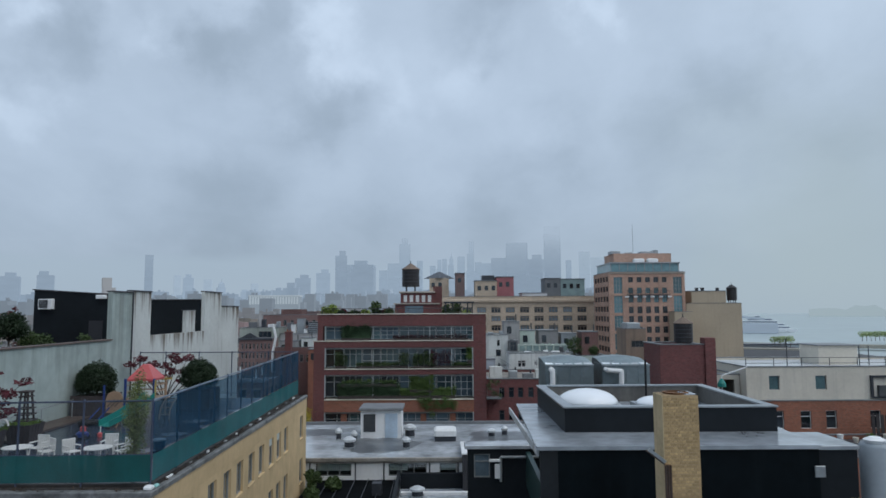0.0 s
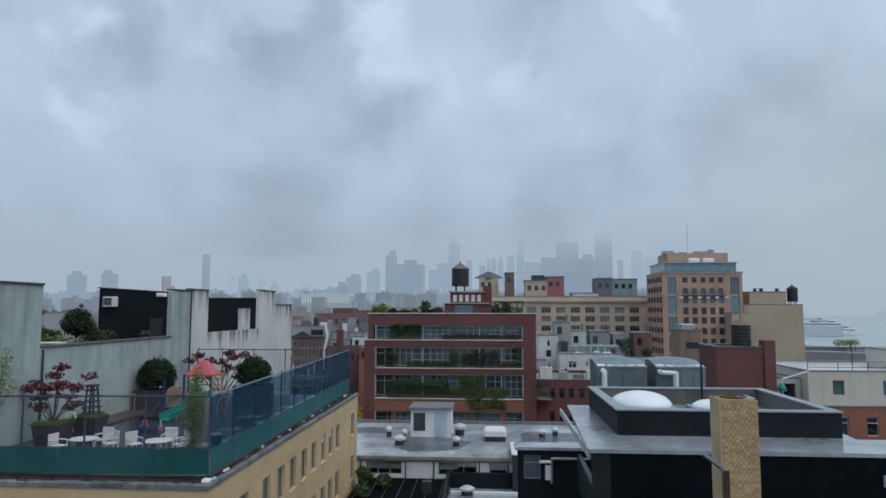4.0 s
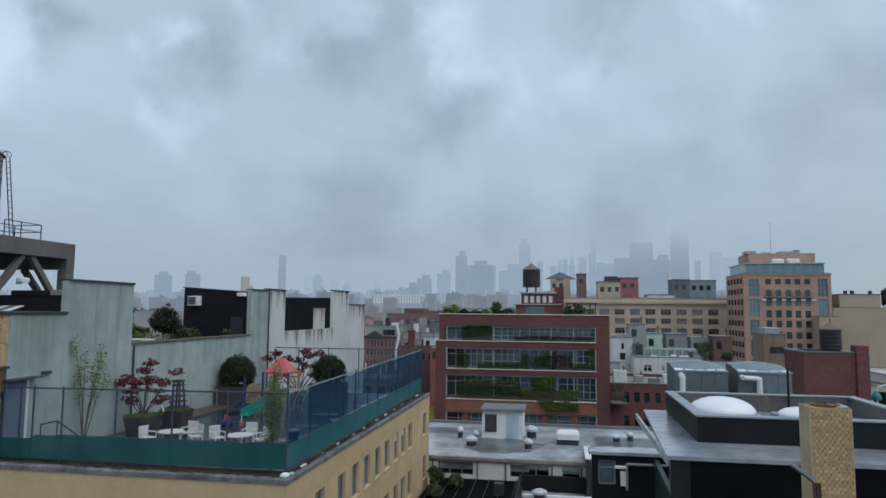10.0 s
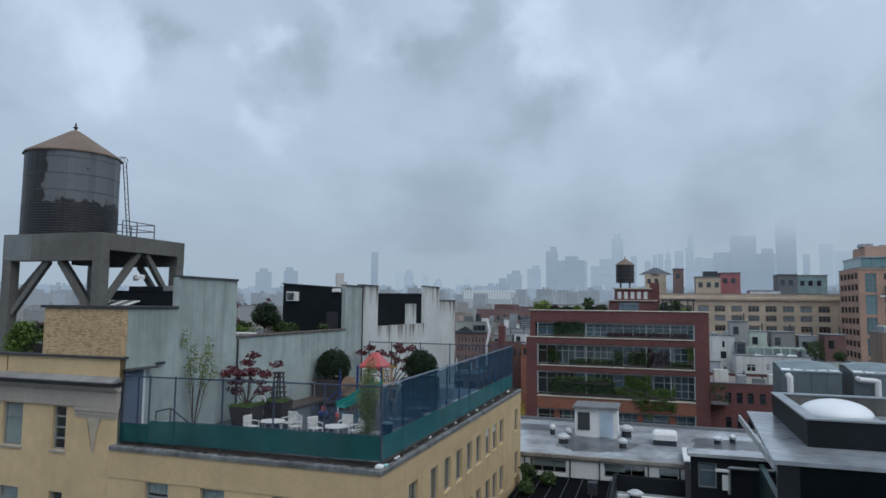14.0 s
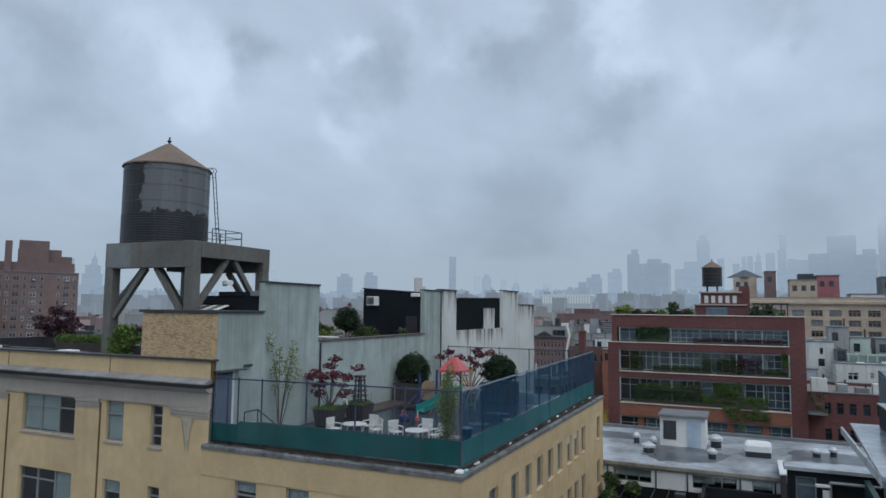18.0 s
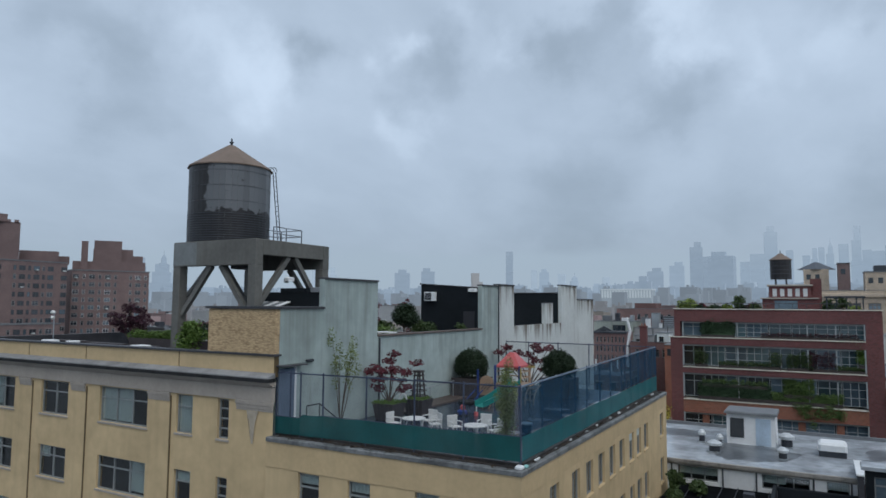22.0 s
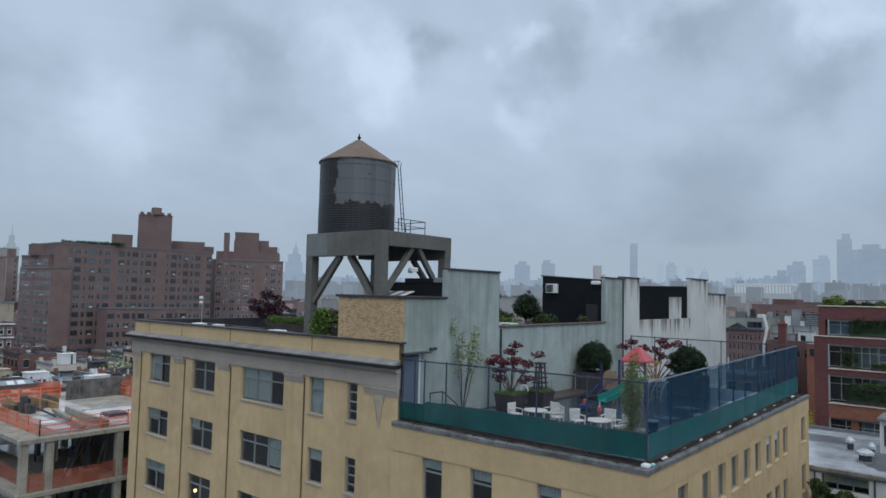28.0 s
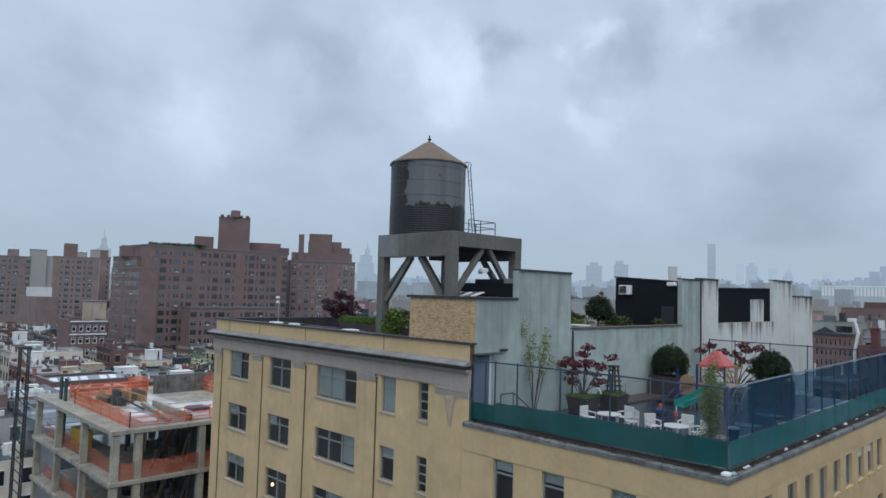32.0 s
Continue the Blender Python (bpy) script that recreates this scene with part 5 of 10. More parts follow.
MB().box(-6.75, -3.45, 55.6, 58.4, WR, WR + 2.2).ob("body", white_paint, bk)
MB().bevel_box(-6.9, -3.3, 55.35, 58.6, WR + 2.2, WR + 2.4, 0.05).ob("roof", lead_edge, bk)
MB().box(-4.75, -3.75, 55.54, 55.6, WR + 0.02, WR + 1.95).ob("door", mat("pale_blue_paint", (0.42, 0.52, 0.62), 0.5), bk, "pale blue door")
MB().box(-6.5, -5.55, 55.55, 55.6, WR + 0.5, WR + 1.9).ob("louvre", win_dark, bk)


def vent(x, y, r, h, label="galvanised mushroom roof vent", base=WR):
    r *= 0.85
    t = thing("roof_vent", (x, y, base), label, "roof vent", "roof vents")
    MB().lathe(x, y, [(r * 0.75, base), (r * 0.7, base + h * 0.55)], 12).ob("neck", steel_dark, t)
    MB().lathe(x, y, [(r * 0.55, base + h * 0.55), (r, base + h * 0.62), (r, base + h * 0.8), (r * 0.45, base + h)], 14).ob("cowl", mat("dull_zinc", (0.55, 0.575, 0.59), 0.45, 0.3, vary=0.25, scale=1.5, fine=6), t)
    MB().box(x - r * 0.8, x + r * 0.8, y - r * 0.8, y + r * 0.8, base, base + 0.12).ob("kerb", steel_grey, t)


for x, y, r, h in ((-7.1, 51.6, 0.6, 0.85), (-8.4, 54.8, 0.33, 0.95), (-7.0, 53.6, 0.3, 0.95), (-2.8, 51.4, 0.42, 0.85), (-2.75, 55.9, 0.62, 1.05), (3.9, 55.6, 0.42, 0.7), (5.0, 56.2, 0.36, 0.8)):
    vent(x, y, r, h)
hx = thing("exhaust_unit", (0.6, 54.6, WR), "white roof exhaust unit on a dark kerb", "exhaust unit")
MB().box(-0.7, 0.95, 54.0, 55.6, WR, WR + 0.4).ob("kerb", steel_dark, hx)
MB().bevel_box(-0.75, 1.0, 53.9, 55.7, WR + 0.4, WR + 0.95, 0.15).ob("hood", white_paint, hx)

plant_green = mat("dark_green_metal", (0.02, 0.05, 0.05), 0.4, vary=0.3, scale=0.6, fine=4)
# dark roof structures in front of the white roof
ds = thing("dark_extension", (3.5, 40, STREET), "black clad rear extension with a window", "building")
MB().wall("x", 40.0, 1.4, 5.6, STREET, -8.1, [(1.75, 2.7, -9.7, -8.35)], 0.2, -1).box(1.4, 5.6, 40.25, 40.95, STREET, -8.1).ob("wall", black_panel, ds)
MB().bevel_box(1.22, 5.7, 39.85, 41.05, -8.05, -7.85, 0.03).ob("roof", mat("wet_white_roof_coating", (0.38, 0.41, 0.44)), ds)
MB().bevel_box(2.62, 3.3, 39.75, 39.98, -8.75, -8.62, 0.03).ob("lamp", white_paint, ds)
window(ds, 2.22, 40.1, -9.7, 0.95, 1.35, 1, 2, 0, win_frame, pane_blue, 0.07)
MB().tube((3.3, 39.85, -8.5), (5.5, 39.85, -8.5), 0.08, n=8).ob("pipe", steel_grey, ds)
MB().tube((3.3, 39.85, -9.9), (3.3, 39.85, -8.5), 0.08, n=8).ob("pipe", steel_grey, ds)
MB().bevel_box(2.95, 3.3, 39.8, 39.98, -9.7, -8.9, 0.02).ob("meter_box", white_paint, ds)
MB().box(-9.2, -3.2, 41.0, 48.0, STREET, -11.75).ob("yard_roof", mat("black_yard_net", (0.004, 0.005, 0.006), 0.9, spec=0.05, vary=0.6, scale=1.5, fine=8, bump=0.3), ds, "black netted yard roof")
MB().box(-3.0, 1.3, 47.6, 48.0, STREET, -11.25).ob("lower_wall", black_panel, ds)
MB().box(-3.0, 4.7, 36.0, 47.58, STREET, -12.25).ob("lower_roof", roof_silver, ds)
MB().bevel_box(-2.9, 4.6, 45.9, 46.2, -12.3, -12.05, 0.03).ob("kerb", white_paint, ds)
MB().beam((-3.1, 38, -12.1), (-3.1, 47.5, -11.5), 0.2, 0.9).ob("side_parapet", black_panel, ds)
MB().beam((4.9, 33, -9.6), (4.9, 40, -9.2), 0.25, 2.0).ob("side_parapet", plant_green, ds)
for k in range(7):
    MB().tube((-8.8 + 0.9 * k, 41.5, -11.7), (-8.8 + 0.9 * k, 47.5, -11.55), 0.03, n=4).ob("net_wire", steel_dark, ds)
MB().box(-4.6, -4.0, 44.0, 44.6, -11.75, -11.0).ob("vent_box", steel_dark, ds)
vent(-1.75, 45.5, 0.6, 0.7, base=-12.25)
bush("ivy_shrub", -8.75, 46.0, -11.75, 0.6, 1.0, leaf_hedge, "green ivy shrub beside the yard", 900, 0.12, 0.1)
bush("ivy_shrub", -7.3, 45.4, -11.75, 0.6, 0.6, leaf_hedge, "loose ivy climbing over the yard net", 900, 0.13, 0.1)
bush("ivy_shrub", -8.2, 43.0, -11.75, 0.6, 0.7, leaf_hedge, "dark ivy mound on the yard roof", 1100, 0.12, 0.1)

# ---- black clad building with the roof skylights ----
kb = thing("black_building", (9, 30, STREET), "black clad building with pale metal ledge and roof box", "building")
BX0, BX1, BY0, BY1, BZ = 3.42, 13.72, 25.0, 36.0, -4.97
MB().box(5.45, BX1, BY0 + 0.4, BY1, STREET, BZ - 0.14).ob("wall", black_panel, kb)
MB().box(BX0 + 0.12, BX1, BY0 + 0.1, BY0 + 0.38, STREET, BZ - 0.14).ob("screen_wall", mat("wet_black_cladding", (0.0028, 0.0055, 0.0075), 0.4, spec=0.12, vary=0.5, scale=0.6, fine=4, bump=0.08, streak=0.4, streak_col=(0.008, 0.012, 0.015)), kb)
MB().box(BX0 + 0.10, BX0 + 0.75, BY0 + 0.07, BY0 + 0.097, STREET + 12, BZ - 0.15).ob("corner_sheet", mat("dull_slate_sheet", (0.009, 0.012, 0.015), 0.5, vary=0.5, scale=0.8, fine=5), kb)
MB().box(BX0 + 0.02, BX0 + 0.10, BY0 + 0.4, BY1 - 0.1, BZ - 0.42, BZ - 0.142).ob("side_fascia", mat("stained_white_fascia", (0.50, 0.53, 0.55), 0.5, vary=0.35, scale=1.2, fine=7, streak=0.6, streak_col=(0.1, 0.1, 0.1)), kb)
led = MB()
lp = [(3.39, BY0), (13.76, BY0), (14.1, 28.7), (14.1, BY1 + 0.3), (3.86, BY1 + 0.3)]
led.face([(x, y, BZ) for x, y in lp]).face([(x, y, BZ - 0.14) for x, y in lp[::-1]])
for (xa, ya), (xb, yb_) in zip(lp, lp[1:] + lp[:1]):
    led.face([(xa, ya, BZ - 0.14), (xb, yb_, BZ - 0.14), (xb, yb_, BZ), (xa, ya, BZ)])
led.ob("ledge", roof_silver, kb, "wet pale metal ledge")
QX0, QX1, QY0, QY1, QZ = 4.94, 13.58, 27.82, 35.8, -4.0
for bx in ((QX0, QX1, QY0, QY0 + 0.3), (QX0, QX1, QY1 - 0.3, QY1), (QX0, QX0 + 0.3, QY0 + 0.3, QY1 - 0.3), (QX1 - 0.3, QX1, QY0 + 0.3, QY1 - 0.3)):
    MB().box(*bx, BZ, QZ).ob("box_wall", black_panel, kb, "black parapet box wall")
qc = MB()
o = 0.06
qc.box(QX0 - o, QX1 + o, QY0 - o, QY0 + 0.38, QZ, QZ + 0.06).box(QX0 - o, QX1 + o, QY1 - 0.38, QY1 + o, QZ, QZ + 0.06)
qc.box(QX0 - o, QX0 + 0.38, QY0 + 0.382, QY1 - 0.382, QZ, QZ + 0.06).box(QX1 - 0.38, QX1 + o, QY0 + 0.382, QY1 - 0.382, QZ, QZ + 0.06)
qc.ob("coping", steel_grey, kb)
MB().box(QX0 + 0.3, QX1 - 0.3, QY0 + 0.3, QY1 - 0.3, BZ + 0.02, BZ + 0.2).ob("box_roof", roof_silver, kb)
lining = mat("grey_brown_membrane", (0.13, 0.125, 0.115), 0.7, vary=0.3, scale=0.5, fine=4, streak=0.4)
MB().box(QX0 + 0.302, QX1 - 0.302, QY1 - 0.33, QY1 - 0.302, BZ + 0.2, QZ - 0.01).box(QX1 - 0.33, QX1 - 0.302, QY0 + 0.302, QY1 - 0.332, BZ + 0.2, QZ - 0.01).box(QX0 + 0.302, QX0 + 0.33, QY0 + 0.302, QY1 - 0.332, BZ + 0.2, QZ - 0.01).ob("lining", lining, kb)
acrylic = mat("milky_acrylic", (0.80, 0.83, 0.86), 0.2, vary=0.04, scale=0.5, fine=3, bump=0.0, spec=0.6)
for x, y, r, h in ((6.62, 31.4, 1.42, 0.66), (9.75, 31.0, 1.0, 0.36)):
    sk = thing("dome_skylight", (x, y, BZ + 0.2), "milky white acrylic dome skylight", "skylight")
    MB().box(x - r, x + r, y - r, y + r, BZ + 0.2, QZ - 0.28).ob("kerb", steel_grey, sk)
    MB().lathe(x, y, [(r * 0.98 * math.cos(a * math.pi / 14), QZ - 0.28 + h * math.sin(a * math.pi / 14)) for a in range(8)], 28).ob("dome", acrylic, sk, smooth=True)
vent(8.4, 29.6, 0.28, 0.55, base=-4.77)
ex = thing("black_extension", (16, 30, STREET), "black clad lower block beside the roof box", "building")
MB().box(13.78, 15.3, 25.4, 28.0, STREET, -5.2).ob("wall", black_panel, ex)
MB().bevel_box(13.80, 15.37, 25.3, 28.1, -5.2, -5.05, 0.03).ob("roof", roof_silver, ex)
MB().bevel_box(13.52, 13.90, 25.02, 25.09, -6.12, -5.72, 0.02).ob("hatch", steel_grey, ex)
gc = thing("steel_flue", (16.55, 26, STREET), "grey steel flue with white cap", "flue")
MB().lathe(16.62, 26.0, [(0.78, STREET), (0.78, -5.2), (0.68, -5.08)], 24).ob("shaft", mat("matt_grey_flue", (0.30, 0.335, 0.36), 0.6, vary=0.12, scale=0.6, fine=4), gc, smooth=True)
MB().lathe(16.3, 25.9, [(0.30, -5.1), (0.4, -4.95), (0.2, -4.85)], 16).ob("cap", white_paint, gc)
ch = thing("brick_chimney", (6.85, 20.6, STREET), "buff brick chimney with metal cap and rusty bracket", "chimney")
CZ = -2.52
CX0, CX1 = 6.41, 7.48
MB().bevel_box(CX0 + 0.03, CX1 - 0.02, 20.03, 20.83, STREET, CZ, 0.03).ob("shaft", mat("dark_brick_recess", (0.30, 0.21, 0.115), 0.9, vary=0.5, scale=2.0), ch)
tan_face = mat("tan_orange_brick", (0.46, 0.325, 0.165), 0.85, vary=0.28, scale=1.4, fine=11, bump=0.2, island=0.2, streak=0.3, streak_col=(0.22, 0.15, 0.08))
tan_mortar = mat("tan_mortar", (0.42, 0.305, 0.175), 0.9, vary=0.2, scale=1.4, fine=10, bump=0.2)
MB().box(CX0, CX0 + 0.03, 20.0, 20.85, STREET, CZ - 0.01).ob("side_face", mat("tan_stucco", (0.52, 0.41, 0.25), 0.85, vary=0.25, scale=0.9, fine=8, bump=0.15, streak=0.4, streak_col=(0.25, 0.18, 0.1)), ch, "plain tan stucco side")
RB, CB = 0.088, 0.13
for r in range(-1, 40):
    z = CZ - 0.05 - RB * (r + 1)
    MB().box(CX0 + 0.03, CX1, 20.006, 20.03, z - 0.024, z if r >= 0 else z + 0.035).ob("mortar_course", tan_mortar, ch)


def brick_data(w):
    mb = MB().bevel_box(-w / 2, w / 2, 0.0, 0.032, 0.0, RB - 0.022, 0.004)
    me = bpy.data.meshes.new("brick")
    me.from_pydata(mb.v, [], mb.f)
    me.materials.append(tan_face)
    return me


whole, half = brick_data(0.116), brick_data(0.051)
for r in range(34):
    z = CZ - 0.05 - RB * (r + 1) + 0.001
    cells = [(CX0 + 0.03 + CB * (c + 0.5), whole) for c in range(8)] if r % 2 == 0 else [(CX0 + 0.0625, half)] + [(CX0 + 0.03 + CB * (c + 1), whole) for c in range(7)] + [(CX1 - 0.0325, half)]
    for x, me in cells:
        place(new("brick", me), (x, 19.998 + RNG.uniform(0, 0.006), z), ch)
MB().lathe(6.95, 20.42, [(0.36, CZ), (0.38, CZ + 0.05), (0.31, CZ + 0.06), (0.30, CZ - 0.0)], 20, cap=False).ob("flue_rim", mat("rust_brown", (0.16, 0.08, 0.04), 0.9, streak=0.8), ch)
# black disc on the solid shaft paints the shade of an open flue
MB().lathe(6.95, 20.42, [(0.30, CZ + 0.002), (0.29, CZ + 0.004)], 20).ob("flue_mouth", black_panel, ch)
MB().bevel_box(7.1, 7.44, 20.05, 20.78, CZ, CZ + 0.03, 0.01).ob("cap_sheet", roof_silver, ch)
MB().beam((5.9, 19.9, -4.09), (6.36, 19.85, -4.44), 0.26, 0.05).ob("bracket", mat("brown_rusted_steel", (0.085, 0.06, 0.05), 0.7, vary=0.4, scale=3, fine=12), ch)
MB().beam((5.9, 19.75, -4.02), (6.36, 19.7, -4.37), 0.05, 0.09).ob("bracket_rail", steel_grey, ch)
for x in (6.42, 6.49, 6.56):
    MB().tube((x, 19.88, -9.0), (x, 19.88, -4.5), 0.03, n=6).ob("conduit", MATS["brown_rusted_steel"], ch)
MB().box(6.42, 6.6, 19.95, 19.997, STREET, -4.5).ob("rust_strip", mat("rust_brown", (0.16, 0.08, 0.04), 0.9, streak=0.8), ch)
ap = thing("aerial_pole", (10.48, 35.2, BZ + 0.2), "thin black aerial pole", "pole")
MB().tube((10.48, 35.2, BZ + 0.2), (10.48, 35.2, -2.62), 0.055).ob("pole", mat("matt_black_pole", (0.008, 0.009, 0.01), 0.7), ap)
MB().tube((10.48, 35.2, BZ + 0.2), (10.48, 35.2, BZ + 0.5), 0.11).ob("socket", steel_dark, ap)

# ---- arched plant units ----
plant_metal = mat("green_grey_plant_metal", (0.185, 0.24, 0.255), 0.35, 0.4, vary=0.3, scale=0.5, fine=4, bump=0.05, streak=0.3, streak_col=(0.08, 0.1, 0.1))
hood_glass = mat("pale_hood_panel", (0.62, 0.66, 0.68), 0.35, vary=0.3, scale=1.5, fine=6, island=0.3)
sheet_metal = mat("pale_blue_grey_panel", (0.17, 0.21, 0.225), 0.35, 0.2, vary=0.25, scale=0.8, fine=4, island=0.25)
for x0, x1 in ((6.76, 9.97), (10.55, 13.68)):
    u = thing("plant_unit", ((x0 + x1) / 2, 46.6, STREET), "grey metal plant unit with arched sloping hood", "plant unit", "arched plant units")
    mb = MB()
    n, y0, yr, y1 = 12, 45.0, 47.0, 48.2
    zf = -3.64
    arc = [(x0 + (x1 - x0) * i / n, -3.36 + 0.17 * math.sin(math.pi * i / n)) for i in range(n + 1)]
    for (xa, za), (xb, zb) in zip(arc, arc[1:]):
        mb.face([(xa, y0, zf), (xb, y0, zf), (xb, yr, zb), (xa, yr, za)])
        mb.face([(xa, yr, za), (xb, yr, zb), (xb, y1, zb), (xa, y1, za)])
    for xs in (x0, x1):
        mb.face([(xs, y0, zf), (xs, yr, -3.36), (xs, y1, -3.36), (xs, y1, zf)])
    mb.ob("hood", plant_metal, u)
    MB().box(x0, x1, y0, y1, STREET, zf - 0.02).ob("body", plant_metal, u)
    MB().box(x0 - 0.03, x1 + 0.03, y0 - 0.08, y0 - 0.01, zf - 0.07, zf + 0.01).ob("gutter", steel_grey, u)
    for k in range(5):
        xa = x0 + 0.06 + k * (x1 - x0) / 5
        MB().face([(xa, y0 + 0.1, zf + 0.035), (xa + 0.5, y0 + 0.1, zf + 0.035), (xa + 0.5, y0 + 0.52, zf + 0.1), (xa, y0 + 0.52, zf + 0.1)]).box(xa, xa + 0.5, y0 + 0.08, y0 + 0.1, zf, zf + 0.035).ob("hood_panel", hood_glass, u)
    for k in range(4):
        xa = x0 + 0.02 + k * (x1 - x0) / 4
        MB().box(xa, xa + (x1 - x0) / 4 - 0.04, y0 - 0.03, y0 - 0.004, -6.5, -3.78).ob("sheet", sheet_metal, u)
    dx = x0 + 0.42 if x0 < 8 else x0 + 1.15
    zt = -4.0 if x0 < 8 else -4.05
    MB().lathe(dx, y0 - 0.35, [(0.17, -7), (0.17, zt), (0.13, zt + 0.1)], 12).ob("duct", white_paint, u)
    if x0 < 8:
        MB().tube((dx, y0 - 0.35, zt), (dx - 0.05, y0 - 0.02, zt + 0.08), 0.17, n=10).ob("elbow", white_paint, u)
    else:
        MB().tube((dx, y0 - 0.35, zt), (dx - 0.9, y0 - 0.35, zt + 0.06), 0.15, n=10).tube((dx - 0.9, y0 - 0.35, zt + 0.06), (dx - 0.95, y0 - 0.02, zt + 0.1), 0.15, n=10).ob("elbow", white_paint, u)

# ---- red brick terrace building ----
RX0, RX1, RY0, RY1 = -15.05, 5.12, 81.0, 97.0
# paler base tint: a stronger sky reflection painted into the glass
pane_sky = glass_mat("sky_reflection_glass", (0.16, 0.21, 0.25))
pane_slate = glass_mat("slate_teal_window_glass", (0.05, 0.085, 0.095))
win_pale = mat("pale_grey_window_frame", (0.33, 0.36, 0.365), 0.5, vary=0.12, scale=2, fine=15, bump=0.05)
rb = thing("red_brick_building", (-5, 89, STREET), "dark red brick apartment building with planted terraces", "building")
MB().box(3.62, RX1, RY0, RY1, STREET, -0.45).ob("corner_pier", red_brick, rb)
MB().box(RX0, -14.42, RY0, RY1, -3.6, -0.45).ob("corner_pier", red_brick, rb)
MB().box(-15.5, -14.2, RY0, RY1, STREET, -3.62).ob("corner_pier", red_brick, rb)
MB().box(-14.42, 3.62, RY0, RY0 + 0.4, -1.85, -0.45).ob("parapet", red_brick, rb)
for z0, z1 in ((-4.42, -3.66), (-7.62, -6.98), (-12.0, -10.6)):
    MB().box(-14.2, 3.62, RY0, RY0 + 0.5, z0, z1).ob("spandrel", red_brick if z0 > -9 else red_brick_l, rb)
MB().box(RX0, RX1, RY1 - 0.3, RY1, STREET, -0.45).ob("rear_wall", red_brick, rb)
for z in (-0.36, -3.56, -6.9, -10.5):
    x0, x1 = (RX0 - 0.1, RX1 + 0.1) if z > -1 else (-15.6 if z > -5 else -14.2, 3.62)
    MB().bevel_box(x0, x1, RY0 - 0.1, RY0 + 0.6, z - 0.10, z, 0.02).ob("stone_band", cream, rb)
for z0, z1, n in ((-3.5, -1.86, 8), (-6.8, -4.44, 8), (-10.3, -7.64, 8), (-14.6, -12.02, 6)):
    MB().box(-14.2, 3.6, RY0 + 2.2, RY0 + 2.4, z0, z1).ob("glazing", pane_dark, rb)
    for k in range(n):
        w = 17.8 / n
        window(rb, -14.2 + w * (k + 0.5), RY0 + 0.56, z0 + 0.05, w * 0.97, z1 - z0 - 0.1, 2 + k % 2, 2 + (k // 2) % 2, 0, win_pale, RNG.choice((pane_dark, pane_slate, pane_blue, pane_slate)), 0.06)
    MB().box(-14.2, 3.6, RY0 + 0.2, RY0 + 0.54, z1 - 0.16, z1 - 0.01).ob("fascia", win_pale, rb)
    for xj in (-14.19, 3.46):
        MB().box(xj, xj + 0.13, RY0 - 0.02, RY0 + 0.2, z0, z1 - 0.01).ob("jamb", win_pale, rb)
    if n == 8:
        for xr in (-8.4, -1.6, 1.0):
            MB().box(xr - 0.06, xr + 0.06, RY0 + 0.1, RY0 + 0.22, z0, z1).ob("screen_post", win_pale, rb)
    MB().box(-14.2, 3.6, RY0 + 0.45, RY0 + 2.6, z0 - 0.3, z0 - 0.15).ob("terrace_slab", concrete_new, rb)
MB().box(-14.4, 3.6, RY0 + 0.3, RY1 - 0.3, -1.3, -1.0).ob("roof", roof_dark, rb)
MB().box(-15.0, -14.3, RY0 + 0.05, RY0 + 0.3, -6.6, -4.5).ob("side_window", pane_blue, rb)
ph = thing("roof_penthouse", (-3, 90, -1), "red brick roof penthouse with stepped top", "penthouse")
MB().box(-6.3, -0.6, 88.5, 95, -1.0, 0.8).ob("lower_room", red_brick, ph)
MB().bevel_box(-6.5, -0.4, 88.3, 95.2, 0.8, 0.95, 0.03).ob("cornice", stone_grey, ph)
MB().box(-5.6, -1.2, 89, 94.5, 0.96, 2.3).ob("upper_room", red_brick, ph)
MB().bevel_box(-5.8, -1.0, 88.8, 94.7, 2.3, 2.5, 0.03).ob("cornice", stone_grey, ph)
for k in range(5):
    MB().box(-5.2 + 0.8 * k, -4.75 + 0.8 * k, 88.97, 89.0, 1.1, 2.0).ob("window", win_white, ph)
MB().box(-1.3, -0.1, 90, 92, -1, 3.2).ob("chimney", red_brick, ph)
MB().box(-5.0, -2.6, 88.46, 88.5, -0.7, 0.6).ob("window", pane_blue, ph)
tank_small(-4.35, 91, 2.5, 1.17, 2.3, "dark wooden roof tank on the penthouse", 0.7)
for k in range(13):
    x = -14.0 + 17.2 * k / 12 + RNG.uniform(-0.5, 0.5)
    if -6.5 < x < -0.5:
        continue
    bush("roof_shrub", x, RY0 + 1.2 + RNG.random(), -1.0, RNG.uniform(0.5, 0.9), RNG.uniform(0.7, 1.3) + (0.7 if k in (0, 7, 11) else 0), (leaf_lime, leaf_dark, leaf_hedge)[k % 3], "loose green shrub in the roof garden", 380, 0.16, 0.1)
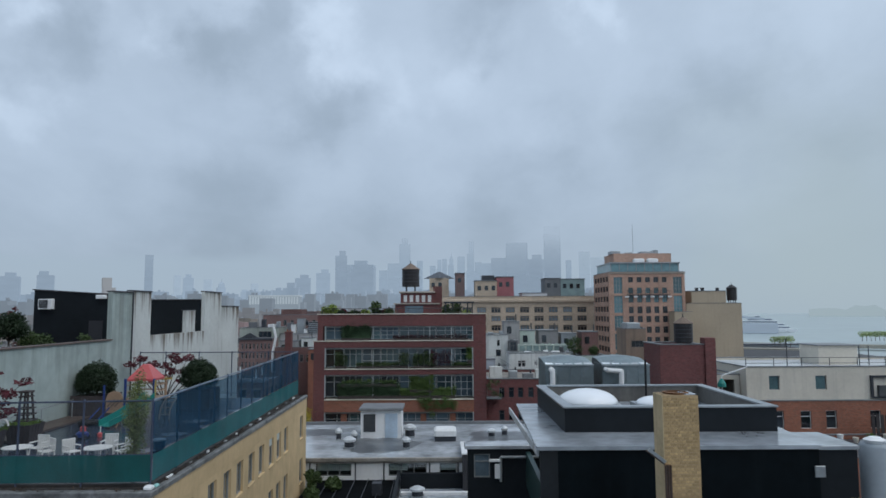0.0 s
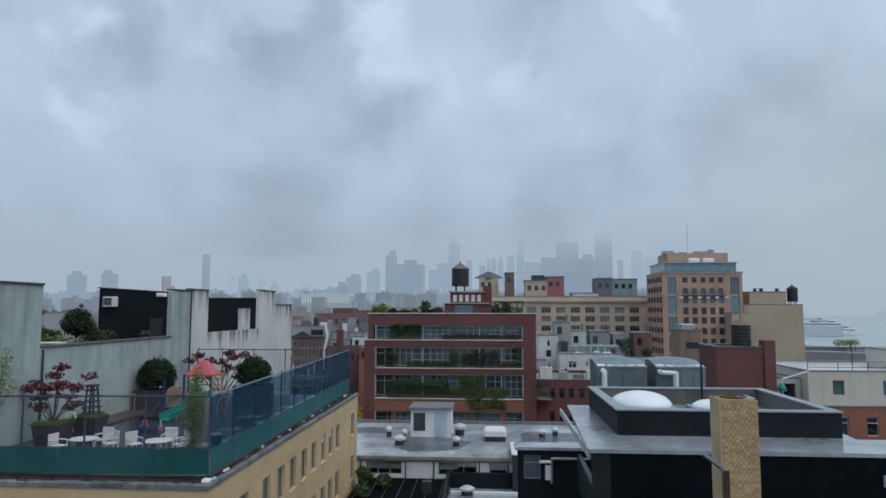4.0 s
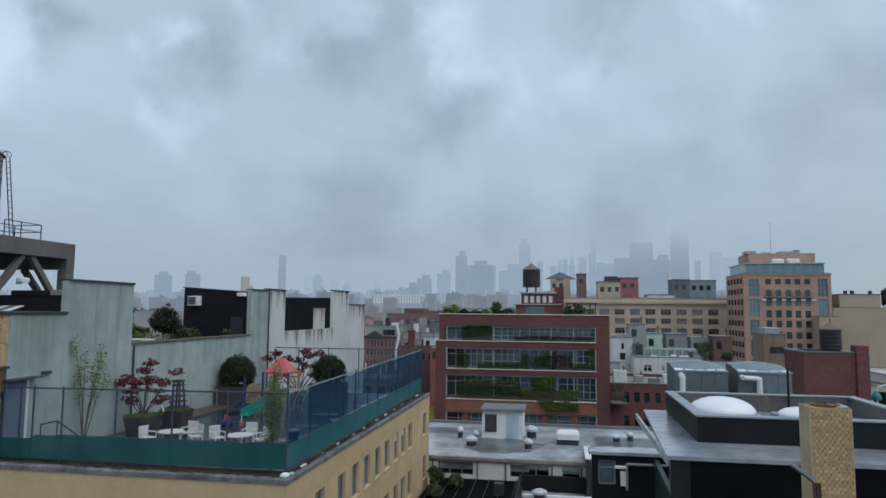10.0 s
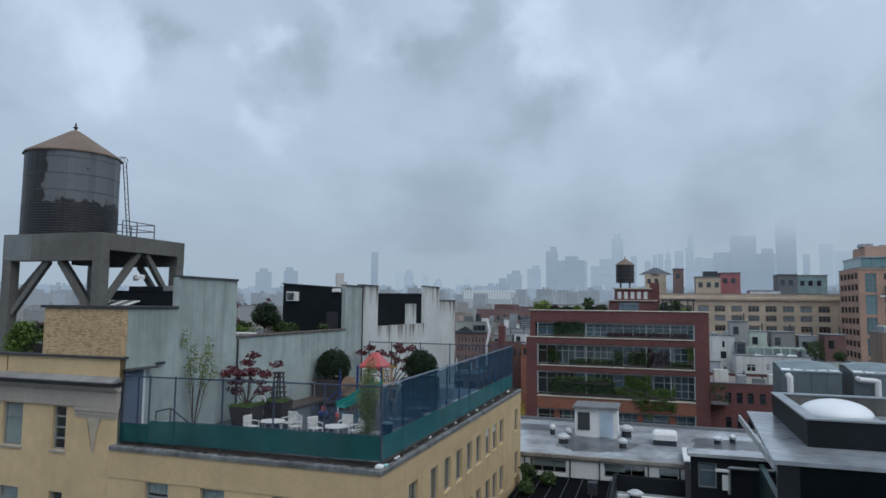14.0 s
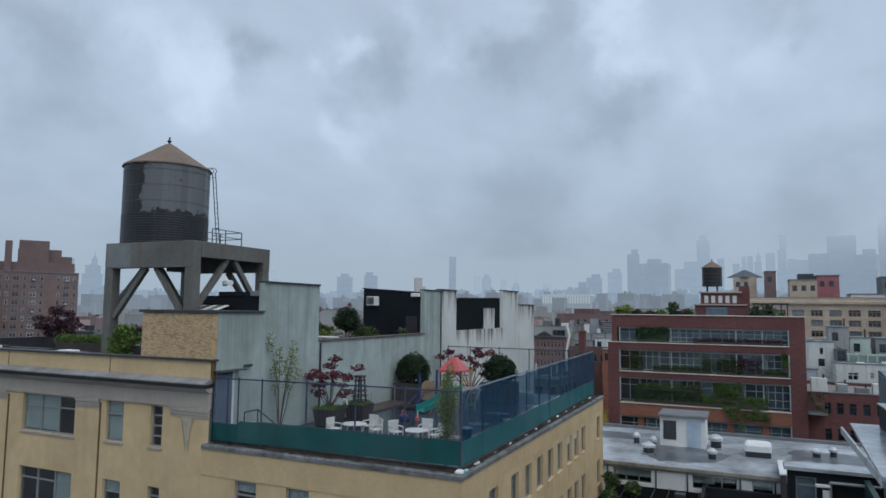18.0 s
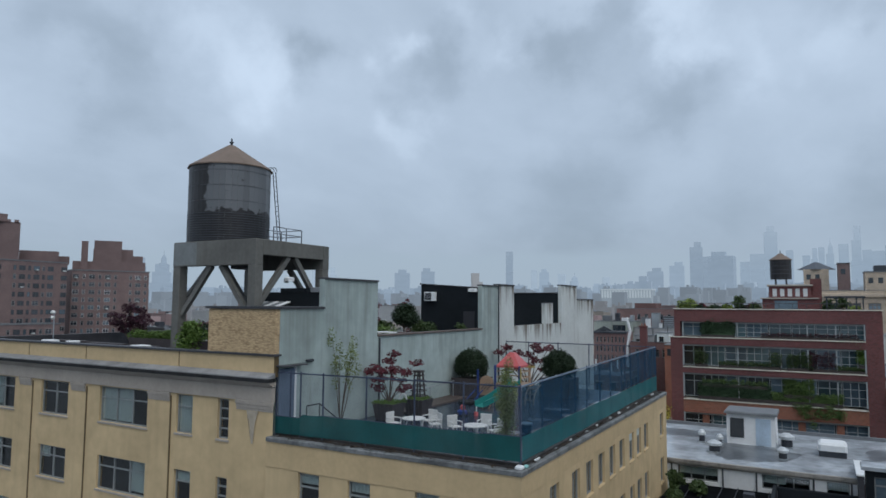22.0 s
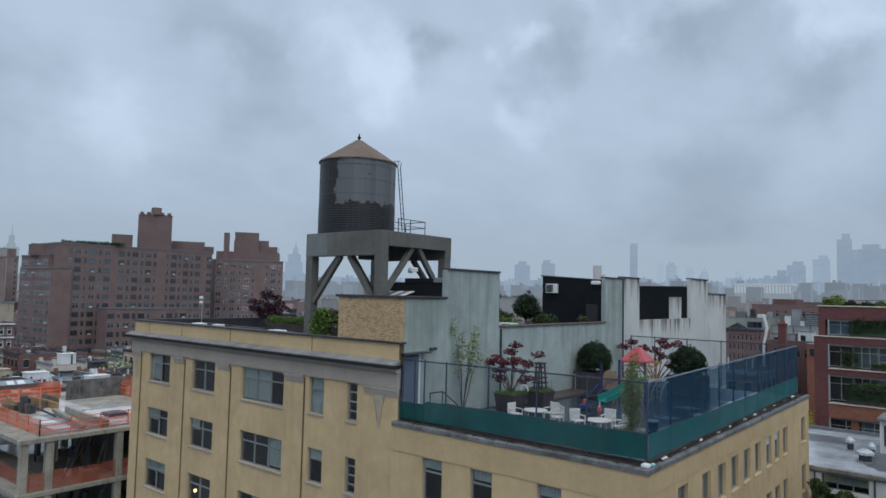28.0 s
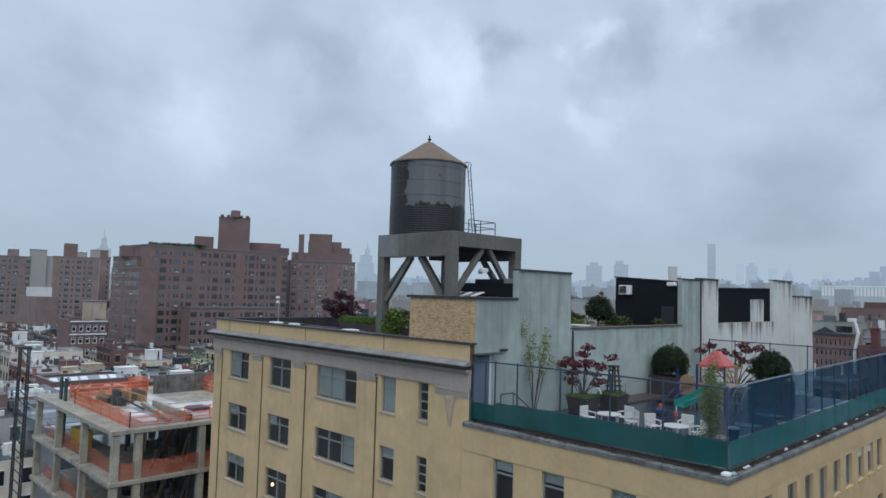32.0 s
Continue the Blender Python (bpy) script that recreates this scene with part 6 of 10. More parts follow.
for x, r, h, lf, nm in ((-14.3, 0.95, 2.4, leaf_lime, "tall pale green roof shrub"), (-13.2, 0.6, 1.5, leaf_lime, "pale green roof shrub"), (-12.3, 0.5, 1.7, leaf_red, "maroon roof shrub"), (-10.8, 0.7, 1.3, leaf_dark, "dark clipped roof shrub"), (-9.6, 0.7, 1.35, leaf_dark, "dark clipped roof shrub"), (-8.3, 0.9, 2.9, leaf_hedge, "small loose roof tree"), (-6.9, 0.7, 1.7, leaf_red, "maroon roof shrub"), (0.4, 0.8, 2.2, leaf_hedge, "loose green roof shrub")):
    bush("roof_shrub", x, RY0 + 2.2, -1.0, r * 0.85, h * 0.72, lf, nm + " in the roof garden", 520, 0.16, 0.1)
timber_dark2 = mat("dull_dark_planter", (0.06, 0.05, 0.045), 0.8, vary=0.3, scale=2, fine=10)
timber_black = mat("blackened_timber", (0.04, 0.035, 0.035), 0.7, vary=0.3, scale=2, fine=10)
pg = thing("roof_pergola", (1.5, 83, -1.0), "dark timber pergola on the roof garden", "pergola")
for x in (0.3, 1.2, 2.1, 3.0, 3.6):
    MB().box(x - 0.07, x + 0.07, 82.5, 82.64, -1.0, 0.85).ob("post", steel_dark, pg)
MB().box(0.1, 3.8, 82.4, 82.74, 0.85, 1.05).ob("beam", steel_dark, pg)
# planters with hedges on the terraces
leaf_terr = leaf_mat("terrace_hedge_leaves", (0.042, 0.078, 0.038))
leaf_wine = leaf_mat("dull_wine_leaves", (0.06, 0.022, 0.03))
leaf_mid = leaf_mat("fresh_terrace_leaves", (0.095, 0.15, 0.045))
for x0, x1, z, leaf, h, dens in ((-12.6, -5.2, -10.3, leaf_terr, 1.5, 3600), (-12.2, -5.6, -8.9, leaf_mid, 0.5, 600), (-5.2, 1.4, -10.3, leaf_mid, 0.9, 3200), (-4.0, -1.2, -9.6, leaf_mid, 1.6, 2400), (-12.2, -8.7, -3.5, leaf_terr, 1.7, 3000), (-12.9, -11.6, -6.8, leaf_hedge, 1.5, 420), (-5.2, -4.2, -6.8, leaf_hedge, 1.5, 260), (-3.6, -1.2, -6.8, leaf_hedge, 1.7, 800), (-1.6, 0.9, -6.8, leaf_wine, 1.7, 650), (0.9, 3.4, -6.8, leaf_hedge, 0.4, 450), (2.9, 3.5, -6.2, leaf_green, 2.2, 500), (-6.0, 3.0, -3.5, leaf_wine, 0.35, 700), (-10.4, -5.2, -6.8, leaf_hedge, 0.45, 700)):
    hd = thing("hedge", ((x0 + x1) / 2, RY0 + 0.9, z), "leafy hedge in a terrace planter", "hedge")
    MB().box(x0, x1, RY0 + 0.05, RY0 + 0.5, z - 0.15, z + 0.2).ob("planter", timber_dark2, hd)
    mb = MB()
    m = max(3, int((x1 - x0) / 0.5))
    for k in range(m):
        f = RNG.uniform(0.75, 1.15)
        for lev in (0.25, 0.55, 0.85):
            c = (x0 + (x1 - x0) * (k + 0.5) / m, RY0 + 0.2 + RNG.uniform(-0.12, 0.12), z + 0.2 + h * lev * f)
            mb.leaves(c, 0.42, dens // (2 * m), 0.095, RNG, squash=(1.0, 0.7, 0.3 + 0.4 * h))
    if dens > 2900:
        mb.box(x0 + 0.1, x1 - 0.1, RY0 + 0.15, RY0 + 0.4, z + 0.1, z + 0.2 + h * 0.65)
    mb.ob("foliage", leaf, hd)
for x in (-11.9, -9.0, -2.4, 1.1):
    MB().box(x - 0.35, x + 0.35, RY0 + 0.35, RY0 + 0.95, STREET, -12.0).ob("brick_pier", red_brick_l, rb)
bf = thing("fire_balcony", (6.0, RY0 + 0.4, -10.4), "dull iron balcony with trailing plants", "balcony")
dull_iron = mat("dull_iron", (0.13, 0.13, 0.125), 0.6, vary=0.3, scale=2, fine=9)
MB().bevel_box(5.14, 6.9, RY0 - 0.5, RY0 + 0.9, -10.5, -10.3, 0.03).ob("slab", lead_edge, bf)
for k in range(7):
    MB().tube((5.2 + 0.28 * k, RY0 - 0.45, -10.3), (5.2 + 0.28 * k, RY0 - 0.45, -9.3), 0.022, n=4).ob("baluster", dull_iron, bf)
MB().tube((5.15, RY0 - 0.45, -9.3), (6.9, RY0 - 0.45, -9.3), 0.03, n=5).ob("rail", dull_iron, bf)
mb = MB()
for k in range(8):
    mb.leaves((5.3 + 0.2 * k, RY0 - 0.3, RNG.uniform(-10.2, -8.4)), 0.35, 60, 0.1, RNG)
mb.ob("foliage", leaf_hedge, bf)
mb = MB()
for k in range(30):
    vx = RNG.uniform(-2.9, 1.4)
    mb.leaves((vx, RY0 - 0.2, RNG.uniform(-11.7 if vx < -1.6 or vx > -0.9 else -12.6, -10.4)), 0.45, 60, 0.095, RNG, squash=(1, 0.3, 0.9))
single(mb, "hanging_vine", leaf_mid, "green vine hanging over a brick parapet", "vine")

for k in range(14):
    MB().tube((-14.6 + 1.3 * k, RY0 + 0.5, -1.0), (-14.6 + 1.3 * k, RY0 + 0.5, 0.25), 0.03, n=5).ob("roof_rail_post", steel_dark, rb)
MB().tube((-14.6, RY0 + 0.5, 0.25), (2.3, RY0 + 0.5, 0.25), 0.03, n=5).ob("roof_rail", steel_dark, rb)
for x, w, h in ((-12.5, 2.2, 0.9), (-9.5, 3.0, 0.7), (-7.3, 1.2, 1.1)):
    rf = thing("roof_bench", (x, RY0 + 3, -1.0), "dark timber roof bench and planter", "bench")
    MB().bevel_box(x - w / 2, x + w / 2, RY0 + 2.6, RY0 + 3.4, -1.0, -1.0 + h, 0.04).ob("box", timber_black, rf)
bs_ = thing("back_yard_roof", (-17, 79, STREET), "low back yard building with planted roof", "building")
MB().box(-20, -15.6, 76.5, 84, STREET, -14).ob("wall", red_brick_l, bs_)
bush("yellow_shrub", -16.4, 78.5, -14, 1.6, 2.6, leaf_yel, "yellow flowering shrub behind the low roof", 900, 0.16, 0.4)
bush("corner_shrub", -17.0, 80.5, -14, 1.3, 2.2, leaf_dark, "dark shrub beside the red building", 500, 0.16, 0.4)

grey_render0 = mat("slate_render", (0.16, 0.17, 0.18), 0.8, vary=0.2, scale=0.3, fine=3, streak=0.3)
dull_dark = mat("dull_dark_metal", (0.07, 0.075, 0.08), 0.5, vary=0.3, scale=1, fine=6)
# ---- orange brick tower, long tan block, blank tan block, cream block ----
OY = 150.0
orows = [(-16.75, 1.4), (-14.45, 1.4), (-12.15, 1.4), (-9.85, 1.4), (-7.55, 1.4), (-5.25, 1.4), (-2.9, 1.4), (-0.9, 1.5), (1.5, 1.6), (3.5, 1.3), (6.0, 1.15)]
brows = [(-17.3, 3.4), (-13.1, 3.5), (-8.9, 3.5), (-4.7, 3.3), (-0.8, 3.8), (3.5, 3.7)]
srows = [(6.2 - 2.25 * k, 1.2) for k in range(10)]
ocols = [41.97, 43.89, 45.81, 47.65, 49.52]
bcols = [39.15, 52.47]
oh = [(c - 0.55, c + 0.55, z, z + h) for c in ocols for z, h in orows] + [(c - 0.97, c + 0.97, z, z + h) for c in bcols for z, h in brows]
scol = [152.0 + 2.75 * k for k in range(5)]
ot = block("brick_tower", 37.1, 54.1, OY, OY + 15, 8.3, orange_brick, "orange brick apartment tower with teal windows and set back top", "apartment tower", oh, (), [(y - 1.05, y + 1.05, z, z + h) for y in scol for z, h in srows])
for c in ocols:
    for z, h in orows:
        window(ot, c, OY + 0.15, z, 1.1, h, 2, 2, 0, win_dark, pane_teal if 1 < z < 5 else pane_dark, 0.07)
for c in bcols:
    for z, h in brows:
        window(ot, c, OY + 0.15, z, 1.94, h, 3, 4, 0, win_frame, pane_teal, 0.07)
for y in scol:
    for z, h in srows:
        window(ot, 37.1 + 0.15, y, z, 2.1, h, 4, 2, -90, win_dark, pane_dark, 0.07)
MB().box(36.95, 54.25, OY - 0.15, OY - 0.005, 7.95, 8.2).ob("stone_band", stone_grey, ot)
MB().box(41.0, 50.5, OY - 0.5, OY - 0.006, 3.12, 3.26).ob("balcony_slab", steel_dark, ot)
for k in range(20):
    MB().box(41.05 + 0.49 * k, 41.1 + 0.49 * k, OY - 0.48, OY - 0.43, 3.26, 4.1).ob("balcony_bar", steel_dark, ot)
MB().box(41.0, 50.5, OY - 0.5, OY - 0.42, 4.1, 4.16).ob("balcony_rail", steel_dark, ot)
for c in (41.0, 42.93, 44.85, 46.7, 48.56, 50.5):
    MB().box(c - 0.4, c + 0.4, OY - 0.45, OY - 0.02, 2.6, 2.95).ob("stone_bracket", white_paint, ot)
MB().box(37.8, 53.2, OY + 0.9, OY + 14, 8.25, 10.3).ob("glass_storey", pane_teal, ot)
for k in range(9):
    MB().box(37.8 + 1.9 * k, 37.95 + 1.9 * k, OY + 0.82, OY + 0.9, 8.5, 10.3).ob("mullion", win_frame, ot)
MB().box(37.6, 53.4, OY + 0.6, OY + 14.2, 10.3, 10.55).ob("glass_storey_roof", steel_grey, ot)
MB().box(39.4, 52.6, OY + 4, OY + 13, 10.56, 12.8).ob("plant_room", orange_brick, ot)
for x, w, h in ((39, 2.2, 0.7), (42.5, 1.5, 0.4), (46, 3.0, 0.6), (49, 1.0, 0.9)):
    MB().bevel_box(x, x + w, OY + 5, OY + 8, 12.8, 12.8 + h, 0.1).ob("roof_plant", steel_grey, ot)
for x in (43.5, 46.6):
    MB().bevel_box(x, x + 2.4, OY + 2.0, OY + 3.6, 10.56, 11.5, 0.2).ob("roof_unit", white_paint, ot)
MB().tube((45, OY + 8, 12.8), (45, OY + 8, 20), 0.03).ob("mast", steel_dark, ot)
LYF = 170.0
brown_frame = mat("brown_window_frame", (0.20, 0.155, 0.12), 0.6, vary=0.2, scale=2, fine=12)
lrows = [(-9.95, 1.35), (-7.55, 1.35), (-5.2, 1.35), (-2.85, 1.35), (-0.7, 1.4)]
lcols = [2.5 + 3.62 * k for k in range(10)]
lh = [(c - 1.17, c + 1.17, z, z + h) for c in lcols for z, h in lrows]
lt = block("long_tan_block", -6.0, 38.2, LYF, LYF + 18, 3.4, tan_brick, "long tan brick loft block with a flat cornice", "building", lh)
for c in lcols:
    for z, h in lrows:
        window(lt, c, LYF + 0.15, z, 2.34, h, 3, 2, 0, brown_frame, RNG.choice((pane_dark, pane_sky, pane_blue)), 0.13)
MB().bevel_box(-6.4, 38.5, LYF - 0.5, LYF - 0.005, 2.0, 2.7, 0.1).ob("cornice", tan_brick, lt)
for x0, x1, y0, z, mm, nm in ((8.3, 13.8, 172, 7.4, tan_brick, "tan brick roof house"), (13.85, 18.25, 173, 8.4, mat("dusty_pink_render", (0.36, 0.14, 0.15), 0.85), "dusty pink roof house"), (20.7, 27.3, 176, 4.3, white_paint, "white rendered roof house"), (27.35, 31.55, 180, 8.3, grey_render0, "grey rendered roof house with dark window"), (31.6, 38, 180, 8.1, mat("pale_green_glass_wall", (0.22, 0.30, 0.30), 0.3), "pale green glazed roof house"), (3.34, 5.77, 178, 9.7, brown_brick, "brown brick chimney house"), (-3.6, 1.6, 180, 8.6, tan_brick, "tan brick house with hipped roof")):
    r = thing("roof_house", ((x0 + x1) / 2, y0 + 3, 2.6), nm, "roof house")
    MB().box(x0, x1, y0, y0 + 7, 2.6, z).ob("wall", mm, r)
    if nm.endswith("hipped roof"):
        MB().lathe((x0 + x1) / 2, y0 + 3, [(4.2, z), (0.4, z + 1.8)], 4).ob("roof", roof_dark, r)
    else:
        MB().box(x0 - 0.15, x1 + 0.15, y0 - 0.15, y0 + 7.1, z, z + 0.2).ob("roof", lead_edge, r)
    for k in range(int((x1 - x0) / 1.8)):
        MB().box(x0 + 0.6 + 1.8 * k, x0 + 1.5 + 1.8 * k, y0 - 0.04, y0 - 0.003, z - 2.4, z - 1.2).ob("window", pane_dark, r)
cap = thing("roof_plant_box", (11.7, 175, 7.6), "dark metal plant cap on a tan roof house", "roof plant")
MB().bevel_box(10.1, 13.4, 174, 177, 7.6, 8.95, 0.08).ob("case", roof_dark, cap)
tan_wall = mat("plain_tan_wall", (0.44, 0.365, 0.27), 0.9, vary=0.1, scale=0.15, fine=2, streak=0.2, streak_col=(0.28, 0.23, 0.17))
tb = block("blank_tan_block", 54.6, 67.0, 151, 170, 1.25, tan_wall, "blank tan side wall of an apartment block", "building", parapet=0.3)
MB().box(55.9, 63.65, 151.1, 169, 1.35, 3.95).ob("upper_wall", tan_wall, tb)
MB().box(55.8, 63.75, 151.0, 169.1, 3.95, 4.1).ob("upper_coping", lead_edge, tb)
tank_small(65.75, 153, 1.2, 1.1, 2.8, "dark wooden tank at a roof corner", 0.7, roof=wood_dark)
for x in (57.6, 58.9, 62.3):
    MB().bevel_box(x - 0.25, x + 0.25, 152, 153, 4.1, 4.8, 0.1).ob("roof_vent", steel_dark, tb)
MB().tube((57, 152, 4.75), (59.2, 152, 4.75), 0.05, n=5).ob("pipe", steel_dark, tb)
tw = block("tan_wing", 50.2, 54.05, 146, 149.6, -0.6, tan_wall, "low tan rendered wing beside a brick tower", "building", parapet=0.3)
br = block("brick_bulkhead", 19.85, 23.9, 62, 67, -3.27, red_brick, "dark red brick roof bulkhead", "roof bulkhead", parapet=0.2)
MB().bevel_box(23.92, 24.9, 61.8, 63, STREET, -2.64, 0.03).ob("chimney", red_brick, br)
tank_small(22.76, 64, -3.48, 0.86, 1.75, "small dark wooden tank with tan cone roof", 0.35)
cb = block("cream_block", 31.2, 60, 70, 84, -6.02, cream, "cream rendered roof storey over orange brick", "building", [(33.53, 34.63, -8.33, -6.9), (38.32, 39.46, -8.33, -6.9)], parapet=0.25, z0=-9.4, roof_mat=mat("pale_wet_roof", (0.52, 0.54, 0.55), 0.25, vary=0.2, scale=0.3, fine=2, bump=0.05, spec=0.5))
for c in (34.08, 38.89):
    window(cb, c, 70.15, -8.33, 1.1, 1.43, 1, 1, 0, win_frame, pane_teal, 0.06)
cbb = block("orange_brick_block", 27.5, 60, 69.6, 85, -9.42, red_brick_l, "orange brick block with small windows", "building", [(x, x + 1.1, -12.2, -10.4) for x in (30, 33.6, 36.4, 39.0, 43.5)], parapet=0.1)
for x in (30, 33.6, 36.4, 39.0, 43.5):
    window(cbb, x + 0.55, 69.75, -12.2, 1.1, 1.8, 1, 2, 0, win_white, pane_dark, 0.07)
MB().box(42.1, 46.5, 76, 80, -6.6, -4.2).ob("roof_room", cream, cb)
for k in range(9):
    MB().tube((31.4 + 2.9 * k, 70.4, -6.02), (31.4 + 2.9 * k, 70.4, -5.1), 0.04).ob("rail_post", steel_dark, cb)
MB().tube((31.4, 70.4, -5.1), (54.6, 70.4, -5.1), 0.03).ob("rail", steel_dark, cb)
MB().tube((31.4, 70.4, -5.65), (54.6, 70.4, -5.65), 0.025).ob("rail", steel_dark, cb)
MB().bevel_box(41.9, 46.7, 75.8, 80.2, -4.2, -4.08, 0.03).ob("roof_room_coping", lead_edge, cb)
for x, h in ((36.5, 3.4), (44.2, 2.6), (45.2, 2.6)):
    MB().tube((x, 72, -6.6), (x, 72, -6.6 + h), 0.05, n=5).ob("pole", steel_dark, cb)
block("recessed_annex", 28.4, 31.15, 71.5, 80, -6.9, cream, "low cream annex in the corner of a roof storey", "building", [(29.0, 30.6, -9.2, -7.4)], parapet=0.2, z0=-9.4)
MB().box(43.9, 44.1, 69.7, 69.99, -9.2, -6.9).box(44.1, 47.9, 69.7, 69.99, -7.1, -6.9).box(44.1, 47.9, 69.7, 69.99, -9.2, -9.05).ob("balcony_frame", steel_dark, cb)
for x in (44.6, 46.4):
    MB().bevel_box(x, x + 1.1, 69.6, 69.98, -9.0, -7.9, 0.04).ob("balcony_box", dull_dark, cb)
mb_ = block("tan_house", 25.68, 28.5, 95, 100, -2.75, mat("sooty_tan_brick", (0.26, 0.195, 0.15), 0.9, vary=0.2, scale=0.3, fine=4, bump=0.2, streak=0.3), "brown brick house with roof plant", "building", [(26.45, 28.25, -5.3, -4.4)], parapet=0.3)
window(mb_, 27.35, 95.15, -5.3, 1.8, 0.9, 3, 1, 0, win_dark, pane_dark, 0.08)
ru = thing("roof_plant_box", (27.2, 97, -3.05), "pale grey roof plant box", "roof plant")
MB().bevel_box(26.0, 27.9, 95.6, 98.4, -3.05, -1.9, 0.08).ob("case", steel_grey, ru)
pale_dirty = mat("dirty_white_render", (0.66, 0.69, 0.67), 0.8, vary=0.18, scale=0.4, fine=3, streak=0.4, streak_col=(0.25, 0.26, 0.25))
wh = block("white_house", 6.92, 10.36, 108, 116, -4.0, pale_dirty, "narrow dirty white house", "building", [(8.62, 9.02, -5.7, -4.8), (8.4, 9.2, -7.35, -6.3)], parapet=0.5)
for c, z, w, h in ((8.82, -5.7, 0.4, 0.9), (8.8, -7.35, 0.8, 1.05)):
    window(wh, c, 108.15, z, w, h, 1, 2, 0, win_dark, pane_dark, 0.08)
dm = block("slate_house", 10.4, 11.8, 107, 111, -4.9, grey_render0, "slate grey house with a dark window", "building", [(10.6, 11.6, -6.7, -5.1)], parapet=0.3)
window(dm, 11.1, 107.12, -6.7, 1.0, 1.6, 2, 2, 0, win_dark, pane_dark, 0.08)
w2 = block("pale_flat_house", 9.9, 19.2, 102, 106.5, -6.5, pale_dirty, "pale rendered house with white windows", "building", [(11.2, 12.4, -8.6, -7.6), (13.7, 14.15, -8.4, -7.55)], parapet=0.3)
for c, z, w, h in ((11.8, -8.6, 1.2, 1.0), (13.925, -8.4, 0.45, 0.85)):
    window(w2, c, 102.15, z, w, h, 2, 2, 0, win_white, pane_dark, 0.1)
for x, y, w, h in ((7.3, 110, 0.9, 0.9), (9.2, 111, 0.6, 1.1), (12.4, 103, 0.9, 0.5), (15.4, 104, 0.7, 0.6), (16.6, 103.4, 1.2, 0.5), (17.9, 104, 0.6, 1.1)):
    rq = thing("roof_box", (x, y, -4.5 if x < 10.3 else -6.8), "small grey roof ventilation box", "roof vent")
    zb = -4.5 if x < 10.3 else -6.8
    MB().bevel_box(x, x + w, y, y + 0.8, zb, zb + h, 0.06).ob("case", (steel_grey, white_paint, dull_dark)[int(x * 3) % 3], rq)
rd = block("low_red_house", 5.2, 15.5, 82, 94.9, -8.32, red_brick, "low dark red brick house", "building", [(x, x + 0.64, z, z + 1.2) for x in (6.7, 7.87, 8.98, 10.22, 11.4) for z in (-10.5, -13.2)], parapet=0.3, roof_mat=mat("dull_beige_roof", (0.25, 0.235, 0.21), 0.7, vary=0.4, scale=0.6, fine=4, bump=0.15))
for x, y, w, h, mm in ((6.6, 86, 1.6, 1.5, pale_dirty), (8.9, 87, 1.1, 0.9, steel_grey), (10.6, 85.5, 1.3, 0.7, lead_edge), (12.6, 86.5, 1.8, 1.1, pale_dirty)):
    rx_ = thing("roof_box", (x, y, -8.62), "small weathered plant box on a low roof", "roof plant")
    MB().bevel_box(x - w / 2, x + w / 2, y - 0.5, y + 0.5, -8.62, -8.62 + h, 0.05).ob("case", mm, rx_)
    MB().tube((x + w * 0.3, y, -8.62 + h), (x + w * 0.3, y, -8.2 + h), 0.1, n=8).ob("pipe", steel_dark, rx_)
for x in (6.7, 7.87, 8.98, 10.22, 11.4):
    for z in (-10.5, -13.2):
        window(rd, x + 0.32, 82.15, z, 0.64, 1.2, 1, 2, 0, win_dark, pane_dark, 0.08)


# ---- far apartment blocks ----
def polar(az, dist):
    return -dist * math.sin(radians(az)), dist * math.cos(radians(az))


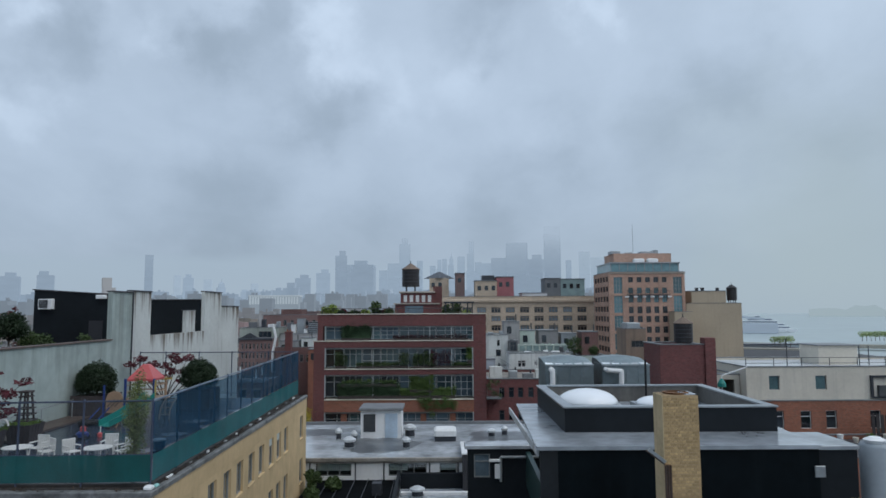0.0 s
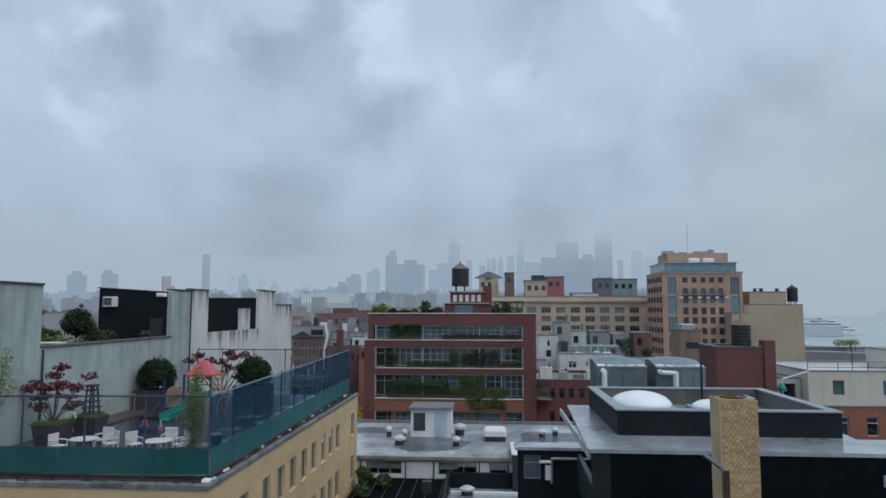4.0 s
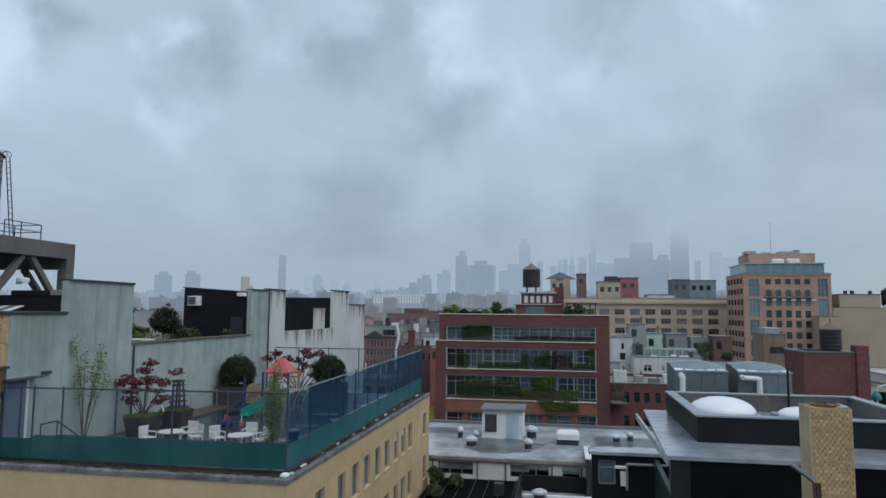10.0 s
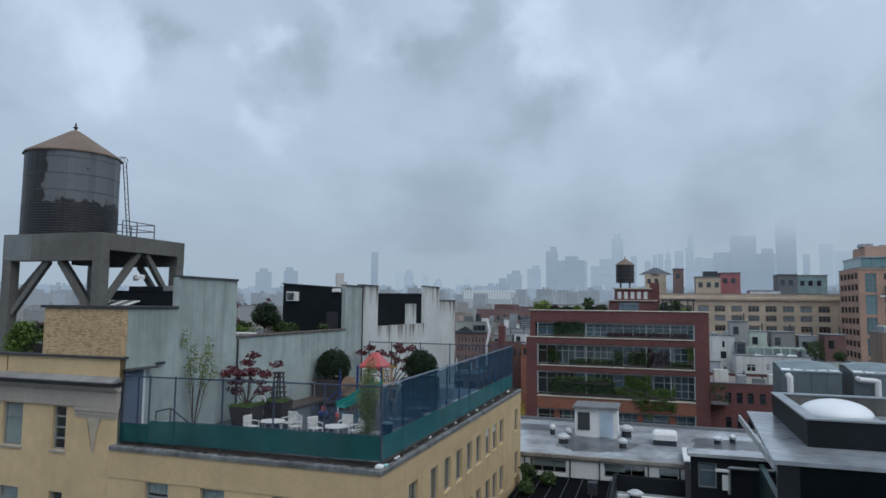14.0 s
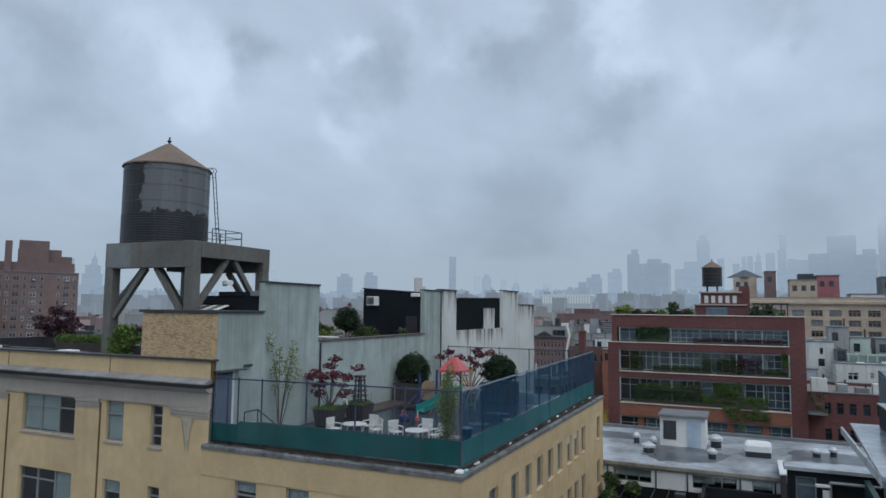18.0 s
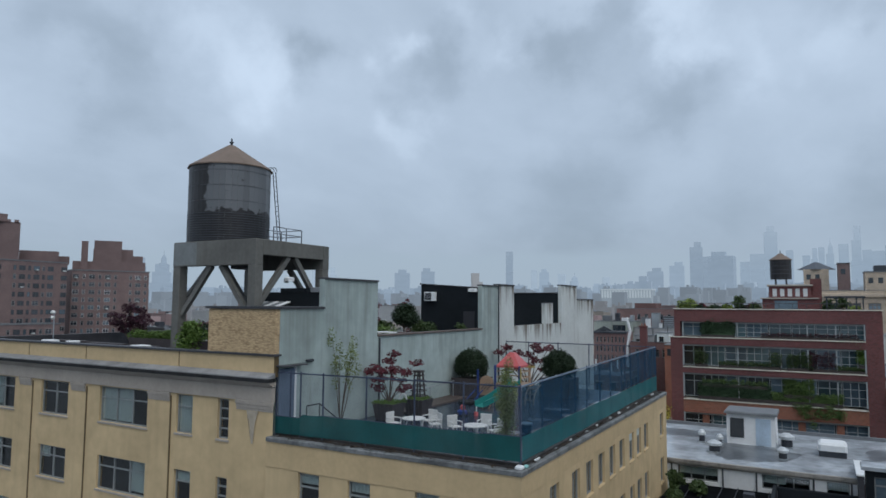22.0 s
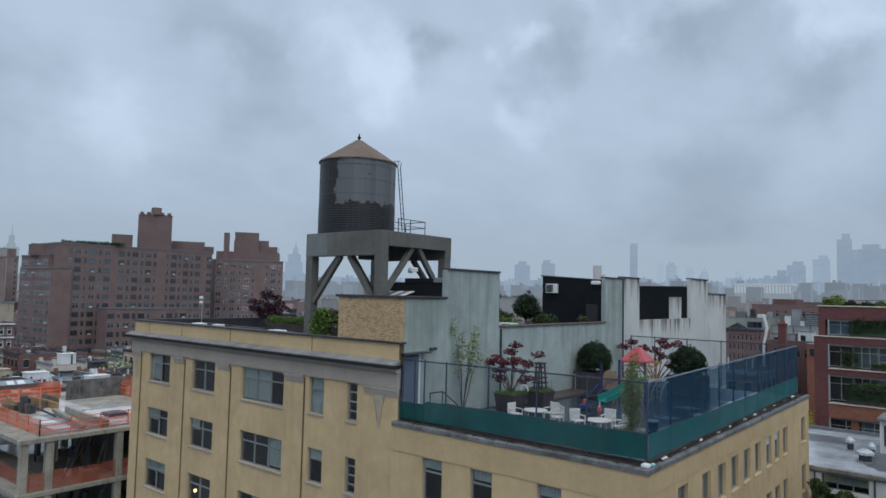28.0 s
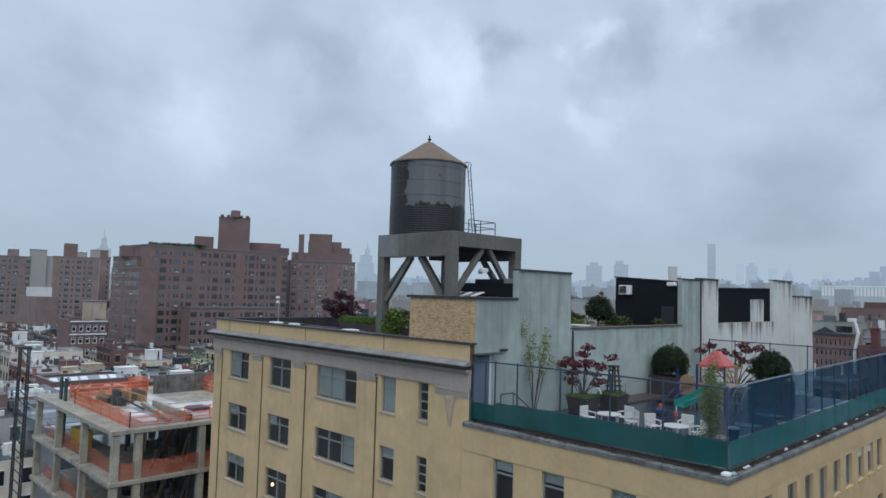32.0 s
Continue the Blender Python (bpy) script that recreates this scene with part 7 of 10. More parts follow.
def slab(name, az0, az1, d0, d1, ztop, wm, label, storey=2.95, bay=3.3, depth=18, rows=13, lights=(win_white, pane_dark), side=True, front=True, skip=6):
    """A brick apartment block whose main face runs between two bearings, with a window grid as parts."""
    a, b = Vector((*polar(az0, d0), 0)), Vector((*polar(az1, d1), 0))
    u = (b - a).normalized()
    n = Vector((u.y, -u.x, 0))
    if n.dot(a) > 0:
        n = -n
    L = (b - a).length
    root = thing(name, ((a + b) / 2 - n * depth / 2) + Vector((0, 0, STREET)), label, "apartment block")
    c = [a, b, b - n * depth, a - n * depth]
    mb = MB()
    for p, q in zip(c, c[1:] + c[:1]):
        mb.face([(p.x, p.y, STREET), (q.x, q.y, STREET), (q.x, q.y, ztop), (p.x, p.y, ztop)])
    mb.face([(p.x, p.y, ztop) for p in c])
    mb.ob("wall", wm, root)
    lo = MB()
    for p, q in zip(c, c[1:] + c[:1]):
        lo.beam((p.x, p.y, ztop + 0.2), (q.x, q.y, ztop + 0.2), 0.4, 0.4)
    lo.ob("parapet", lead_edge, root)
    faces = ([(a, u, L)] if front else []) + ([(a, -n, depth)] if side else [])
    for org, dr, ln in faces:
        cols = max(2, int(ln / bay))
        out = n if dr == u else -u
        ang = math.degrees(math.atan2(out.y, out.x)) + 90
        for i in range(cols):
            if i % 7 == skip:
                continue
            for r in range(rows):
                p = org + dr * ((i + 0.5) * ln / cols) + out * 0.10
                z = ztop - 1.0 - storey * (r + 1) + 0.9
                w = 2.1 if i % 2 == 0 else 0.95
                window(root, p.x, p.y, z, w, 1.65, 2 if w > 1.5 else 1, 2, ang, RNG.choice(lights[:-1]), lights[-1] if RNG.random() < 0.8 else pane_blue, 0.09)
                if w > 1.5 and RNG.random() < 0.12:
                    q = p + out * 0.25
                    MB().bevel_box(q.x - 0.45, q.x + 0.45, q.y - 0.45, q.y + 0.45, z + 0.05, z + 0.55, 0.04).ob("air_conditioner", pale_unit, root)
    return root


pale_unit = mat("pale_grey_casing", (0.48, 0.50, 0.50), 0.6, vary=0.15, scale=1.0, fine=6)
# glass colour lifted to paint the haze before the far blocks
pane_mid = glass_mat("hazed_window_glass", (0.045, 0.05, 0.06))
slab("brown_apartment_block", 69.44, 58.6, 252, 276.5, 13.5, brown_brick, "large brown brick apartment block with roof garden", rows=14, storey=3.0, bay=2.35, depth=26, skip=0, side=False, lights=(win_dark, win_dark, win_frame, win_dark, pane_mid))
slab("apartment_wing", 69.85, 68.5, 250.8, 252.9, 5.4, brown_brick, "lower stepped wing of a brown apartment block", rows=11, storey=3.0, bay=2.3, depth=29, lights=(win_frame, win_pale, win_frame, pane_mid), front=False)
slab("apartment_wing", 70.1, 69.2, 255.5, 257.0, 9.6, brown_brick, "middle step of a brown apartment block", rows=2, storey=3.0, bay=2.3, depth=23, lights=(win_frame, win_pale, pane_mid), front=False)
slab("apartment_wing", 66.0, 58.9, 245.0, 258.0, -7.6, brown_brick, "low front wing of a brown apartment block", rows=6, storey=3.0, bay=2.4, depth=9, lights=(win_dark, win_frame, win_dark, pane_mid), side=False)
slab("brown_apartment_block", 58.3, 53.0, 290, 296, 11.7, brown_brick, "brown brick apartment block with pale window frames", rows=11, bay=2.7, lights=(win_white, win_pale, win_frame, pane_mid), side=False)
dusk_brick = brick_mat("dusky_brown_brick", (0.175, 0.12, 0.115), (0.165, 0.13, 0.125))
for a0, a1, d, z0, z1, nm in ((64.17, 61.71, 269, 13.5, 26.6, "lift tower"), (56.9, 55.0, 300, 11.7, 24.2, "roof tower"), (57.75, 57.3, 298, 11.7, 23.6, "roof chimney"), (65.96, 64.5, 262, 13.5, 18.2, "roof room"), (58.3, 53.3, 300, 11.7, 15.8, "roof room"), (56.95, 54.2, 301.5, 11.7, 21.0, "roof storey"), (54.6, 53.5, 300.5, 11.7, 18.4, "roof step"), (61.7, 59.2, 275, 13.5, 17.6, "roof room"), (59.2, 58.5, 279, 13.5, 16.2, "roof step"), (71.2, 69.6, 262, 9.6, 13.6, "upper step")):
    p, q = Vector((*polar(a0, d), 0)), Vector((*polar(a1, d), 0))
    r = thing("roof_tower", (*((p + q) / 2).xy, z0), "brown brick " + nm + " on an apartment roof", "roof tower")
    mb = MB()
    k = Vector((p.x, p.y, 0)).normalized() * 7
    cs = [p, q, q + k, p + k]
    for s, e in zip(cs, cs[1:] + cs[:1]):
        mb.face([(s.x, s.y, z0), (e.x, e.y, z0), (e.x, e.y, z1), (s.x, s.y, z1)])
    mb.face([(s.x, s.y, z1) for s in cs])
    mb.ob("wall", dusk_brick, r)
    if nm == "lift tower":
        for f in (0.1, 0.3, 0.5, 0.7, 0.9):
            c = p.lerp(q, f)
            MB().box(c.x - 0.5, c.x + 0.5, c.y - 0.5, c.y + 0.5, z1, z1 + 0.8).ob("merlon", brown_brick, r)
        c = p.lerp(q, 0.42)
        MB().box(c.x - 1.4, c.x + 1.4, c.y, c.y + 2.5, z1, z1 + 2.6).ob("vent_house", brown_brick, r)
rg = MB()
for k in range(90):
    x, y = polar(69.3 - 4.2 * k / 90, 259)
    if k % 17 > 2:
        rg.leaves((x, y, 14.1 + RNG.uniform(-0.1, 0.5)), 0.9, 70, 0.2, RNG, squash=(1, 1, 0.8))
single(rg, "roof_hedge", leaf_hedge, "dark green hedge along an apartment roof", "hedge")
# brick greyed in its base colour for the haze at this distance
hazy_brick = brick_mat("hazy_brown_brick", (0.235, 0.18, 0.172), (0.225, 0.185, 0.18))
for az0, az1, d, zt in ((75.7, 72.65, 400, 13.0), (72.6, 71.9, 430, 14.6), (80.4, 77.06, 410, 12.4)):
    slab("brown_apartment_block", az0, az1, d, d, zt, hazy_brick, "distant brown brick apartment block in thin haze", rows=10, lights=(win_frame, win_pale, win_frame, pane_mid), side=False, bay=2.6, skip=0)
x, y = polar(78.2, 414)
r = thing("roof_tower", (x, y, 12.4), "brown brick lift house on a far roof", "roof tower")
MB().box(x - 3.0, x + 3.0, y - 2.0, y + 2.0, 12.4, 16.3).ob("wall", hazy_brick, r)
# tan wall with the haze mixed into its base colour
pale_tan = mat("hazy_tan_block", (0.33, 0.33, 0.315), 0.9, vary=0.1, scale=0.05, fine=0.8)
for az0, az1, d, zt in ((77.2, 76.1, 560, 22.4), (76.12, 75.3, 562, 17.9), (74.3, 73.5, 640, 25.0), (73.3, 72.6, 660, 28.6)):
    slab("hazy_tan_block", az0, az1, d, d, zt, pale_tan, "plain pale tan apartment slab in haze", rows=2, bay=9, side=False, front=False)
p, q = polar(77.2, 330), polar(75.7, 330)
hall = thing("clad_hall", (p[0], p[1], STREET), "brown brick hall with a white clad top storey", "building")
MB().box(min(p[0], q[0]) - 12, max(p[0], q[0]) + 12, min(p[1], q[1]), max(p[1], q[1]), STREET, -6.2).ob("wall", hazy_brick, hall)
MB().box(min(p[0], q[0]) - 2.2, max(p[0], q[0]) + 2.2, min(p[1], q[1]) + 0.2, max(p[1], q[1]) - 0.2, -6.2, -2.4).ob("top_storey", mat("white_hall_cladding", (0.60, 0.63, 0.65), 0.7, vary=0.1, scale=0.1, fine=1), hall)
p, q = polar(73.29, 200), polar(71.95, 200)
th_ = thing("tan_house", (p[0], p[1], STREET), "plain tan rendered house behind the roofs", "house")
MB().box(p[0] - 0.4, q[0] - 0.4, p[1] - 1, q[1], STREET, -4.9).ob("wall", mat("dull_tan_render", (0.40, 0.34, 0.27), 0.85, vary=0.2, scale=0.3, fine=2, streak=0.3), th_)
MB().bevel_box(p[0] - 0.6, q[0] - 0.2, p[1] - 1.2, q[1] + 0.2, -4.9, -4.65, 0.05).ob("coping", lead_edge, th_)
x, y = polar(74.6, 402)
r = thing("roof_tower", (x, y, 14.2), "brown brick lift house on a far roof", "roof tower")
MB().box(x - 1.2, x + 1.2, y - 3.0, y + 3.0, 13.0, 20.2).ob("wall", brown_brick, r)
x, y = polar(72.35, 402)
r = thing("roof_tower", (x, y, 13.4), "brown brick stair tower on a far roof", "roof tower")
MB().box(x - 1.0, x + 1.0, y - 1.7, y + 1.7, 13.3, 17.6).ob("wall", brown_brick, r)

# ---- concrete building under construction ----
grimy_block = mat("grimy_concrete_block", (0.125, 0.122, 0.118), 0.85, vary=0.75, scale=1.3, fine=5, bump=0.3, streak=0.5, streak_col=(0.3, 0.29, 0.28))
cs = thing("construction_building", (-63, 30, STREET), "bare concrete building under construction with orange nets", "construction site")
KX, KXL, KY, KZ = -54.1, -76.0, 18.5, -11.2
mat("yellow_pine", (0.34, 0.22, 0.11), 0.8, vary=0.3, scale=2, fine=9)
site_paint = mat("orange_paint", (0.70, 0.19, 0.09), 0.6, vary=0.2, scale=1.5, fine=8)
for k in range(6):
    z = KZ - 3.85 * k
    MB().bevel_box(KXL, KX, KY, KY + 26, z - 0.32, z, 0.03).ob("slab", concrete_new, cs)
    for x, y in ((KX - 0.36, KY + 0.4), (-61.7, KY + 0.4), (-68.8, KY + 0.4), (-75.4, KY + 0.4), (KX - 0.36, 20.6), (KX - 0.36, 25.7), (KX - 0.36, 31.5), (KX - 0.36, 38), (-61, 27), (-68, 27), (-75, 25), (-75, 32)):
        MB().bevel_box(x - 0.26, x + 0.26, y - 0.26, y + 0.26, z - 3.85, z - 0.382, 0.02).ob("column", concrete_new, cs)
    if 0 < k < 4:
        cloth("x", KY + 0.95, (-75.0, -68.8, -61.7, KX - 0.5), z + 0.03, z + 1.35, 0.25).ob("net", site_net, cs, "orange safety net")
        cloth("y", KX - 0.15, (18.9, 20.9, 25.4, 31.5), z + 0.03, z + 1.4, 0.12).ob("net", site_net, cs, "orange safety net")
        MB().box(-66, KX - 5, 30, 30.3, z + 0.02, z + 3.4).ob("block_wall", concrete, cs)
        for q in range(5):
            MB().bevel_box(-64 + 2.2 * q, -63.2 + 2.2 * q, 23 + (q * 7) % 4, 24.2 + (q * 7) % 4, z + 0.01, z + 0.5 + 0.3 * (q % 3), 0.03).ob("pallet", RNG.choice((timber, steel_grey, steel_dark)), cs)
        for q in range(4):
            MB().tube((-56.5 - 1.5 * q, 22.5 + q, z), (-56.0 - 1.5 * q, 23.5 + q, z + 3.4), 0.07).ob("prop", RNG.choice((steel_dark, timber)), cs)
lines = [((-54.8, 20.0), (-68.5, 20.0)), ((-54.8, 20.0), (-54.8, 33.0)), ((-54.8, 33.0), (-72.5, 33.0)), ((-68.5, 20.0), (-72.8, 21.6))]
for (xa, ya), (xb, yb3) in lines:
    n = max(2, int(math.hypot(xb - xa, yb3 - ya) / 2.1))
    for i in range(n + 1):
        x, y = xa + (xb - xa) * i / n, ya + (yb3 - ya) * i / n
        MB().box(x - 0.035, x + 0.035, y - 0.035, y + 0.035, KZ, KZ + 1.25).ob("guard_post", site_paint, cs)
    for z in (0.35, 0.75, 1.15):
        MB().beam((xa, ya, KZ + z), (xb, yb3, KZ + z), 0.04, 0.055).ob("guard_board", site_paint, cs)
cloth("x", 20.02, (-54.8, -57.5, -60.2, -63.0, -65.8, -68.5), KZ + 0.02, KZ + 1.1, 0.05).ob("net", site_orange, cs, "orange safety net")
cloth("x", 33.1, (-54.7, -60.0, -66.0, -72.5), KZ + 0.02, KZ + 1.7, 0.05).ob("net", site_orange, cs, "orange safety net")
cloth("y", -54.82, (20.0, 22.5, 24.6, 26.7, 28.8, 31.0, 33.0), KZ + 0.02, KZ + 0.95, 0.05).ob("net", site_net, cs, "orange safety net")
MB().box(-63.5, -55.2, 21.4, 32.5, KZ + 0.002, KZ + 0.03).ob("wet_screed", roof_silver, cs)
MB().beam((-55.5, 23.4, KZ + 0.2), (-64.5, 24.6, KZ + 0.2), 0.35, 0.25).ob("upstand", concrete_new, cs)
for x, y, w, h in ((-57.5, 28.5, 1.2, 0.6), (-68.5, 22.0, 1.6, 0.5)):
    MB().bevel_box(x - w / 2, x + w / 2, y, y + 0.7, KZ + 0.03, KZ + h, 0.06).ob("site_machine", steel_dark if h > 1 else timber, cs)
site_screed = mat("white_wet_screed", (0.78, 0.76, 0.74), 0.2, vary=0.25, scale=0.5, fine=3, bump=0.05, spec=0.5)
MB().box(-63.2, -55.4, 25.6, 32.0, KZ + 0.031, KZ + 0.05).ob("pour", site_screed, cs, "white wet concrete pour")
MB().box(-72.6, -64.0, 23.4, 27.6, KZ + 0.004, KZ + 0.02).ob("pour", site_screed, cs, "white wet concrete pour")
MB().box(-63.2, -56.4, 21.6, 23.0, KZ + 0.031, KZ + 0.05).ob("pour", site_screed, cs, "white wet concrete pour")
MB().beam((-54.9, 24.9, KZ + 0.3), (-63.4, 25.2, KZ + 0.3), 0.3, 0.5).ob("upstand", concrete_new, cs)
MB().box(-70.6, -70.2, 27.9, 33.6, KZ, KZ + 1.85).ob("block_wall", grimy_block, cs, "grimy block stair core")
MB().box(-59.9, -59.5, 31.0, 33.5, KZ, KZ + 1.9).ob("block_wall", concrete, cs, "grey block stair core")
cloth("y", -72.3, (20.6, 22.4, 24.3, 26.2, 28.0), KZ + 0.03, KZ + 1.15, 0.06).ob("net", site_orange, cs, "orange safety net")
cloth("y", -72.25, (26.0, 27.0, 28.0), KZ + 0.3, KZ + 1.75, 0.1).ob("net", site_orange, cs, "orange safety net")
for z in (0.4, 0.8, 1.15):
    MB().beam((-72.2, 20.6, KZ + z), (-72.2, 28.0, KZ + z), 0.04, 0.1).ob("guard_board", site_paint, cs)
for y in (20.6, 22.4, 24.3, 26.2, 28.0):
    MB().box(-72.25, -72.15, y - 0.05, y + 0.05, KZ, KZ + 1.3).ob("guard_post", site_paint, cs)
for q in range(6):
    MB().bevel_box(-67.4 + 0.4 * q, -66.9 + 0.4 * q, 22.4 + 0.15 * (q % 3), 22.9 + 0.2 * (q % 3), KZ + 0.02, KZ + 0.5 + 0.32 * (q % 4), 0.05).ob("site_machine", dull_dark if q % 2 else steel_dark, cs)
MB().tube((-66.0, 22.7, KZ + 0.9), (-61.5, 23.6, KZ + 0.15), 0.09, n=6).ob("pump_hose", steel_dark, cs)
MB().bevel_box(-60.4, -58.6, 26.8, 28.4, KZ + 0.05, KZ + 0.3, 0.08).ob("tarpaulin", mat("navy_plastic_sheet", (0.03, 0.03, 0.06), 0.4, vary=0.4, scale=2, fine=8), cs)
for k in range(14):
    MB().bevel_box(-70.5 + RNG.uniform(0, 3.4), -68.6 + RNG.uniform(0, 3.4), 21.2 + 0.35 * k, 21.4 + 0.35 * k, KZ, KZ + RNG.uniform(0.3, 1.2), 0.02).ob("timber_plank", (timber, MATS["yellow_pine"])[k % 2], cs)
for k in range(5):
    zf = KZ - 3.85 * k
    MB().box(-72.0, -66.6, KY + 4, KY + 12, zf - 3.84, zf - 3.82).ob("wet_floor", site_screed, cs)
    # added dark sheet stands in for the shaded depth of the floor
    MB().box(-64.0, -55.5, 26.0, 26.25, zf - 3.84, zf - 0.4).ob("dark_partition", dull_dark, cs)
    for q in range(7):
        MB().beam((-63.2 + 1.05 * q, 25.6, zf - 3.8), (-63.0 + 1.05 * q + 0.5 * (q % 2), 25.9, zf - 0.9 - 0.35 * (q % 3)), 0.16 + 0.1 * (q % 2), 0.05).ob("leaning_board", (timber, concrete_new, MATS["yellow_pine"], steel_grey)[q % 4], cs)
    # added pale sheet imitates daylight coming through the open floor
    MB().box(-75.0, -66.0, KY + 13, KY + 13.2, zf - 3.84, zf - 1.4).ob("white_sheet", pale_unit, cs, "pale sheet standing in for daylight through the floor")
    for q in range(9):
        MB().bevel_box(-65 + 1.05 * q, -64.4 + 1.05 * q, 25.0 - (q * 5) % 3, 25.3 - (q * 5) % 3, zf - 3.83, zf - 3.3 + 0.35 * ((q * 3) % 7), 0.02).ob("site_material", (timber, dull_dark, plastic_white, steel_dark, MATS["yellow_pine"])[q % 5], cs)
for x in (-72.0, -70.6):
    MB().box(x - 0.3, x + 0.3, KY + 1.2, KY + 1.35, KZ, KZ + 2.1).ob("door_panel", mat("dark_green_hoarding", (0.02, 0.06, 0.06), 0.5), cs)
    MB().box(x - 0.3, x + 0.3, KY + 1.2, KY + 1.35, KZ - 3.83, KZ - 0.6).ob("door_panel", MATS["dark_green_hoarding"], cs)
MB().bevel_box(-69.5, -66.5, KY + 1.6, KY + 2.6, KZ - 3.84, KZ - 2.2, 0.05).ob("formwork_panel", mat("yellow_formwork", (0.5, 0.33, 0.06), 0.7), cs)
ma = thing("hoist_mast", (*polar(77.1, 62), STREET), "black lattice hoist mast beside the site", "mast")
hx_, hy_ = polar(77.1, 62)
for i, j in ((-1, -1), (1, -1), (1, 1), (-1, 1)):
    MB().box(hx_ + 0.3 * i - 0.05, hx_ + 0.3 * i + 0.05, hy_ + 0.3 * j - 0.05, hy_ + 0.3 * j + 0.05, STREET, -5.2).ob("chord", steel_dark, ma)
for k in range(36):
    z = -5.3 - 0.75 * k
    for i in (-1, 1):
        MB().tube((hx_ - 0.3 * i, hy_ - 0.3, z), (hx_ + 0.3 * i, hy_ - 0.3, z - 0.75), 0.045, n=4).ob("lacing", steel_dark, ma)
    MB().tube((hx_ + 0.3, hy_ - 0.3, z), (hx_ + 0.3, hy_ + 0.3, z - 0.75), 0.045, n=4).ob("lacing", steel_dark, ma)

for k in range(37):
    z = -5.3 - 0.75 * k
    MB().box(hx_ - 0.3, hx_ + 0.3, hy_ - 0.33, hy_ - 0.27, z - 0.03, z + 0.03).ob("rung", steel_dark, ma)
MB().bevel_box(hx_ - 0.4, hx_ + 0.5, hy_ - 0.4, hy_ + 0.4, -5.3, -5.1, 0.03).ob("head", steel_dark, ma)
# low sheds and a sheeted roof beside the mast
shed_blue = mat("blue_grey_sheet_metal", (0.15, 0.18, 0.20), 0.45, vary=0.3, scale=0.5, fine=4, bump=0.1, streak=0.3)
ss = thing("site_shed", (-90, 24, STREET), "long blue-grey sheet metal shed beside the site", "shed")
MB().box(-104, -79.2, 22.0, 33.0, STREET, -16.2).ob("wall", shed_blue, ss)
for k in range(13):
    MB().bevel_box(-104.2 + 1.93 * k, -102.35 + 1.93 * k, 21.8, 33.2, -16.2, -16.0 + 0.06 * (k % 2), 0.02).ob("roof_sheet", shed_blue if k % 5 else roof_silver, ss)
for k in range(4):
    MB().tube((-103.5, 22.0 + 3.4 * k, -14.9), (-79.5, 22.0 + 3.4 * k, -14.9), 0.05, n=5).ob("rail", steel_grey, ss)
    for j in range(7):
        MB().tube((-103.5 + 4 * j, 22.0 + 3.4 * k, -16.0), (-103.5 + 4 * j, 22.0 + 3.4 * k, -14.9), 0.04, n=5).ob("rail_post", steel_grey, ss)

# ---- low city between the landmarks and the mist ----
grey_render = mat("grey_render", (0.33, 0.33, 0.33), 0.85, vary=0.15, scale=0.2, fine=2, streak=0.3, island=0.25)
dk_brick = brick_mat("maroon_brick", (0.175, 0.09, 0.083), (0.18, 0.13, 0.12))
house_mats = [red_brick, dk_brick, tan_brick, dk_brick, brown_brick, cream, grey_render, grey_render0, red_brick, dk_brick, brown_brick, red_brick_l]
# far-house colours with the mist mixed into the base colour
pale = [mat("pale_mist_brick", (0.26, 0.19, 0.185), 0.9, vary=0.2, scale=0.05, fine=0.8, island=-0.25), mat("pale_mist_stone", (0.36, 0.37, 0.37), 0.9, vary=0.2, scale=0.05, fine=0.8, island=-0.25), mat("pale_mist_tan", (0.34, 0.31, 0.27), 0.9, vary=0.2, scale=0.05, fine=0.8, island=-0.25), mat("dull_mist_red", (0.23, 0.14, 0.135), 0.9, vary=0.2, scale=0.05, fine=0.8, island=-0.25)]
roofs = [roof_silver, roof_dark, roof_dark, lead_edge, grey_render, roof_silver]
clutter_mats = [steel_grey, white_paint, steel_dark, tan_brick, grey_render0, dk_brick, pale_dirty, brown_brick]
reserved = [(-50, -5, 15, 75), (-12, 62, 20, 116), (-18, 7, 78, 100), (30, 60, 120, 175), (-10, 40, 165, 202), (-84, -50, 10, 50), (-310, -190, 90, 180)]


REST = MB()
REST_MATS = pale + [roof_silver, roof_dark, lead_edge, grey_render, pane_dark, dk_brick, tan_brick, cream, red_brick]
HOUSES = []


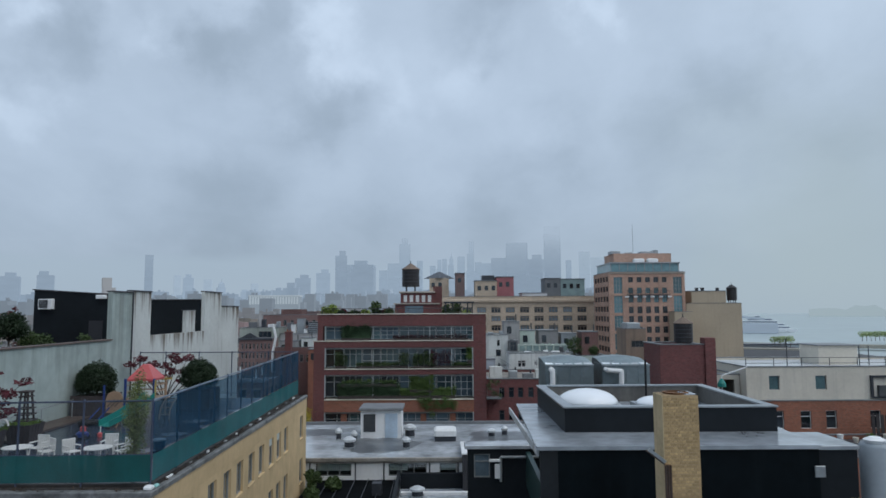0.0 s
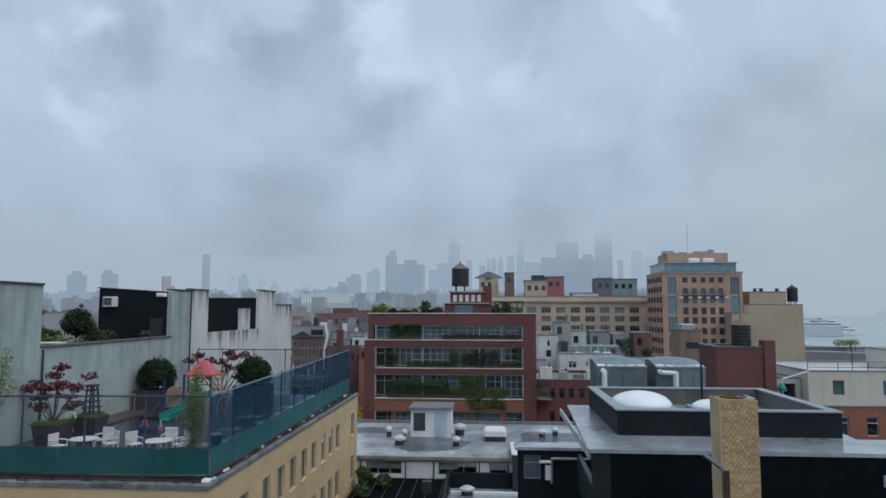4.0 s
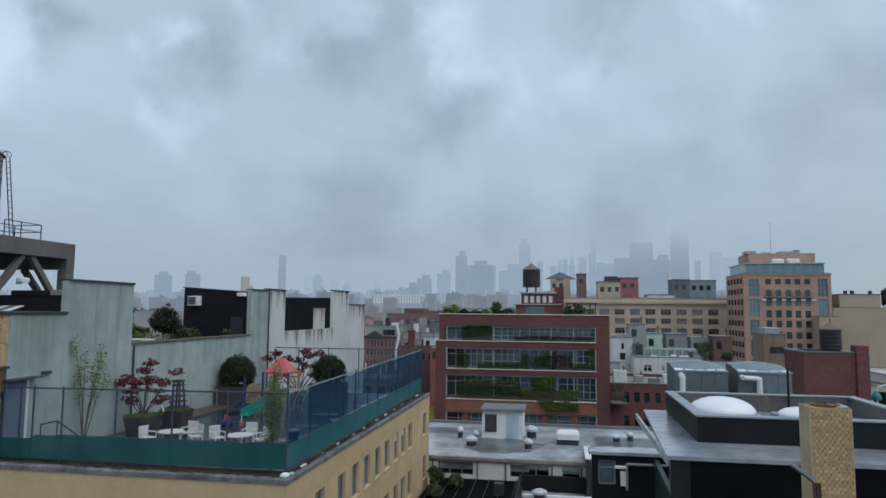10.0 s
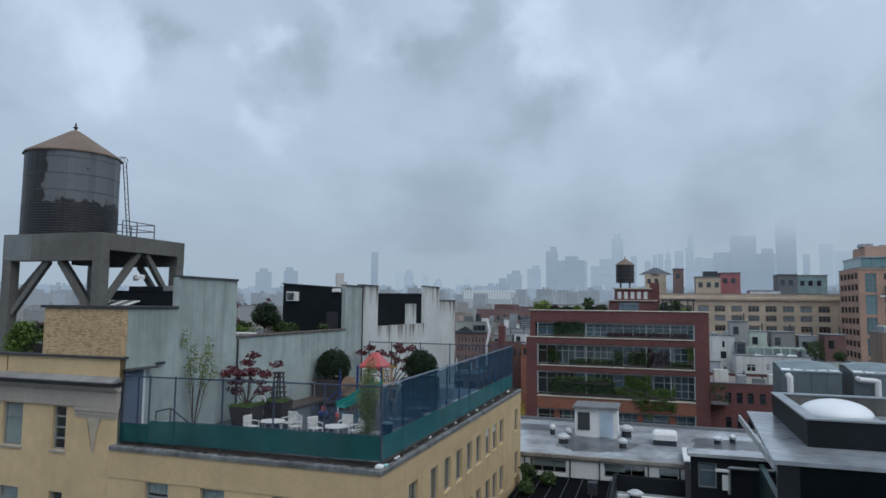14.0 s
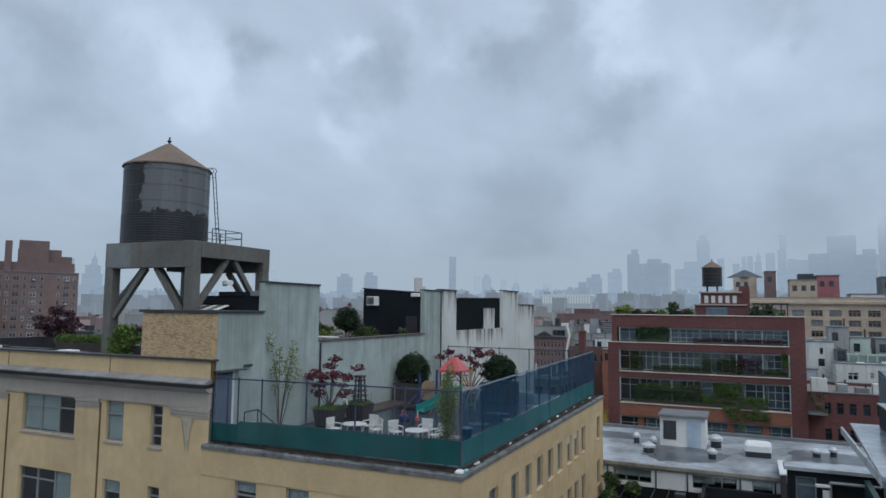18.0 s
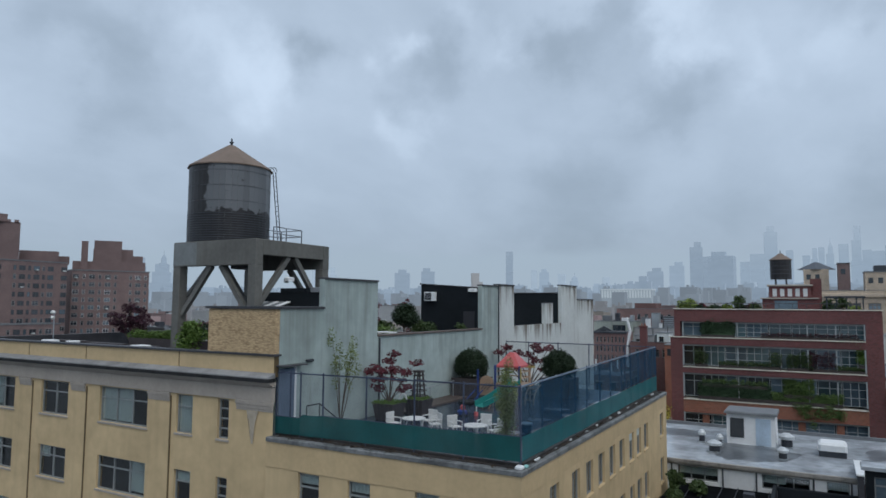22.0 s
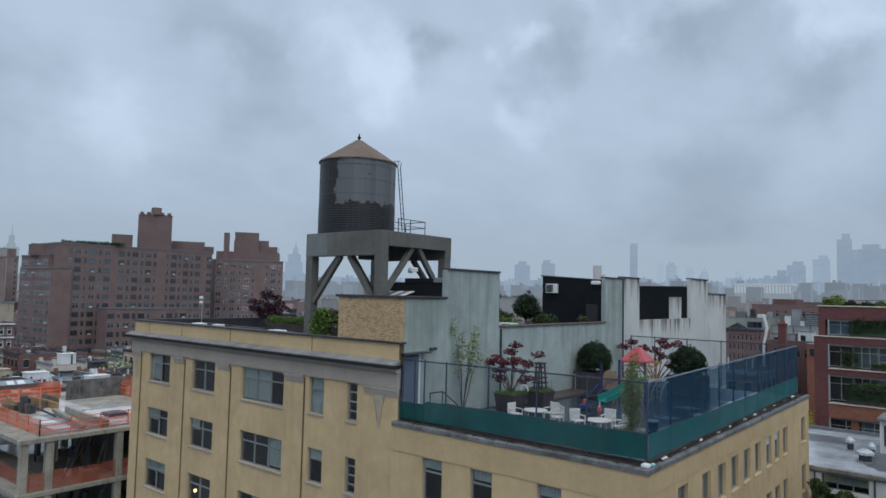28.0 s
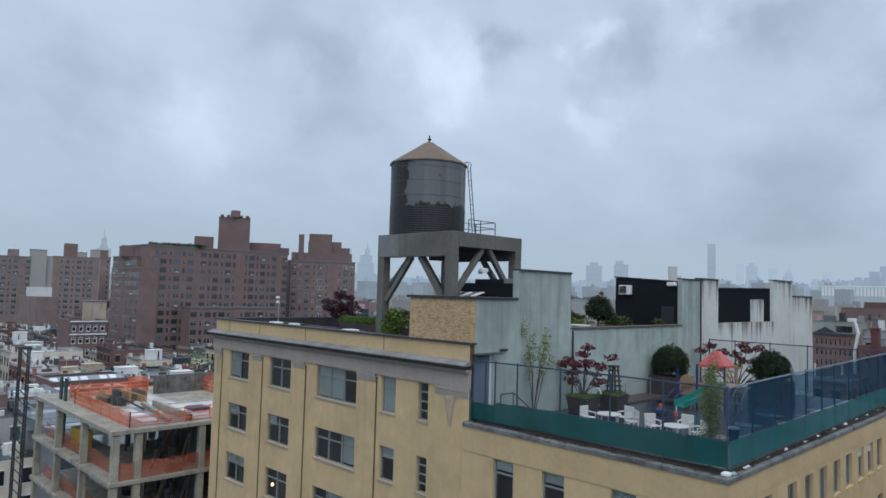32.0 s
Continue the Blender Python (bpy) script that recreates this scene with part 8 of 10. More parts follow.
def house_shell(mb, x0, x1, y0, y1, top, wall_i, roof_i, glass_i, dist):
    """A plain house of the far rows, put into the joined rest."""
    mb.box(x0, x1, y0, y1, STREET, top, wall_i)
    mb.box(x0, x1, y0 - 0.25, y0 + 0.25, top, top + 0.55, wall_i)
    mb.box(x0 + 0.3, x1 - 0.1, y0 + 0.26, y1 - 0.3, top, top + 0.04, roof_i)
    n = max(2, int((x1 - x0) / 2.4))
    if dist < 480:
        for k in range(4):
            z = top - 2.7 - 3.1 * k
            for i in range(n):
                wx = x0 + (x1 - x0) * (i + 0.5) / n
                mb.box(wx - 0.5, wx + 0.5, y0 - 0.06, y0 - 0.003, z, z + 1.6, glass_i)
            for i in range(int((y1 - y0) / 3.2)):
                wy = y0 + 1.6 + 3.2 * i
                mb.box(x1 + 0.003, x1 + 0.06, wy - 0.5, wy + 0.5, z, z + 1.6, glass_i)
    for _ in range(RNG.randint(2, 6)):
        cx, cy, w = RNG.uniform(x0 + 0.5, x1 - 1.2), RNG.uniform(y0 + 1, y1 - 2.6), RNG.uniform(0.4, 2.2)
        mb.box(cx, cx + w, cy, cy + w, top, top + RNG.uniform(0.4, 2.4), RNG.choice((4, 5, 6, 7, wall_i)))


def row_house(x0, x1, y0, y1, top, dist):
    HOUSES.append((dist, x0, x1, y0, y1, top))


def build_house(dist, x0, x1, y0, y1, top):
    wm = RNG.choice(house_mats)
    h = thing("row_house", ((x0 + x1) / 2, (y0 + y1) / 2, STREET), RNG.choice(("low walk-up house with flat tar roof", "brick walk-up house with roof clutter", "narrow city house with a wet roof")), "house", "low houses")
    MB().box(x0, x1, y0, y1, STREET, top).ob("wall", wm, h)
    rt = MB().box(x0, x1, y0 - 0.25, y0 + 0.25, top, top + 0.55).box(x0, x1, y1 - 0.3, y1, top, top + 0.5).box(x0, x0 + 0.25, y0 + 0.26, y1 - 0.31, top, top + 0.45)
    rt.box(x0 + 0.26, x1 - 0.1, y0 + 0.26, y1 - 0.31, top, top + 0.04)
    rt.ob("roof", RNG.choice(roofs), h)
    wi = MB()
    n = max(2, int((x1 - x0) / 2.1))
    for k in range(4):
        z = top - 2.7 - 3.1 * k
        for i in range(n):
            wx = x0 + (x1 - x0) * (i + 0.5) / n
            wi.box(wx - 0.5, wx + 0.5, y0 - 0.05, y0 - 0.003, z, z + 1.6)
            wi.box(wx - 0.6, wx + 0.6, y0 - 0.14, y0 - 0.052, z - 0.15, z - 0.01, 1)
            wi.box(wx - 0.62, wx + 0.62, y0 - 0.10, y0 - 0.052, z + 1.61, z + 1.8, 1)
        for i in range(int((y1 - y0) / 2.8)):
            wy = y0 + 1.6 + 2.8 * i
            wi.box(x1 + 0.003, x1 + 0.05, wy - 0.5, wy + 0.5, z, z + 1.6)
            wi.box(x1 + 0.003, x1 + 0.09, wy - 0.6, wy + 0.6, z - 0.16, z - 0.01, 1)
            wi.box(x1 + 0.003, x1 + 0.08, wy - 0.6, wy + 0.6, z + 1.61, z + 1.8, 1)
    tagged(wi.ob("glazing", [pane_dark if RNG.random() < 0.7 else pane_blue, pale_dirty if RNG.random() < 0.5 else stone_grey], h), kind="stuff")
    ct = MB()
    for _ in range(RNG.randint(12, 22)):
        cx, cy, w = RNG.uniform(x0 + 0.4, x1 - 1.2), RNG.uniform(y0 + 0.6, y1 - 1.4), RNG.choice((0.25, 0.35, 0.5, 0.9, 1.3))
        ct.box(cx, cx + w, cy, cy + w * RNG.uniform(0.6, 1.6), top, top + RNG.uniform(0.3, 1.4), RNG.choice((0, 0, 1, 2, 3)))
    for _ in range(5):
        cx, cy = RNG.uniform(x0 + 0.5, x1 - 0.5), RNG.uniform(y0 + 1, y1 - 1)
        ct.tube((cx, cy, top), (cx, cy, top + RNG.uniform(0.8, 2.4)), RNG.choice((0.06, 0.12, 0.16)), n=6, m=RNG.choice((1, 2)))
    for _ in range(2):
        cy = RNG.uniform(y0 + 2, y1 - 2)
        ct.box(x0 + 0.3, x1 - 0.3, cy, cy + 0.25, top, top + RNG.uniform(0.3, 0.6), RNG.choice((0, 2)))
    for sx0 in (x0 + 0.3, x1 - 1.0):
        ct.box(sx0, sx0 + 0.7, y0 + 0.3, y0 + 0.9, top, top + RNG.uniform(0.9, 1.6), 3)
    tagged(ct.ob("roof_clutter", [RNG.choice(clutter_mats), pale_dirty, dull_dark, wm], h), kind="stuff")
    if RNG.random() < 0.6:
        cx, cy = RNG.uniform(x0 + 0.3, max(x0 + 0.4, x1 - 3)), RNG.uniform(y0 + 2, y1 - 5)
        hw, hh = RNG.uniform(1.8, 2.8), RNG.uniform(2, 2.8)
        MB().box(cx, cx + hw, cy, cy + 3, top, top + hh).box(cx - 0.1, cx + hw + 0.1, cy - 0.15, cy + 3.1, top + hh, top + hh + 0.12).ob("roof_hut", RNG.choice(clutter_mats), h)


count = 0
yrow = 104.0
while yrow < 430:
    depth = RNG.uniform(13, 17)
    x = -430.0 + RNG.uniform(0, 9)
    base = RNG.uniform(-19, -15.5)
    while x < 34:
        w = RNG.uniform(6.0, 9.5)
        if RNG.random() < 0.1:
            w *= 2.2
        x0, x1, x = x, x + w, x + w + 0.01
        dist, az = math.hypot(x0, yrow), math.degrees(math.atan2(-(x0 + x1) / 2, yrow))
        if not (-14 < az < 80) or dist > 470 or RNG.random() < 0.10:
            continue
        if any(x0 < b[1] and b[0] < x1 and yrow < b[3] and b[2] < yrow + depth for b in reserved):
            continue
        top = base + RNG.uniform(-1.6, 1.6)
        if w > 13 or (dist > 200 and RNG.random() < 0.10):
            top += RNG.uniform(2, 7)
        row_house(x0, x1, yrow, yrow + depth, top, dist)
        count += 1
    yrow += depth + RNG.choice((7.0, 9.0, 17.0)) + (0 if yrow < 300 else 14)
# rows behind the site, seen over the construction
for yrow in (14, 36, 56, 78):
    x = -330.0
    while x < -88:
        w = RNG.uniform(6.5, 11)
        x0, x1, x = x, x + w, x + w + 0.01
        if any(x0 < b[1] and b[0] < x1 and yrow < b[3] and b[2] < yrow + 15 for b in reserved) or math.hypot(x0, yrow) > 330:
            continue
        row_house(x0, x1, yrow, yrow + 14.5, RNG.uniform(-21, -15.5), math.hypot(x0, yrow))
# farther blocks, paler because haze is put into their colours
for _ in range(210):
    az, dist = RNG.uniform(-13, 80), RNG.uniform(480, 1100)
    x, y = polar(az, dist)
    w, d = RNG.uniform(12, 30), RNG.uniform(12, 24)
    row_house(x - w / 2, x + w / 2, y - d / 2, y + d / 2, RNG.uniform(-17, -5) + (RNG.uniform(3, 12) if RNG.random() < 0.2 else 0), dist)


HOUSES.sort()
for k, hs_ in enumerate(HOUSES):
    if k < 290:
        build_house(*hs_)
    else:
        dd, *bx = hs_
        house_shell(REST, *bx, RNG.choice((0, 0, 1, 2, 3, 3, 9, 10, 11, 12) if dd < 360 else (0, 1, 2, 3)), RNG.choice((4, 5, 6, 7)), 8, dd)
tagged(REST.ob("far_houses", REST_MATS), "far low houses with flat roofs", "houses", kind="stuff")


def street_tree(az, dist, top, r):
    x, y = polar(az, dist)
    t = thing("street_tree", (x, y, STREET), "green street tree between the houses", "tree", "street trees")
    st, cr = MB().tube((x, y, STREET), (x, y, top - r), 0.3, 0.15), MB()
    for k in range(12):
        a = RNG.uniform(0, 6.28)
        c = (x + 0.7 * r * math.cos(a), y + 0.7 * r * math.sin(a), top - r * RNG.uniform(0.3, 1.6))
        st.tube((x, y, top - 2.2 * r), c, 0.12, 0.04, 5)
        cr.leaves(c, r * 0.55, 70, 0.28, RNG)
    st.ob("trunk", bark, t)
    cr.ob("crown", leaf_green, t)


for az, dist, top, r in ((73.1, 230, -12.5, 5), (64.2, 150, -13.5, 4.5), (9.0, 180, -14.5, 4), (12.5, 150, -13.5, 3.5), (-3.8, 120, -9.5, 3.2), (-5.5, 128, -10, 3.4), (-21.9, 170, -11.5, 3.2), (68, 180, -17, 4)):
    street_tree(az, dist, top, r)
grey_green_wall = mat("grey_green_render", (0.33, 0.36, 0.32), 0.85, vary=0.2, scale=0.3, fine=3, streak=0.3)
# brick house with a pediment and a white flue beside it
pink_brick = brick_mat("pale_pink_brick", (0.23, 0.135, 0.125), (0.23, 0.18, 0.165))
prow = [(-35.2 + 0.66 * k, -34.86 + 0.66 * k, z, z + 1.0) for k in range(8) for z in (-6.6, -8.2, -9.8, -11.4)]
pd = block("pediment_house", -35.6, -29.85, 118, 122.5, -4.75, pink_brick, "pale pink brick house with a small dark pediment", "house", prow, parapet=0.3)
for xa, xb, z, zt in prow:
    window(pd, (xa + xb) / 2, 118.12, z, 0.34, 1.0, 1, 2, 0, win_frame, pane_dark, 0.06)
MB().bevel_box(-35.7, -29.75, 117.75, 117.99, -5.0, -4.7, 0.04).ob("cornice", roof_dark, pd)
pts = [(-35.4, -4.64), (-32.1, -4.64), (-33.75, -3.75)]
mb = MB().face([(x, 117.9, z) for x, z in pts]).face([(x, 118.3, z) for x, z in pts[::-1]])
for (xa, za), (xb, zb) in zip(pts, pts[1:] + pts[:1]):
    mb.face([(xa, 117.9, za), (xa, 118.3, za), (xb, 118.3, zb), (xb, 117.9, zb)])
mb.ob("pediment", roof_dark, pd)
wf_ = thing("white_flue", (-29.4, 117, STREET), "tall white bent flue pipe", "flue")
MB().tube((-29.44, 117, STREET), (-29.44, 117, -7.0), 0.24, n=8).tube((-29.44, 117, -7.0), (-28.95, 117, -4.5), 0.24, n=8).tube((-28.95, 117, -4.5), (-29.5, 117, -2.2), 0.22, n=8).ob("pipe", white_paint, wf_)
rs_ = thing("red_stack", (-25.7, 112.6, STREET), "broad red brick chimney stack", "chimney")
MB().box(-26.2, -25.2, 112, 113.2, STREET, -3.6).ob("shaft", red_brick, rs_)
MB().bevel_box(-26.3, -25.1, 111.9, 113.3, -3.6, -3.4, 0.04).ob("cap", red_brick, rs_)
for x in (-25.95, -25.45):
    MB().lathe(x, 112.6, [(0.16, -3.4), (0.13, -3.0)], 8).ob("pot", red_brick_l, rs_)
lbh = block("low_brick_house", -28.7, -21.5, 116, 122.5, -6.2, dk_brick, "low maroon brick house", "house", [(-27.9 + 1.1 * k, -27.3 + 1.1 * k, -8.7, -7.4) for k in range(6)], parapet=0.3)
for k in range(6):
    window(lbh, -27.6 + 1.1 * k, 116.12, -8.7, 0.6, 1.3, 1, 2, 0, win_frame, pane_dark, 0.06)
gfh = block("green_grey_house", -37.4, -30.3, 124, 131, -3.05, grey_green_wall, "grey green house with a wide dark window", "house", [(-33.9, -31.5, -4.8, -3.7)], parapet=0.3)
window(gfh, -32.7, 124.12, -4.8, 2.4, 1.1, 3, 1, 0, win_dark, pane_dark, 0.08)
vh = block("grey_house", -30.2, -21.0, 125, 134, -4.2, grey_render, "grey rendered house with roof vents", "house", parapet=0.3)
for x, y, w, h, mm, nm in ((-25.3, 126.5, 2.0, 2.4, steel_dark, "dark louvred roof plant box"), (-27.5, 127, 1.4, 3.0, steel_grey, "grey roof plant box"), (-28.4, 126, 0.8, 2.0, white_paint, "white roof vent box"), (-26.0, 126, 0.6, 1.2, white_paint, "white roof vent box"), (-23.0, 127, 1.2, 1.8, white_paint, "white roof vent box"), (-29.6, 128, 0.9, 2.2, grey_render0, "slate grey roof box")):
    vb = thing("roof_vent_box", (x + w / 2, y + 0.5, -4.5), nm, "roof vent")
    MB().bevel_box(x, x + w, y, y + 1.2, -4.5, -4.5 + h, 0.05).ob("case", mm, vb)
    MB().bevel_box(x - 0.08, x + w + 0.08, y - 0.08, y + 1.28, -4.5 + h, -4.4 + h, 0.03).ob("lid", lead_edge, vb)
    if mm is steel_dark:
        for k in range(6):
            MB().box(x + 0.1, x + w - 0.1, y - 0.05, y - 0.003, -4.2 + 0.34 * k, -4.02 + 0.34 * k).ob("louvre", steel_grey, vb)
for x, w, h, mm in ((-36.6, 1.6, 1.3, grey_render0), (-34.2, 0.7, 1.8, steel_dark), (-33.0, 1.3, 0.9, white_paint), (-31.4, 0.6, 1.4, steel_grey)):
    vb = thing("roof_vent_box", (x + w / 2, 127.6, -3.35), "small weathered roof vent box", "roof vent")
    MB().bevel_box(x, x + w, 127, 128.2, -3.35, -3.35 + h, 0.05).ob("case", mm, vb)
bkh = block("brick_roof_house", -40.0, -27.8, 150, 160, -0.85, pink_brick, "dusty brick house with a raised end", "house", [(-35.5 + 1.6 * k, -34.8 + 1.6 * k, -3.2, -2.0) for k in range(5)], parapet=0.3)
for k in range(5):
    window(bkh, -35.15 + 1.6 * k, 150.12, -3.2, 0.7, 1.2, 1, 2, 0, win_frame, pane_dark, 0.06)
MB().box(-36.5, -31.9, 152, 158, -1.2, 0.4).ob("roof_room", dk_brick, bkh)
for x0, x1, y0, z, mm, nm in ((-28.4, -25.0, 117.2, -5.2, grey_render, "grey rendered roof room"), (-24.6, -22.6, 117.4, -4.7, pale_dirty, "dirty white roof room"), (-22.4, -20.6, 112.5, -6.4, red_brick_l, "orange brick roof room"), (-20.5, -17.4, 114, -7.2, dk_brick, "maroon brick roof room"), (-20.2, -18.4, 119, -5.6, tan_brick, "tan brick roof room")):
    rm = thing("roof_room", ((x0 + x1) / 2, y0 + 1.5, STREET), nm + " among low houses", "roof room")
    MB().box(x0, x1, y0, y0 + 3, STREET, z).ob("wall", mm, rm)
    MB().bevel_box(x0 - 0.1, x1 + 0.1, y0 - 0.12, y0 + 3.1, z, z + 0.14, 0.03).ob("roof", lead_edge, rm)
    MB().box(x0 + 0.4, x0 + 1.1, y0 - 0.05, y0 - 0.003, z - 1.7, z - 0.6).ob("window", pane_dark, rm)
    MB().tube((x1 - 0.4, y0 + 1, z + 0.1), (x1 - 0.4, y0 + 1, z + 1.1), 0.1, n=6).ob("pipe", dull_dark, rm)
# dark brick house with white windows, and a skylit roof, beyond the site
hx1, hy1 = polar(74.4, 190)
vh = block("corner_house", hx1 - 10, hx1 + 0.5, hy1, hy1 + 8.6, -9.35, dusk_brick, "dusky brick corner house with white bay windows", "house", [], [(hy1 + 0.5 + 1.65 * k, hy1 + 1.5 + 1.65 * k, z, z + 1.7) for k in range(5) for z in (-12.2, -15.2, -18.2)], parapet=0.4)
for k in range(5):
    for z in (-12.2, -15.2, -18.2):
        window(vh, hx1 + 0.5 - 0.12, hy1 + 1.0 + 1.65 * k, z, 1.1, 1.75, 1, 2, 90, win_white, pane_dark, 0.2)
for z in (-9.8, -13.0):
    MB().box(hx1 + 0.502, hx1 + 0.75, hy1, hy1 + 8.6, z, z + 0.3).ob("white_band", white_paint, vh)
sx, sy = polar(73.2, 116)
sy -= 3.0
so = block("skylit_workshop", sx - 6, sx + 3, sy - 2, sy + 9, -14.4, dk_brick, "dark brick workshop with a row of roof lights", "workshop", parapet=0.2)
for k in range(7):
    if k == 4:
        continue
    MB().beam((sx + 0.6, sy - 1.4 + 1.35 * k, -14.1), (sx + 3.5, sy - 1.4 + 1.35 * k, -15.45), 0.95, 0.16).ob("roof_light", acrylic, so)
MB().beam((sx + 0.3, sy + 3.2, -14.05), (sx + 3.8, sy + 3.2, -15.65), 10.4, 0.06).ob("sloped_glazing", steel_grey, so)
for az_, d_ in ((72.4, 128), (71.9, 133), (71.2, 127), (70.6, 135), (72.9, 138), (70.2, 128)):
    xg, yg = polar(az_, d_)
    g_ = thing("roof_planting", (xg, yg, STREET), "planted roof deck among low houses", "roof garden")
    MB().box(xg - 2.6, xg + 2.6, yg - 1.6, yg + 1.6, STREET, -16.4).ob("house", (dk_brick, grey_render0, brown_brick)[int(d_) % 3], g_)
    mb = MB()
    for k in range(10):
        mb.leaves((xg + RNG.uniform(-2.4, 2.4), yg + RNG.uniform(-1.4, 1.4), -15.9 + RNG.uniform(0, 0.5)), 0.7, 60, 0.16, RNG)
    mb.ob("foliage", (leaf_hedge, leaf_dark)[int(d_) % 2], g_)
    MB().bevel_box(xg - 0.6, xg + 0.9, yg - 0.5, yg + 0.6, -16.4, -15.2, 0.05).ob("hut", dull_dark, g_)
# pale green house with a glazed roof storey, and a pale blue wall
pgp = mat("pale_green_paint", (0.44, 0.51, 0.46), 0.8, vary=0.2, scale=0.3, fine=3, streak=0.4, streak_col=(0.2, 0.22, 0.2))
gh = block("pale_house", 12.2, 27, 112, 124, -7.6, pgp, "pale green house with a glazed roof storey", "house", [(14.6, 16.0, -10.6, -9.0)], parapet=0.3)
window(gh, 15.3, 112.12, -10.6, 1.4, 1.6, 2, 2, 0, win_white, pane_dark, 0.1)
for k in range(7):
    MB().box(12.6 + 1.15 * k, 13.45 + 1.15 * k, 111.6, 111.8, -7.5, -5.9).ob("glazed_bay", mat("pale_green_glazing", (0.20, 0.27, 0.26), 0.2, vary=0.3, scale=0.6, fine=3, island=0.4), gh)
    MB().box(12.34 + 1.15 * k, 12.58 + 1.15 * k, 111.5, 111.85, -7.5, -5.75).ob("bay_post", pgp, gh)
    MB().face([(12.34 + 1.15 * k, 111.5, -5.75), (13.48 + 1.15 * k, 111.5, -5.75), (12.9 + 1.15 * k, 111.5, -5.45)]).ob("bay_gable", pgp, gh)
MB().box(12.34, 20.4, 111.86, 115, -7.6, -5.8).ob("storey_core", pgp, gh)
for x0, x1, y0, z, mm in ((10.5, 13.2, 116.5, -2.05, grey_render), (13.3, 15.9, 117, -3.6, pgp), (16.7, 20.1, 118, -3.65, grey_render), (20.6, 23.2, 118, -4.2, steel_grey), (24, 26.8, 117, -3.9, dk_brick)):
    rm = thing("roof_room", ((x0 + x1) / 2, y0 + 2, STREET), "grey rendered roof room behind a parapet", "roof room")
    MB().box(x0, x1, y0, y0 + 4, STREET, z).ob("wall", mm, rm)
    MB().bevel_box(x0 - 0.1, x1 + 0.1, y0 - 0.12, y0 + 4.1, z, z + 0.15, 0.03).ob("roof", lead_edge, rm)
    MB().box(x0 + 0.5, x0 + 1.3, y0 - 0.04, y0 - 0.003, z - 2.0, z - 0.8).ob("window", pane_dark, rm)
    MB().tube((x1 - 0.5, y0 + 1, z), (x1 - 0.5, y0 + 1, z + 1.3), 0.12, n=6).ob("pipe", dull_dark, rm)
bush("roof_shrub", 21.9, 112.8, -7.9, 1.5, 3.2, leaf_hedge, "dark roof shrub behind a parapet", 700, 0.16, 0.2)
bush("roof_shrub", 25.0, 113.0, -7.9, 1.1, 1.5, leaf_hedge, "green roof shrub behind a parapet", 600, 0.16, 0.2)
bw_ = thing("blue_white_wall", (7.0, 95, STREET), "pale blue painted side wall", "wall")
MB().box(5.9, 7.3, 95, 97, STREET, -6.9).ob("wall", mat("pale_blue_wall", (0.42, 0.48, 0.55), 0.8, vary=0.15, scale=0.3, fine=3, streak=0.3), bw_)
MB().box(5.8, 7.4, 94.9, 97.1, -6.9, -6.78).ob("coping", lead_edge, bw_)
st_ = thing("outside_stair", (8.4, 94, -8.6), "white steel stair over a brick roof", "stair")
MB().beam((7.7, 94.0, -7.4), (9.4, 94.0, -8.5), 0.12, 0.18).ob("stringer", steel_grey, st_)
MB().beam((7.7, 94.0, -6.6), (9.4, 94.0, -7.7), 0.05, 0.06).ob("handrail", steel_grey, st_)
for k in range(6):
    MB().box(7.5 + 0.36 * k, 7.8 + 0.36 * k, 94.3, 95.0, -8.05 - 0.28 * k, -8.0 - 0.28 * k).ob("tread", steel_grey, st_)

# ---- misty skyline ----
# one emitted haze tint for each depth of the skyline
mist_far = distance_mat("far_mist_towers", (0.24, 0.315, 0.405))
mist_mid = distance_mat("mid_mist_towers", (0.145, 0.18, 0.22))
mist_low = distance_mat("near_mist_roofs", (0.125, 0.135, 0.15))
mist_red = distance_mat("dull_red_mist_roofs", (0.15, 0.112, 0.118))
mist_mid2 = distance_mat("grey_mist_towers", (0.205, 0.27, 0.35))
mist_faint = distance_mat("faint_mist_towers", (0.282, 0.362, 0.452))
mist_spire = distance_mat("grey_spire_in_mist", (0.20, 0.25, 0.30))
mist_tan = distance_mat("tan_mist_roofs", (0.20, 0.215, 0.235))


SKY = random.Random(21)


